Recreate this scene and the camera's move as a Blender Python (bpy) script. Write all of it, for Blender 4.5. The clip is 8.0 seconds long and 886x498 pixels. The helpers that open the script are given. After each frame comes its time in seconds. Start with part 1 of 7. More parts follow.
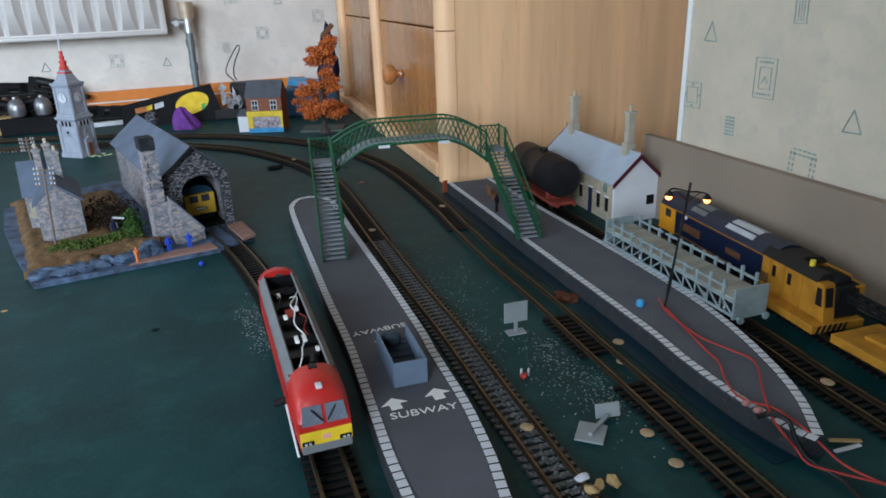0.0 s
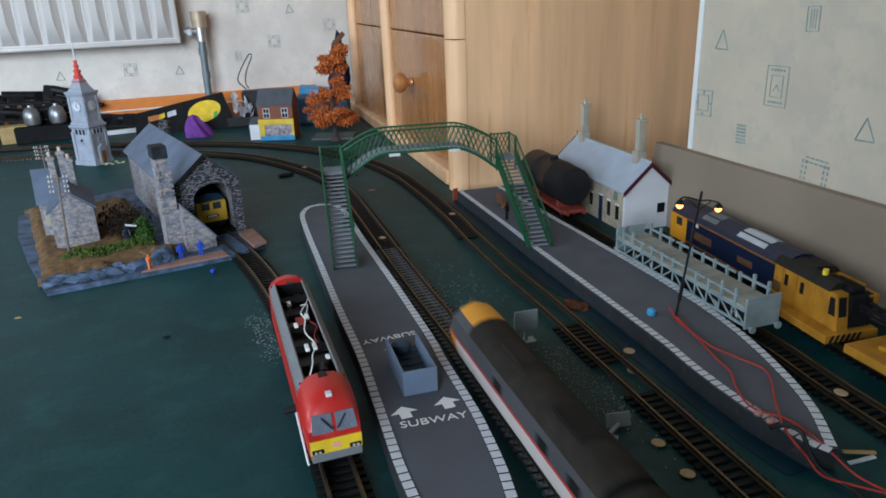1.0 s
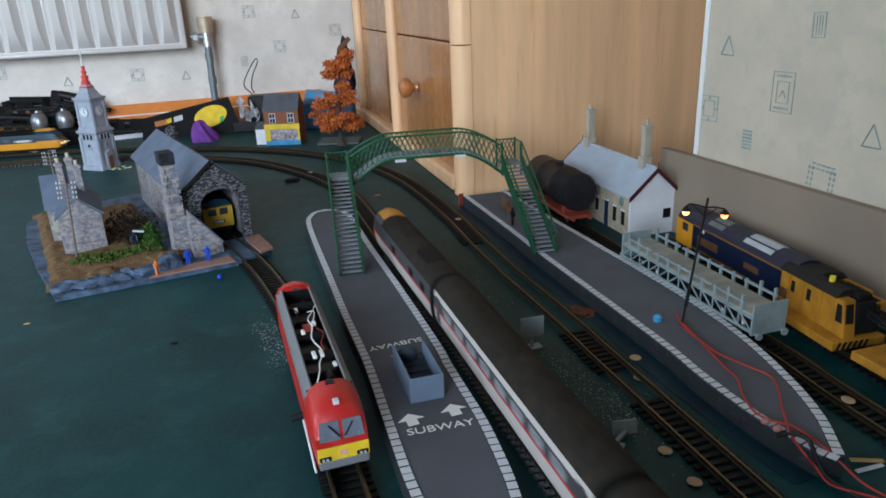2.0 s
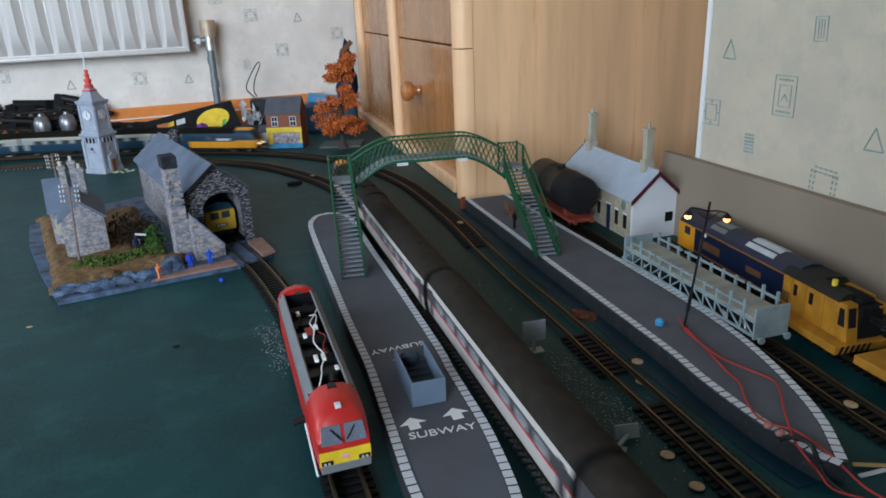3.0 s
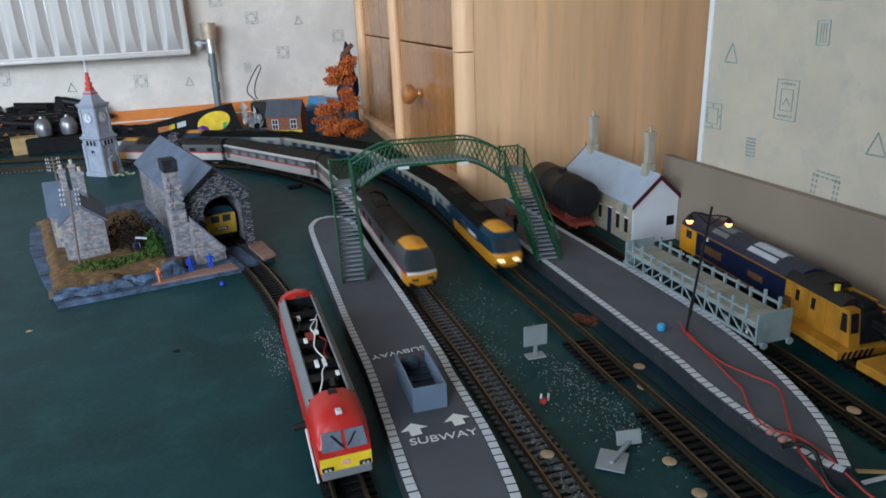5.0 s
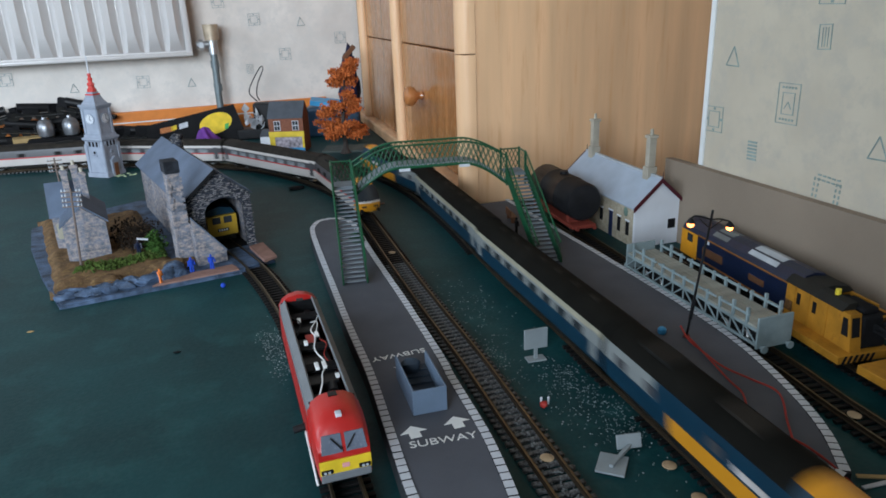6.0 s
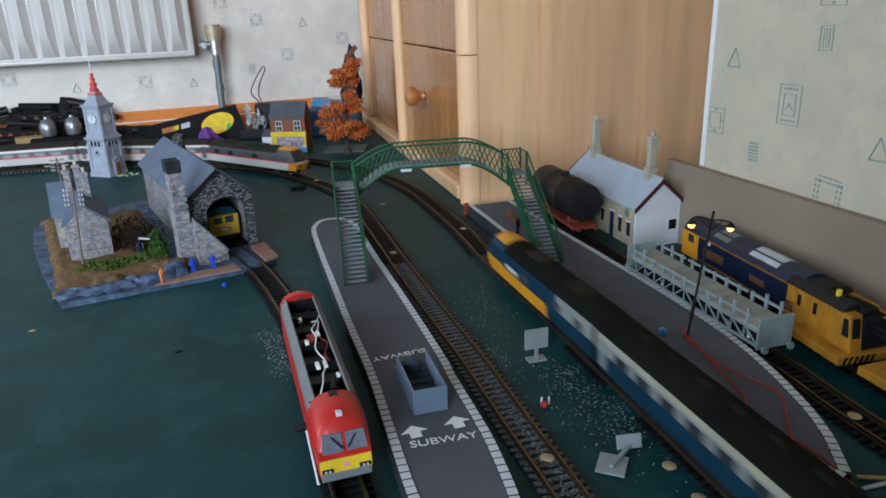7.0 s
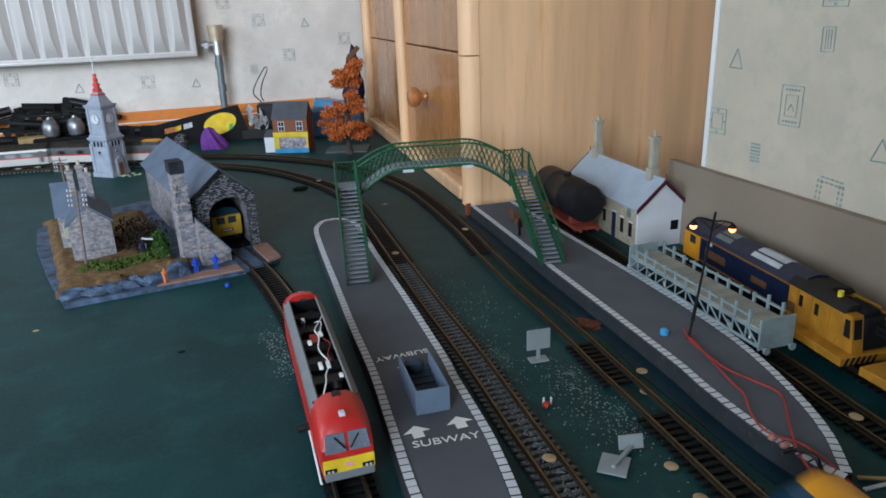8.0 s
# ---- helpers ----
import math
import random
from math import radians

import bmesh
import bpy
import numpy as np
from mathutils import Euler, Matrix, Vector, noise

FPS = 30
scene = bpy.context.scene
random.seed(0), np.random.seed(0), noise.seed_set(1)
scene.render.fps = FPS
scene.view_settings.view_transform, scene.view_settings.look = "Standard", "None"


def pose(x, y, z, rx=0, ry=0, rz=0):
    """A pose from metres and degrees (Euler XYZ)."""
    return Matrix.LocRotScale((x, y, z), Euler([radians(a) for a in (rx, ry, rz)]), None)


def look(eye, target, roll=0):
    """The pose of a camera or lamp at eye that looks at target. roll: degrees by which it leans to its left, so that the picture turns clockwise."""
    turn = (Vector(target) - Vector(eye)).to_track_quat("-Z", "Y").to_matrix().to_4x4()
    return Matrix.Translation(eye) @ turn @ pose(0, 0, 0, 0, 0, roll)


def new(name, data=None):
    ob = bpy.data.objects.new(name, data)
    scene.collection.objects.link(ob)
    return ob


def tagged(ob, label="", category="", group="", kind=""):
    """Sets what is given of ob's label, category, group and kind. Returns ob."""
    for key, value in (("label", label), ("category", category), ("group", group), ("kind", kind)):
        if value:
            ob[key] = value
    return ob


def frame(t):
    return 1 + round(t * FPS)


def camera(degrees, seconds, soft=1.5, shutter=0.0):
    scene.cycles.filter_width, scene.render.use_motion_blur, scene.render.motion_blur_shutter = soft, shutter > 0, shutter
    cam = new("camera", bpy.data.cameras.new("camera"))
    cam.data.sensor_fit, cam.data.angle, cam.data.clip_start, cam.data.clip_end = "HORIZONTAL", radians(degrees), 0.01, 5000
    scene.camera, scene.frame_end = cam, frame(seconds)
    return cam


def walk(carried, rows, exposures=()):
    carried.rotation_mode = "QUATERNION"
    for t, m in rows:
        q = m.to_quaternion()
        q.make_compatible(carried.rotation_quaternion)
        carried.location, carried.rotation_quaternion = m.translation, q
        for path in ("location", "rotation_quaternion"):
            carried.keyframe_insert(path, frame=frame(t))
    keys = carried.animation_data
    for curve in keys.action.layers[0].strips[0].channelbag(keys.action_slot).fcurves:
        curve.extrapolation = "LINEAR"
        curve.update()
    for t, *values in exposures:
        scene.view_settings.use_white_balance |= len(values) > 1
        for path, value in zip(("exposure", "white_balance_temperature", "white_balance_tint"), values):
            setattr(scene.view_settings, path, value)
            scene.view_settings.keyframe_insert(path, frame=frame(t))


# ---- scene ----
cam = camera(65.45, 8.0, soft=1.7, shutter=0.8)
SIZE = 1.15   # the plan below is drawn at this part of true size
PATH = [
    (0, (0.0, 0.0, 0.254), (0.638, 1.755, -0.461), -2.1),
    (0.5, (0.0, 0.0, 0.254), (0.624, 1.765, -0.449), -2.3),
    (1, (0.0, 0.0, 0.255), (0.614, 1.772, -0.44), -2.3),
    (1.5, (-0.001, 0.0, 0.257), (0.606, 1.776, -0.434), -2.4),
    (3, (-0.001, 0.0, 0.259), (0.597, 1.784, -0.42), -2.5),
    (3.5, (-0.001, 0.001, 0.259), (0.598, 1.785, -0.418), -2.5),
    (4, (-0.001, 0.001, 0.26), (0.597, 1.786, -0.416), -2.5),
    (4.5, (-0.001, 0.002, 0.26), (0.597, 1.787, -0.415), -2.5),
    (6, (0.0, 0.002, 0.261), (0.594, 1.791, -0.408), -2.3),
    (6.5, (0.0, 0.001, 0.261), (0.592, 1.791, -0.407), -2.2),
    (7, (0.0, 0.001, 0.261), (0.59, 1.791, -0.406), -2.2),
    (7.5, (0.0, 0.0, 0.261), (0.587, 1.792, -0.406), -2.2),
    (8, (-0.001, 0.0, 0.262), (0.585, 1.792, -0.405), -2.2),
]
walk(cam, [(t, look(Vector(eye) * SIZE, Vector(target) * SIZE, roll)) for t, eye, target, roll in PATH], [(0, 1.02, 6350, 11), (8.0, 1.02, 6350, 11)])

# ---- light: overcast daylight from the windows behind the camera and to its left ----
world = bpy.data.worlds.new("sky")
scene.world = world
world.use_nodes = True
wn = world.node_tree.nodes
sky = wn.new("ShaderNodeTexSky")
sky.sky_type, sky.sun_disc = "NISHITA", False
sky.sun_elevation, sky.sun_rotation = radians(35), radians(200)
world.node_tree.links.new(sky.outputs[0], wn["Background"].inputs[0])
wn["Background"].inputs[1].default_value = 0.08


def window_light(name, eye, target, sx, sy, watts, colour):
    lamp = bpy.data.lights.new(name, "AREA")
    lamp.shape, lamp.size, lamp.size_y, lamp.energy, lamp.color = "RECTANGLE", sx * SIZE, sy * SIZE, watts, colour
    ob = new(name, lamp)
    ob.matrix_world = look(Vector(eye) * SIZE, Vector(target) * SIZE)
    return ob


window_light("window_light_rear", (-1.20, -1.78, 0.85), (-0.1, 1.2, 0.20), 1.7, 1.1, 72, (0.75, 0.88, 1.0))
window_light("window_light_side", (-2.38, 0.5, 0.95), (0.2, 1.0, 0.15), 1.4, 1.0, 20, (0.74, 0.88, 1.0))


# ---- materials ----
def mat(name, col, rough=0.55, metal=0.0, var=0.18, scale=45.0, bump=0.15, bscale=500.0, col2=None, mix=0.35, emit=0.0, coat=0.0, stretch=None, spec=None):
    m = bpy.data.materials.new(name)
    m.use_nodes = True
    n, l = m.node_tree.nodes, m.node_tree.links
    b = n["Principled BSDF"]
    b.inputs["Metallic"].default_value = metal
    b.inputs["Specular IOR Level"].default_value = spec if spec is not None else (0.5 if rough < 0.5 else 0.25)
    b.inputs["Coat Weight"].default_value = coat
    tc = n.new("ShaderNodeTexCoord")
    mp = n.new("ShaderNodeMapping")
    if stretch:
        mp.inputs["Scale"].default_value = stretch
    l.new(tc.outputs["Object"], mp.inputs["Vector"])
    big, fine = n.new("ShaderNodeTexNoise"), n.new("ShaderNodeTexNoise")
    big.inputs["Scale"].default_value, big.inputs["Detail"].default_value = scale, 5
    fine.inputs["Scale"].default_value, fine.inputs["Detail"].default_value = bscale, 3
    l.new(mp.outputs[0], big.inputs["Vector"])
    l.new(mp.outputs[0], fine.inputs["Vector"])
    ramp = n.new("ShaderNodeValToRGB")
    dark = tuple(c * (1 - var) for c in col)
    light = tuple(min(1, c * (1 + var)) for c in col)
    ramp.color_ramp.elements[0].position, ramp.color_ramp.elements[1].position = 0.3, 0.7
    ramp.color_ramp.elements[0].color, ramp.color_ramp.elements[1].color = (*dark, 1), (*light, 1)
    l.new(big.outputs[0], ramp.inputs[0])
    out = ramp.outputs[0]
    if col2:
        r2 = n.new("ShaderNodeValToRGB")
        r2.color_ramp.elements[0].position = 1 - mix - 0.12
        r2.color_ramp.elements[1].position = 1 - mix + 0.08
        patch = n.new("ShaderNodeTexNoise")
        patch.inputs["Scale"].default_value, patch.inputs["Detail"].default_value = scale * 2.7, 6
        patch.inputs["Roughness"].default_value = 0.65
        l.new(mp.outputs[0], patch.inputs["Vector"])
        l.new(patch.outputs[0], r2.inputs[0])
        mx = n.new("ShaderNodeMix")
        mx.data_type = "RGBA"
        l.new(r2.outputs[0], mx.inputs[0])
        l.new(out, mx.inputs[6])
        mx.inputs[7].default_value = (*col2, 1)
        out = mx.outputs[2]
    l.new(out, b.inputs["Base Color"])
    rr = n.new("ShaderNodeMapRange")
    rr.inputs[3].default_value, rr.inputs[4].default_value = max(0.02, rough - 0.1), min(1, rough + 0.1)
    l.new(fine.outputs[0], rr.inputs[0])
    l.new(rr.outputs[0], b.inputs["Roughness"])
    bp = n.new("ShaderNodeBump")
    bp.inputs["Strength"].default_value, bp.inputs["Distance"].default_value = bump, 0.001
    l.new(fine.outputs[0], bp.inputs["Height"])
    l.new(bp.outputs[0], b.inputs["Normal"])
    if emit:
        b.inputs["Emission Color"].default_value = (*col, 1)
        b.inputs["Emission Strength"].default_value = emit
    return m


GREEN = mat("green_baseboard_paint", (0.0008, 0.037, 0.041), 0.55, scale=9, var=0.26, bscale=260, bump=0.22, col2=(0.007, 0.058, 0.060), mix=0.38, spec=0.24)
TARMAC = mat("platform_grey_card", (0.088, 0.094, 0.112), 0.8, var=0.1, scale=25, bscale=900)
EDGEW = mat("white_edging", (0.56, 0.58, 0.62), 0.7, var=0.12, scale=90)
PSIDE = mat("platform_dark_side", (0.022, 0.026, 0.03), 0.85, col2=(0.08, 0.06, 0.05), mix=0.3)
RAIL = mat("rusty_rail", (0.034, 0.024, 0.014), 0.5, 0.5, scale=80)
RAILTOP = mat("polished_rail_top", (0.125, 0.098, 0.062), 0.42, 0.9, scale=60)
SLEEPER = mat("black_plastic_sleeper", (0.010, 0.0095, 0.0095), 0.55, var=0.3, spec=0.15)
SLEEPERD = mat("dusty_sleeper", (0.05, 0.05, 0.05), 0.7, var=0.4, scale=120, col2=(0.17, 0.175, 0.18), mix=0.45)
BALLAST = mat("grey_ballast", (0.16, 0.17, 0.17), 0.95, var=0.5, scale=300, bscale=900, bump=0.8)
BRGREEN = mat("bridge_green_plastic", (0.005, 0.075, 0.03), 0.42, var=0.15, scale=60)
STEPG = mat("step_grey", (0.22, 0.25, 0.28), 0.6)
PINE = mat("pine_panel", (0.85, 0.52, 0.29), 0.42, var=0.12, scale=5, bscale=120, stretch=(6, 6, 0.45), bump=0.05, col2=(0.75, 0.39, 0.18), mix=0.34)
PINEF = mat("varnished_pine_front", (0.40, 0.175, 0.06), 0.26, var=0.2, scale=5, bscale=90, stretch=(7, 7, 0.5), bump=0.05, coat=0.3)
KNOB = mat("turned_knob_wood", (0.42, 0.16, 0.05), 0.3, var=0.2, scale=30, coat=0.5)
WHITEP = mat("white_paint", (0.78, 0.79, 0.78), 0.5, var=0.05, scale=8)
HARDB = mat("hardboard_brown", (0.26, 0.205, 0.155), 0.75, var=0.14, scale=6, bscale=300)
ORANGE = mat("orange_board", (0.72, 0.23, 0.045), 0.5, var=0.08)
SKY_CARD = mat("plain_plaster", (0.26, 0.25, 0.24), 0.9)
DARKWOOD = mat("dark_floor_carpet", (0.12, 0.10, 0.09), 0.95)
BLACKP = mat("black_plastic", (0.010, 0.010, 0.011), 0.45, var=0.3, spec=0.22)
BLACKM = mat("black_matt", (0.010, 0.010, 0.011), 0.8, var=0.3, spec=0.12)
UNDER = mat("underframe_black", (0.010, 0.010, 0.009), 0.7, var=0.4, col2=(0.035, 0.025, 0.018), mix=0.3, spec=0.12)
COPPERP = mat("grey_pipe_metal", (0.16, 0.19, 0.2), 0.45, 0.4)
BRASS = mat("aged_brass_valve", (0.45, 0.36, 0.26), 0.45, 0.3)
STEEL = mat("wheel_steel", (0.3, 0.3, 0.3), 0.35, 1.0)


def wallpaper(name, base, shade):
    m = mat(name, base, 0.85, var=0.09, scale=16, bscale=220, bump=0.3, col2=shade, mix=0.42)
    return m


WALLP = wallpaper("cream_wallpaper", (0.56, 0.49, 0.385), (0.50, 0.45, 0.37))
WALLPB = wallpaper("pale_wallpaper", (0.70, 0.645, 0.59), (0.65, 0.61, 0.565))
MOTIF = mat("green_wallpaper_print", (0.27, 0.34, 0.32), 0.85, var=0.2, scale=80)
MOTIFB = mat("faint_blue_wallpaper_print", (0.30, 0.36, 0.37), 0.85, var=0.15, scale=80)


# ---- mesh helpers ----
def box(bm, x0, x1, y0, y1, z0, z1, bevel=0.0, m=None):
    vs = [bm.verts.new((x, y, z)) for z in (z0, z1) for y in (y0, y1) for x in (x0, x1)]
    fs = [bm.faces.new([vs[i] for i in f]) for f in ((0, 2, 3, 1), (4, 5, 7, 6), (0, 1, 5, 4), (2, 6, 7, 3), (0, 4, 6, 2), (1, 3, 7, 5))]
    if bevel:
        es = list({e for f in fs for e in f.edges})
        r = bmesh.ops.bevel(bm, geom=es, offset=bevel, segments=2, affect="EDGES", profile=0.5)
        vs = list({v for v in vs if v.is_valid} | set(r["verts"]))
    if m is not None:
        for v in vs:
            v.co = m @ v.co
    return bm


def prism(bm, pts, z0, z1, m=None):
    a = [bm.verts.new((x, y, z0)) for x, y in pts]
    b = [bm.verts.new((x, y, z1)) for x, y in pts]
    n = len(pts)
    bm.faces.new(a[::-1])
    bm.faces.new(b)
    for i in range(n):
        bm.faces.new((a[i], a[(i + 1) % n], b[(i + 1) % n], b[i]))
    if m is not None:
        for v in a + b:
            v.co = m @ v.co
    return bm


def rod(bm, p, q, r, seg=8, r2=None):
    p, q = Vector(p), Vector(q)
    d = q - p
    m = Matrix.Translation((p + q) / 2) @ d.to_track_quat("Z", "Y").to_matrix().to_4x4()
    bmesh.ops.create_cone(bm, cap_ends=True, segments=seg, radius1=r, radius2=r if r2 is None else r2, depth=d.length, matrix=m)
    return bm


def ball(bm, p, r, u=12, v=8, squash=(1, 1, 1)):
    bmesh.ops.create_uvsphere(bm, u_segments=u, v_segments=v, radius=r, matrix=Matrix.Translation(p) @ Matrix.Diagonal((*squash, 1)))
    return bm


def lathe(bm, prof, seg=20, m=None):
    rings = []
    for r, z in prof:
        rings.append([bm.verts.new((r * math.cos(2 * math.pi * k / seg), r * math.sin(2 * math.pi * k / seg), z)) for k in range(seg)])
    for a, b in zip(rings, rings[1:]):
        for k in range(seg):
            bm.faces.new((a[k], a[(k + 1) % seg], b[(k + 1) % seg], b[k]))
    bm.faces.new(rings[0][::-1])
    bm.faces.new(rings[-1])
    if m is not None:
        for rg in rings:
            for v in rg:
                v.co = m @ v.co
    return bm


def tube(bm, pts, r, seg=6):
    pts = [Vector(p) for p in pts]
    rings = []
    for i, p in enumerate(pts):
        d = (pts[min(i + 1, len(pts) - 1)] - pts[max(i - 1, 0)]).normalized()
        q = d.to_track_quat("Z", "Y")
        rings.append([bm.verts.new(p + q @ Vector((r * math.cos(2 * math.pi * k / seg), r * math.sin(2 * math.pi * k / seg), 0))) for k in range(seg)])
    for a, b in zip(rings, rings[1:]):
        for k in range(seg):
            bm.faces.new((a[k], a[(k + 1) % seg], b[(k + 1) % seg], b[k]))
    bm.faces.new(rings[0][::-1])
    bm.faces.new(rings[-1])
    return bm


def blob(bm, c, r, rough, seed, squash=(1, 1, 1), sub=2):
    g = bmesh.ops.create_icosphere(bm, subdivisions=sub, radius=1.0)
    for v in g["verts"]:
        k = 1 + rough * noise.noise(v.co * 2.1 + Vector((seed, seed * 1.7, 0)))
        v.co = Vector(c) + Vector((v.co.x * r * k * squash[0], v.co.y * r * k * squash[1], v.co.z * r * k * squash[2]))
    return bm


def mesh_of(name, bm, material, smooth=False):
    bmesh.ops.recalc_face_normals(bm, faces=bm.faces)
    me = bpy.data.meshes.new(name)
    bm.to_mesh(me)
    bm.free()
    if material:
        me.materials.append(material)
    if smooth:
        for p in me.polygons:
            p.use_smooth = True
        me.set_sharp_from_angle(angle=radians(40))
    return me


def part(name, bm, material, parent, label="", smooth=False):
    ob = new(name, mesh_of(name, bm, material, smooth))
    ob.parent = parent
    return tagged(ob, label)


def thing(name, label, category, m=None, group="", kind=""):
    ob = new(name)
    ob.empty_display_size = 0.02
    if m is not None:
        ob.matrix_world = m
    return tagged(ob, label, category, group, kind)


def single(name, bm, material, label, category, m=None, group="", kind="", smooth=False):
    ob = new(name, mesh_of(name, bm, material, smooth))
    if m is not None:
        ob.matrix_world = m
    return tagged(ob, label, category, group, kind)


def piece(name, me, parent, m, label=""):
    ob = new(name, me)
    ob.parent = parent
    ob.matrix_basis = m
    return tagged(ob, label)


def spline(ctrl, step=0.004):
    """Smooth way through the control points, in even steps."""
    p = [np.array(c, float) for c in ctrl]
    p = [2 * p[0] - p[1]] + p + [2 * p[-1] - p[-2]]
    out = []
    for i in range(1, len(p) - 2):
        a, b, c, d = p[i - 1: i + 3]
        for u in np.linspace(0, 1, 24, endpoint=False):
            out.append(0.5 * (2 * b + (c - a) * u + (2 * a - 5 * b + 4 * c - d) * u * u + (3 * b - a - 3 * c + d) * u ** 3))
    out.append(p[-2])
    out = np.array(out)
    s = np.r_[0, np.cumsum(np.linalg.norm(np.diff(out, axis=0), axis=1))]
    q = np.arange(0, s[-1], step)
    return np.stack([np.interp(q, s, out[:, k]) for k in range(out.shape[1])], 1)


class Way:
    def __init__(self, ctrl):
        self.step = 0.004
        self.pts = spline(ctrl, self.step)

    def at(self, s):
        k = np.arange(len(self.pts)) * self.step
        if s < 0:
            d = self.pts[1] - self.pts[0]
            return self.pts[0] + d / self.step * s
        if s > k[-1]:
            d = self.pts[-1] - self.pts[-2]
            return self.pts[-1] + d / self.step * (s - k[-1])
        return np.array([np.interp(s, k, self.pts[:, 0]), np.interp(s, k, self.pts[:, 1])])

    def heading(self, s):
        d = self.at(s + 0.01) - self.at(s - 0.01)
        return math.atan2(d[1], d[0])
# ---- the place: board, room, cupboard ----
def structure():
    bm = bmesh.new()
    box(bm, -1.45, 0.487, -1.3, 1.70, -0.02, 0.0)
    single("ground", bm, GREEN, "dark green painted baseboard of the model railway, scuffed and dusty", "baseboard", kind="structure")
    bm = bmesh.new()
    box(bm, -2.6, 1.3, -2.0, 1.9, -0.8, -0.75)
    single("floor", bm, DARKWOOD, "dark carpeted bedroom floor under the layout", "floor", kind="structure")
    bm = bmesh.new()
    box(bm, -2.6, 1.3, 1.70, 1.85, -0.75, 1.7)
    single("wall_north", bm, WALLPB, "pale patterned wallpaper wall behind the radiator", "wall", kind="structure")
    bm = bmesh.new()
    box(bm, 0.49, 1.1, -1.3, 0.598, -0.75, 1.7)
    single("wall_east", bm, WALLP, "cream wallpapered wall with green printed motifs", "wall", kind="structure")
    bm = bmesh.new()
    box(bm, 1.1, 1.3, -2.0, 1.70, -0.75, 1.7)
    single("wall_alcove", bm, SKY_CARD, "plain plaster wall behind the wardrobe", "wall", kind="structure")
    bm = bmesh.new()
    box(bm, -2.6, 1.3, -2.0, 1.9, 1.7, 1.8)
    single("ceiling", bm, SKY_CARD, "plain pale ceiling", "ceiling", kind="structure")
    # south wall with a window opening
    bm = bmesh.new()
    box(bm, -2.6, -2.1, -2.0, -1.8, -0.75, 1.7)
    box(bm, -0.3, 1.1, -2.0, -1.8, -0.75, 1.7)
    box(bm, -2.1, -0.3, -2.0, -1.8, -0.75, 0.25)
    box(bm, -2.1, -0.3, -2.0, -1.8, 1.45, 1.7)
    single("wall_south", bm, SKY_CARD, "plain pale wall with a window", "wall", kind="structure")
    bm = bmesh.new()
    box(bm, -2.6, -2.4, -1.8, -0.25, -0.75, 1.7)
    box(bm, -2.6, -2.4, 1.25, 1.7, -0.75, 1.7)
    box(bm, -2.6, -2.4, -0.25, 1.25, -0.75, 0.4)
    box(bm, -2.6, -2.4, -0.25, 1.25, 1.5, 1.7)
    single("wall_west", bm, SKY_CARD, "plain pale wall with a window", "wall", kind="structure")
    # unseen wall added behind the camera to shade the right foreground; slot for tracks
    bm = bmesh.new()
    box(bm, -0.27, 0.487, -0.44, -0.38, 0.075, 1.7)
    box(bm, -0.27, 0.487, -0.44, -0.38, -0.75, -0.021)
    box(bm, -0.27, -0.10, -0.44, -0.38, 0.001, 0.075)
    single("shade_wall", bm, SKY_CARD, "plain plaster wall added out of view to shade the foreground, with a low slot for the tracks", "wall", kind="structure")
    bm = bmesh.new()
    box(bm, 0.478, 0.487, -1.2, 0.64, 0.0, 0.09)
    single("hardboard_backing", bm, HARDB, "brown hardboard strip standing along the wall", "board", kind="structure")
    bm = bmesh.new()
    box(bm, -1.40, 0.28, 1.685, 1.698, 0.0, 0.062, 0.002)
    single("orange_board", bm, ORANGE, "orange painted board along the foot of the wall", "board", kind="structure")


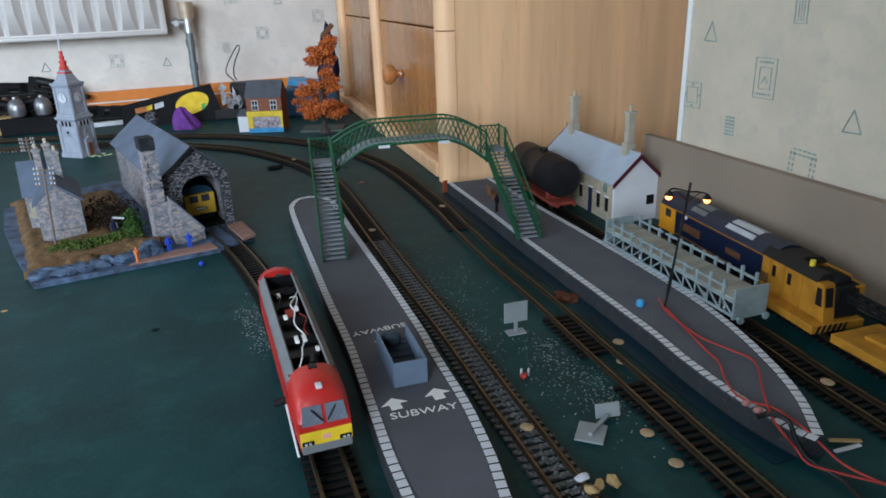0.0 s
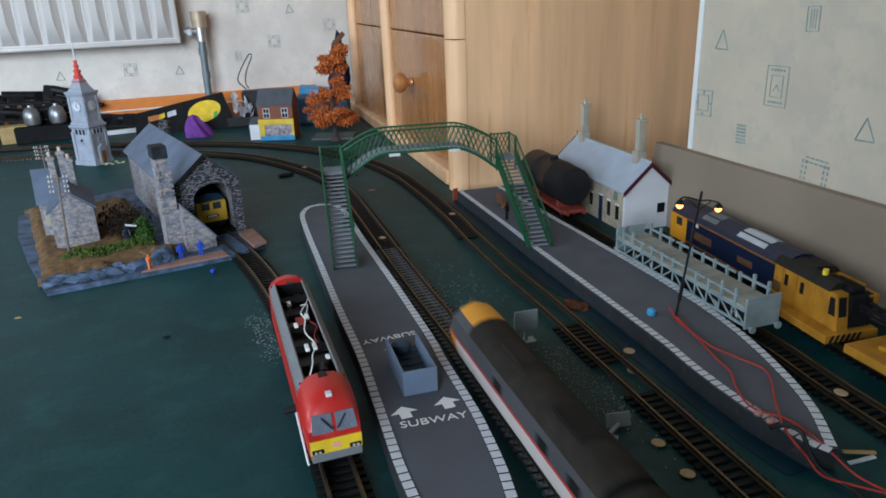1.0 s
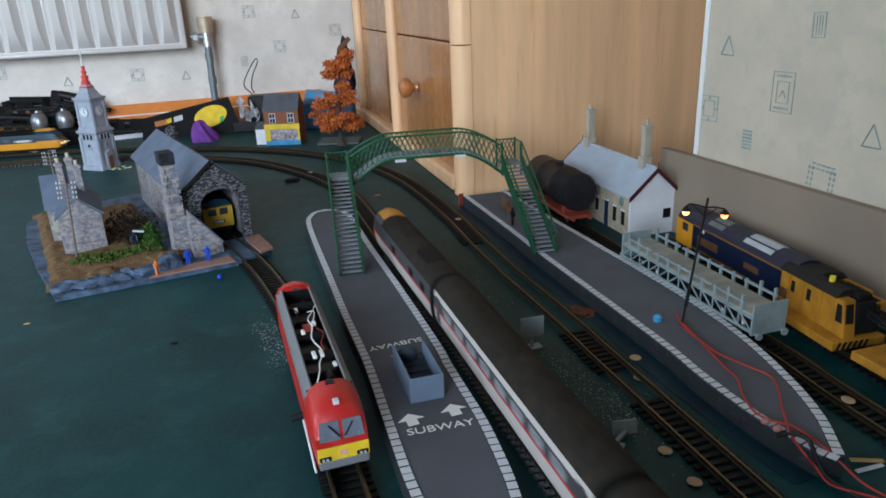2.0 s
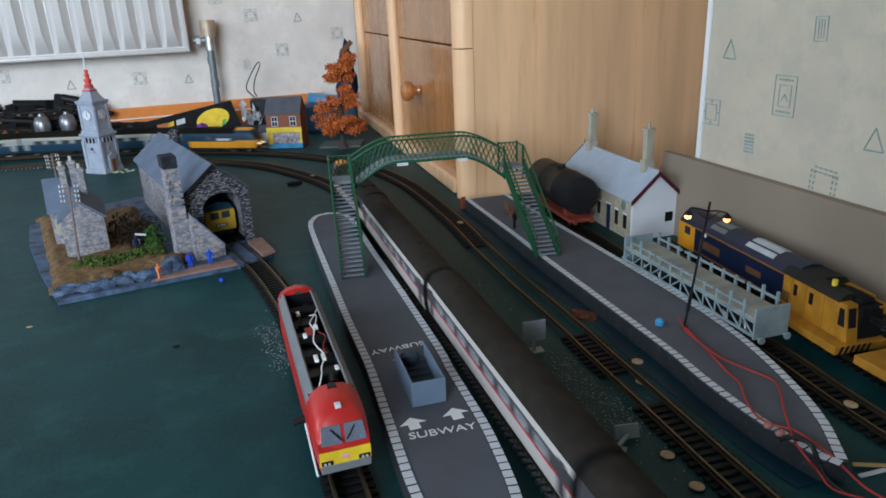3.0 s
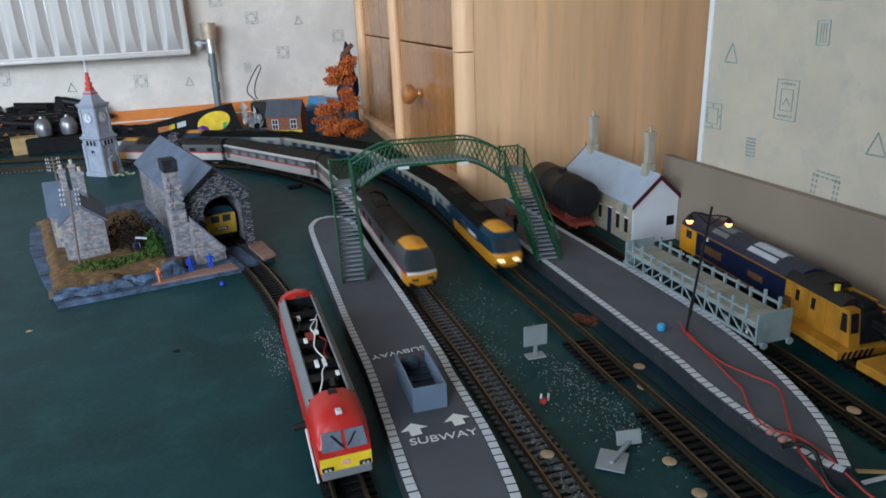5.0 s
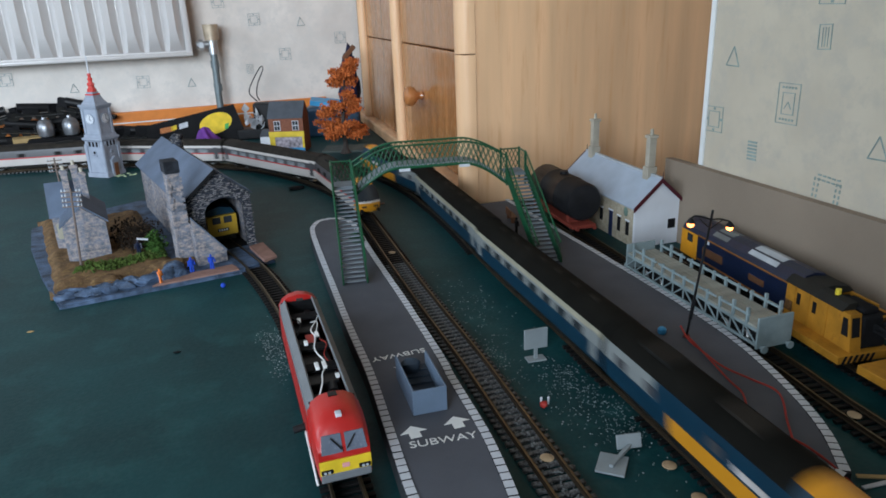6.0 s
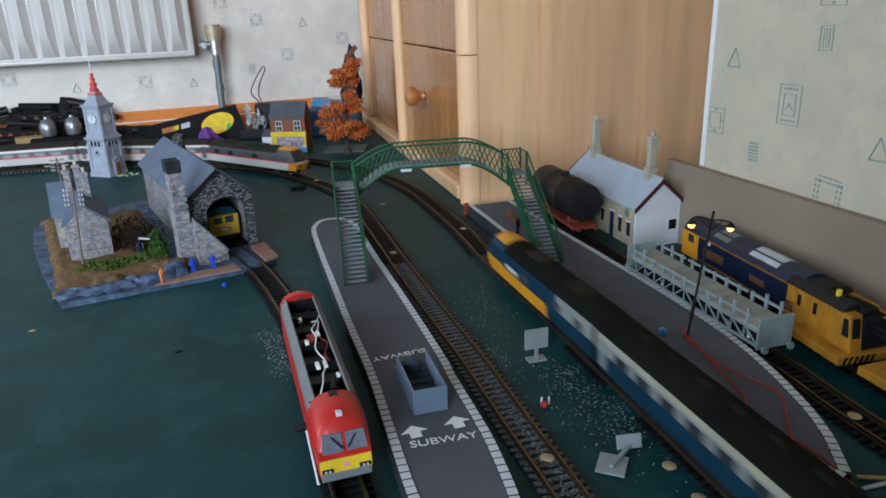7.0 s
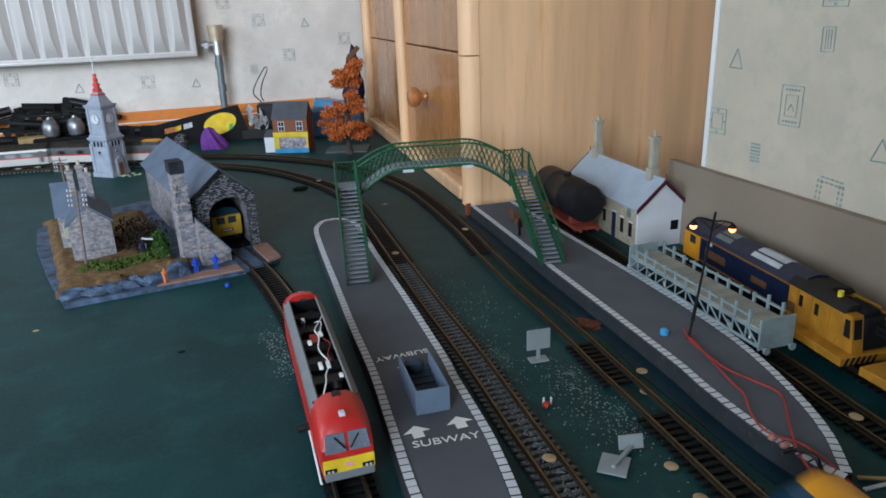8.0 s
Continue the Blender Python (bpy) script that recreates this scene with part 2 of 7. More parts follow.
def cupboard():
    A = Vector((0.3335, 0.8535, 0))
    ang = -2.6
    m = Matrix.Translation(A) @ pose(0, 0, 0, 0, 0, ang)
    th = thing("wardrobe", "pine wardrobe with panelled doors and a round knob", "wardrobe", m)
    L = 0.835
    bm = bmesh.new()
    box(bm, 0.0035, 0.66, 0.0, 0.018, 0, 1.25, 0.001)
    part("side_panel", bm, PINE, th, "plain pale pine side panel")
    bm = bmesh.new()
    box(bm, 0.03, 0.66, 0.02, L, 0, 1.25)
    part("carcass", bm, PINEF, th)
    for z0, z1 in ((0.0, 0.1985), (0.2, 1.25)):
        bm = bmesh.new()
        prism(bm, [(0.003, -0.002), (-0.006, -0.002), (-0.013, 0.001), (-0.018, 0.008), (-0.019, 0.018), (-0.014, 0.026), (-0.008, 0.030), (-0.003, 0.034), (0.003, 0.034)], z0, z1)
        part("corner_post", bm, PINE, th, smooth=True)
    bm = bmesh.new()
    box(bm, -0.018, 0.03, 0.0345, L, 0.0, 0.022, 0.004)
    part("plinth", bm, PINE, th, "pale pine bottom rail")
    for y0, y1, knob in ((0.036, 0.390, 0.252), (0.415, 0.835, None)):
        for z0, z1 in ((0.024, 0.1985), (0.2002, 0.9)):
            bm = bmesh.new()
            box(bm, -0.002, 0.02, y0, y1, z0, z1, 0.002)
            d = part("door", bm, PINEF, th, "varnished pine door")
            if knob and z0 < 0.1:
                bm = bmesh.new()
                k = pose(-0.003, knob, 0.121, 0, -90)
                lathe(bm, [(0.006, 0), (0.0075, 0.002), (0.006, 0.006), (0.0075, 0.010), (0.014, 0.015), (0.0165, 0.021), (0.0155, 0.027), (0.010, 0.031), (0.003, 0.0325)], 24, k)
                part("knob", bm, KNOB, d, "round turned wooden knob", True)
    for y0 in (0.391, 0.727):
        bm = bmesh.new()
        rod(bm, (-0.006, y0 + 0.012, 0.022), (-0.006, y0 + 0.012, 1.2), 0.011, 14)
        part("bead", bm, PINE, th, "rounded pale pine upright", True)


structure()
cupboard()

# ---- tracks ----
MID = Way([(0.118, -1.25), (0.134, -0.5), (0.15, 0.0), (0.1585, 0.26), (0.1602, 0.302), (0.1612, 0.34), (0.1636, 0.395), (0.1655, 0.44), (0.1662, 0.49), (0.1668, 0.54), (0.1682, 0.6), (0.1697, 0.65), (0.1722, 0.72), (0.1752, 0.8), (0.1775, 0.88), (0.1755, 0.94), (0.166, 1.01), (0.147, 1.074), (0.102, 1.175), (0.05, 1.245), (-0.05, 1.33), (-0.18, 1.395), (-0.321, 1.429), (-0.55, 1.44), (-0.8, 1.36), (-0.97, 1.18), (-1.03, 0.95), (-1.04, 0.5), (-1.04, -1.2)])
RIGHT = Way([(0.205, -1.25), (0.222, -0.5), (0.236, 0.0), (0.2462, 0.24), (0.2486, 0.29), (0.2508, 0.34), (0.253, 0.395), (0.2555, 0.44), (0.2572, 0.5), (0.2582, 0.56), (0.263, 0.65), (0.2698, 0.735), (0.273, 0.814), (0.2735, 0.88), (0.271, 0.96), (0.257, 1.05), (0.228, 1.143), (0.174, 1.234), (0.103, 1.311), (0.026, 1.37), (-0.15, 1.465), (-0.339, 1.527), (-0.58, 1.55), (-0.88, 1.46), (-1.08, 1.24), (-1.14, 0.95), (-1.14, 0.5), (-1.14, -1.2)])
LEFT = Way([(0.038, -1.25), (0.0430, 0.1), (0.0450, 0.30), (0.0473, 0.45), (0.0475, 0.55), (0.0440, 0.60), (0.0365, 0.66), (0.026, 0.72), (0.012, 0.775), (-0.003, 0.83), (-0.02, 0.90), (-0.042, 1.0)])
SIDING = Way([(0.335, -1.2), (0.352, -0.1), (0.362, 0.24), (0.372, 0.35), (0.378, 0.5), (0.385, 0.62), (0.392, 0.72), (0.40, 0.83)])
WALLSIDE = Way([(0.385, -1.2), (0.400, -0.1), (0.412, 0.2), (0.421, 0.32), (0.431, 0.40), (0.441, 0.48), (0.446, 0.588)])
RZ = 0.0062     # rail top above the board


def track(name, way, label, gaps=(), sleepers=True, s0=0.0, s1=None, near=(0, 0), pitch=0.0067, tie=SLEEPER, clean_from=None):
    th = thing(name, label, "railway track", kind="structure")
    k = len(way.pts)
    i0, i1 = int(s0 / way.step), k if s1 is None else min(k, int(s1 / way.step))
    for side in (-1, 1):
        bm = bmesh.new()
        prof = [(-0.0011, 0.0023), (0.0011, 0.0023), (0.0011, 0.003), (0.0005, 0.0035), (0.0005, 0.0050), (0.0008, 0.0054), (0.0008, RZ), (-0.0008, RZ), (-0.0008, 0.0054), (-0.0005, 0.0050), (-0.0005, 0.0035), (-0.0011, 0.003)]
        prev = None
        for i in range(i0, i1, 3):
            h = way.heading(i * way.step)
            nx, ny = -math.sin(h), math.cos(h)
            c = way.pts[i] + np.array([nx, ny]) * side * 0.0086
            ring = [bm.verts.new((c[0] + nx * a, c[1] + ny * a, z)) for a, z in prof]
            if prev:
                for j in range(len(prof)):
                    f = bm.faces.new((prev[j], prev[(j + 1) % len(prof)], ring[(j + 1) % len(prof)], ring[j]))
                    f.material_index = 1 if j == 6 else 0
            prev = ring
        r = part("rail", bm, RAIL, th)
        r.data.materials.append(RAILTOP)
    if not sleepers:
        return th
    bm = bmesh.new()
    box(bm, -0.0017, 0.0017, -0.0148, 0.0148, 0.0004, 0.0024, 0.0002)
    me = mesh_of("sleeper", bm, tie)
    clean = me.copy()
    clean.materials.clear()
    clean.materials.append(SLEEPER)
    far = bmesh.new()
    s = s0 + 0.004
    end = (i1 - 1) * way.step
    while s < end:
        if not any(a < s < b for a, b in gaps):
            c = way.at(s)
            m = pose(c[0], c[1], 0.0, 0, 0, math.degrees(way.heading(s)) + random.uniform(-1.2, 1.2))
            if near[0] < s < near[1]:
                piece("sleeper", clean if clean_from and s > clean_from else me, th, m)
            else:
                box(far, -0.0017, 0.0017, -0.0148, 0.0148, 0.0004, 0.0024, 0, m)
        s += pitch
    if len(far.verts):
        part("sleepers", far, tie, th)["kind"] = "stuff"
    else:
        far.free()
    return th


def platform(name, outline, label):
    th = thing(name, label, "platform")
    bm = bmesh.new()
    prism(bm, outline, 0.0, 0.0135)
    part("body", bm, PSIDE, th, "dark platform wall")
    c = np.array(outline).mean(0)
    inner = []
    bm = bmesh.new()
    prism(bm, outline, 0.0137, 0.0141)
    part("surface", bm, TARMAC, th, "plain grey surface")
    return th


def edging(th, line, width, side, z=0.0144):
    """White slabs laid along a platform's edge; side +1: to the left of the way."""
    w = Way(line)
    bed = bmesh.new()
    prev = None
    for k in range(0, len(w.pts), 2):
        h = w.heading(k * w.step)
        o = np.array([-math.sin(h), math.cos(h)]) * side * (width + 0.0003)
        cur = [bed.verts.new((*w.pts[k], 0.0143)), bed.verts.new((*(w.pts[k] + o), 0.0143))]
        if prev:
            bed.faces.new((prev[0], cur[0], cur[1], prev[1]))
        prev = cur
    part("edge_bed", bed, BLACKM, th)
    L = len(w.pts) * w.step
    bm = bmesh.new()
    box(bm, -0.00268, 0.00268, 0.0003, width, 0, 0.0002)
    me = mesh_of("edge_slab", bm, EDGEW)
    n = int(L / 0.0066)
    for i in range(n):
        s = (i + 0.5) * L / n
        c = w.at(s)
        h = w.heading(s)
        piece("edge_slab", me, th, pose(c[0], c[1], z + random.uniform(0, 0.0002), 0, 0, math.degrees(h) + (180 if side < 0 else 0)))


PL_LEFT = [(0.058, -0.2), (0.066, 0.0), (0.0715, 0.27), (0.0725, 0.307), (0.0745, 0.336), (0.077, 0.37), (0.0815, 0.435), (0.0835, 0.519), (0.0875, 0.618), (0.092, 0.725), (0.0965, 0.79), (0.104, 0.815)]
PL_RIGHT = [(0.098, -0.2), (0.106, 0.0), (0.1145, 0.20), (0.1227, 0.25), (0.1286, 0.279), (0.1333, 0.311), (0.1363, 0.34), (0.1395, 0.404), (0.1422, 0.438), (0.1458, 0.54), (0.1475, 0.62), (0.149, 0.688), (0.1525, 0.785), (0.147, 0.815)]
PR_LEFT = [(0.3035, 0.81), (0.2985, 0.66), (0.2945, 0.572), (0.291, 0.433), (0.2885, 0.364), (0.285, 0.327), (0.284, 0.275), (0.289, 0.236), (0.2925, 0.226)]
PR_RIGHT = [(0.302, 0.226), (0.322, 0.258), (0.338, 0.298), (0.353, 0.357), (0.360, 0.42), (0.3625, 0.522), (0.3625, 0.658), (0.363, 0.81)]


def platforms():
    a, b = [tuple(p) for p in spline(PL_LEFT, 0.01)], [tuple(p) for p in spline(PL_RIGHT, 0.01)]
    th = platform("island_platform", b + [(0.138, 0.828), (0.126, 0.833), (0.113, 0.828)] + a[::-1], "grey island platform with white slab edging and painted lettering")
    edging(th, PL_LEFT + [(0.113, 0.828), (0.126, 0.833)], 0.006, -1)
    edging(th, PL_RIGHT + [(0.138, 0.828), (0.126, 0.833)], 0.006, 1)
    c, d = [tuple(p) for p in spline(PR_LEFT, 0.01)], [tuple(p) for p in spline(PR_RIGHT, 0.01)]
    # deep blue strip: the shade along the platform's foot, laid on as colour
    bm = bmesh.new()
    w = [p for p in spline(PR_LEFT, 0.01)]
    prism(bm, [(x - 0.001, y) for x, y in w] + [(x - 0.0145 - 0.002 * math.sin(y * 37), y) for x, y in w[::-1]], 0.0003, 0.0007)
    single("shade_strip", bm, mat("deep_blue_shade", (0.002, 0.020, 0.034), 0.5, var=0.35, scale=24, col2=(0.006, 0.045, 0.065), mix=0.3), "deep blue strip along the side platform, shade put into colour", "paint", kind="structure")
    th2 = platform("side_platform", c + d, "grey side platform with white slab edging, tapering to a point")
    edging(th2, PR_LEFT, 0.006, 1)
    edging(th2, PR_RIGHT, 0.006, 1)
    return th, th2


def lettering(th, text, x, y, rz, size):
    cu = bpy.data.curves.new("lettering", "FONT")
    cu.body, cu.size, cu.extrude, cu.align_x = text, size, 0.0001, "CENTER"
    tmp = bpy.data.objects.new("lettering", cu)
    scene.collection.objects.link(tmp)
    dg = bpy.context.evaluated_depsgraph_get()
    me = bpy.data.meshes.new_from_object(tmp.evaluated_get(dg))
    bpy.data.objects.remove(tmp)
    me.materials.clear()
    me.materials.append(WHITEP)
    ob = piece("lettering", me, th, pose(x, y, 0.0146, 0, 0, rz), "white painted word")
    wide = max(v.co.x for v in me.vertices) - min(v.co.x for v in me.vertices)
    ob.scale = (0.0415 / wide, 0.85, 1)
    return ob


def lay_tracks():
    track("track_island_line", MID, "dusty black-sleepered track with rusty rails beside the island platform", near=(1.40, 2.75), tie=SLEEPERD, clean_from=1.925)
    track("track_side_line", RIGHT, "track with rusty rails, partly buried sleepers", gaps=((1.582, 1.625), (1.692, 1.914)), near=(1.40, 2.75))
    track("track_shed_line", LEFT, "black-sleepered track curving into the engine shed", near=(1.5, 2.4))
    track("track_siding", SIDING, "siding track behind the side platform", near=(1.2, 2.0))
    track("track_wall_siding", WALLSIDE, "siding track along the hardboard", near=(1.2, 1.9))


lay_tracks()
ISLAND, SIDEPL = platforms()
lettering(ISLAND, "SUBWAY", 0.1065, 0.3345, -6.5, 0.0108)
lettering(ISLAND, "SUBWAY", 0.1110, 0.4540, 180, 0.0105)


# ---- moving trains ----
IC_ROOF = mat("weathered_dark_roof", (0.021, 0.018, 0.015), 0.72, var=0.25, scale=30, col2=(0.034, 0.028, 0.021), mix=0.4, spec=0.12)
IC_WHITE = mat("off_white_lower_livery", (0.50, 0.46, 0.43), 0.42, var=0.06)
IC_RED = mat("red_livery_stripe", (0.42, 0.03, 0.03), 0.42)
IC_GREY = mat("dark_grey_livery", (0.055, 0.055, 0.06), 0.42, var=0.15)
BR_BLUE = mat("rail_blue_livery", (0.004, 0.028, 0.052), 0.42, var=0.15, spec=0.3)
BLUE_ROOF = mat("near_black_roof", (0.008, 0.0078, 0.0065), 0.8, var=0.3, scale=30, spec=0.06)
BR_GREY = mat("pearl_grey_livery", (0.20, 0.215, 0.21), 0.42, var=0.08)
CREAM = mat("cream_lining", (0.30, 0.28, 0.21), 0.5)
YELLOW = mat("warning_yellow", (0.60, 0.25, 0.012), 0.42, var=0.1)
GLASS_D = mat("dark_tinted_glass", (0.025, 0.03, 0.035), 0.12, var=0.2)
GLASS_L = mat("pale_coach_glazing", (0.22, 0.24, 0.25), 0.15, var=0.35, scale=120)
LIT = mat("lit_headlight", (1.0, 0.85, 0.55), 0.3, emit=0.8)

PROF = [(0.89 * y, 0.89 * z) for y, z in [(0.0164, 0.0095), (0.0176, 0.0158), (0.0180, 0.0232), (0.0180, 0.0256), (0.0177, 0.0350), (0.0168, 0.0395), (0.0130, 0.0460), (0.0065, 0.0492), (0.0, 0.0500)]]
LEAN = [0.0036, 0.001, 0.0, 0.0008, 0.0060, 0.0088, 0.0130, 0.0152, 0.0160]
POWER_L, COACH_L, GAP = 0.214, 0.256, 0.006


def add_bogies(th, L, inset):
    bm = bmesh.new()
    lathe(bm, [(0.0062, -0.0012), (0.0068, -0.001), (0.0068, -0.0004), (0.0062, 0.0), (0.0055, 0.0012)], 16, pose(0, 0, 0, 90))
    wheel = mesh_of("wheel", bm, STEEL, True)
    bm = bmesh.new()
    for sy in (-1, 1):
        box(bm, -0.022, 0.022, sy * 0.0112 - 0.001, sy * 0.0112 + 0.001, 0.004, 0.0095, 0.0006)
        for sx in (-1, 1):
            box(bm, sx * 0.0165 - 0.004, sx * 0.0165 + 0.004, sy * 0.0122 - 0.0012, sy * 0.0122 + 0.0012, 0.0045, 0.009, 0.0006)
        rod(bm, (-0.004, sy * 0.0126, 0.0035), (-0.004, sy * 0.0126, 0.0095), 0.0014, 8)
        rod(bm, (0.004, sy * 0.0126, 0.0035), (0.004, sy * 0.0126, 0.0095), 0.0014, 8)
    box(bm, -0.005, 0.005, -0.012, 0.012, 0.005, 0.011)
    me = mesh_of("bogie", bm, UNDER)
    for sx in (-1, 1):
        b = piece("bogie", me, th, pose(sx * (L / 2 - inset), 0, 0))
        for wx in (-0.0165, 0.0165):
            for sy in (-1, 1):
                piece("wheel", wheel, b, pose(wx, sy * 0.0080, 0.0066, 0, 0, 0 if sy < 0 else 180))


def hull(th, stations, bands, kind):
    """stations: functions giving the ring of half-profile points; bands: (first point, last point, first station, last station, name, material, label)."""
    for j0, j1, i0, i1, name, material, label in bands:
        whole = j1 == len(PROF) - 1
        bm = bmesh.new()
        for side in (-1, 1):
            grid = [[bm.verts.new((stations[i][j][0], side * stations[i][j][1], stations[i][j][2])) for j in range(j0, j1 + 1)] for i in range(i0, i1 + 1)]
            for a, b in zip(grid, grid[1:]):
                for k in range(j1 - j0):
                    f = (a[k], b[k], b[k + 1], a[k + 1])
                    bm.faces.new(f if side < 0 else f[::-1])
            if not whole:
                part(name, bm, material, th, label, True)
                bm = bmesh.new()
        if whole:
            bmesh.ops.remove_doubles(bm, verts=bm.verts, dist=0.00001)
            part(name, bm, material, th, label, True)


def ring(x, lean=0.0, w=1.0):
    return [(x - lean * LEAN[j], y * w, z) for j, (y, z) in enumerate(PROF)]


def power_car(name, label, blue, lit):
    L = POWER_L
    th = thing(name, label, "locomotive")
    mid = -0.03 if blue else 0.0
    st = [ring(-L / 2), ring(-L / 2 + 0.06), ring(mid), ring(L / 2 - 0.042), ring(L / 2 - 0.016, 1.0, 1.0), ring(L / 2 - 0.006, 1.0, 0.97), ring(L / 2, 1.0, 0.90)]
    n = len(st) - 1
    if blue:
        bands = [(0, 2, 0, 2, "lower_side", BR_BLUE, "rail blue lower side"), (0, 2, 2, n, "nose_side", YELLOW, "yellow lower side and nose"),
                 (2, 3, 0, 3, "waist", BR_BLUE, ""), (2, 3, 3, n, "nose_waist", YELLOW, ""),
                 (3, 5, 0, 1, "guard_side", BR_GREY, "pearl grey panel"), (3, 5, 1, n, "upper_side", BR_BLUE, "rail blue upper side")]
    else:
        bands = [(0, 2, 0, 4, "lower_side", IC_WHITE, "off-white lower side"), (0, 2, 4, n, "nose_side", YELLOW, "yellow nose"),
                 (2, 3, 0, n, "stripe", IC_RED, "red stripe"), (3, 5, 0, n, "upper_side", IC_GREY, "dark grey upper side")]
    bands += [(5, 8, 0, 3, "roof", BLUE_ROOF if blue else IC_ROOF, "weathered dark roof"), (5, 6, 3, n, "cab_cheek", BR_BLUE if blue else IC_GREY, ""), (6, 8, 3, n, "cab_roof", YELLOW, "yellow cab roof")]
    hull(th, st, bands, blue)
    # front
    tip = st[-1]
    front = [(0, 2, "nose", YELLOW, "yellow nose"), (2, 3, "nose_band", YELLOW if blue else IC_WHITE, ""), (3, 6, "windscreen_surround", BR_BLUE if blue else GLASS_D, ""), (6, 8, "cab_brow", YELLOW, "")]
    for j0, j1, nm, material, lab in front:
        bm = bmesh.new()
        cols = [-1.0, -0.6, 0.0, 0.6, 1.0]
        g = [[bm.verts.new((tip[j][0] + 0.0035 * (1 - c * c), c * tip[j][1], tip[j][2])) for c in cols] for j in range(j0, j1 + 1)]
        for a, b in zip(g, g[1:]):
            for k in range(4):
                bm.faces.new((a[k], a[k + 1], b[k + 1], b[k]))
        part(nm, bm, material, th, lab, True)
    bm = bmesh.new()
    g = []
    for f in (0.12, 0.55, 1.0):
        j = 3 + f * 2
        a, b = tip[int(j)], tip[min(int(j) + 1, 8)]
        u = j - int(j)
        x, y, z = (a[k] * (1 - u) + b[k] * u for k in range(3))
        g.append([bm.verts.new((x + 0.0035 * (1 - c * c) + 0.0007, c * y, z + 0.0003)) for c in (-0.8, -0.4, 0.0, 0.4, 0.8)])
    for a, b in zip(g, g[1:]):
        for k in range(4):
            bm.faces.new((a[k], a[k + 1], b[k + 1], b[k]))
    part("windscreen", bm, GLASS_D, th, "dark windscreen glass", True)
    for sy in (-1, 1):
        bm = bmesh.new()
        box(bm, L / 2 + 0.0005, L / 2 + 0.0042, sy * 0.0075 - 0.0030, sy * 0.0075 + 0.0030, 0.0150, 0.0168, 0.0005)
        part("headlight", bm, LIT if lit else GLASS_D, th, "glowing headlight" if lit else "dark marker lamp")
        bm = bmesh.new()
        rod(bm, (L / 2 - 0.001, sy * 0.011, 0.0105), (L / 2 + 0.004, sy * 0.011, 0.0105), 0.002, 10)
        part("buffer", bm, UNDER, th)
    # roof grilles and side vents
    bm = bmesh.new()
    box(bm, -0.075, -0.045, -0.008, 0.008, 0.0425, 0.0452, 0.0008)
    part("radiator_grille", bm, UNDER, th)
    bm = bmesh.new()
    box(bm, 0.0, 0.03, -0.0062, 0.0062, 0.0430, 0.0454, 0.0008)
    part("exhaust_housing", bm, IC_ROOF, th)
    for sy in (-1, 1):
        for x in (-0.085, -0.05, 0.012):
            bm = bmesh.new()
            box(bm, x - 0.006, x + 0.006, sy * 0.0158 - 0.0005, sy * 0.0158 + 0.0005, 0.0235, 0.0300)
            part("side_grille", bm, IC_GREY if blue else UNDER, th)
    if blue:
        for sy in (-1, 1):
            bm = bmesh.new()
            box(bm, 0.028, 0.055, sy * 0.0160 - 0.0003, sy * 0.0160 + 0.0003, 0.0225, 0.0265)
            part("marking", bm, IC_WHITE, th, "plain white marking bar")
    bm = bmesh.new()
    box(bm, -L / 2 + 0.003, L / 2 - 0.01, -0.0138, 0.0138, 0.0066, 0.0098)
    box(bm, -0.03, 0.03, -0.0134, 0.0134, 0.0026, 0.0072, 0.001)
    part("underframe", bm, UNDER, th)
    bm = bmesh.new()
    prism(bm, [(y, z) for y, z in PROF] + [(-y, z) for y, z in PROF[-2::-1]], -L / 2 - 0.0004, -L / 2 + 0.0006, Matrix(((0, 0, 1, 0), (1, 0, 0, 0), (0, 1, 0, 0), (0, 0, 0, 1))))
    part("end_wall", bm, UNDER, th)
    add_bogies(th, L, 0.036)
    return th


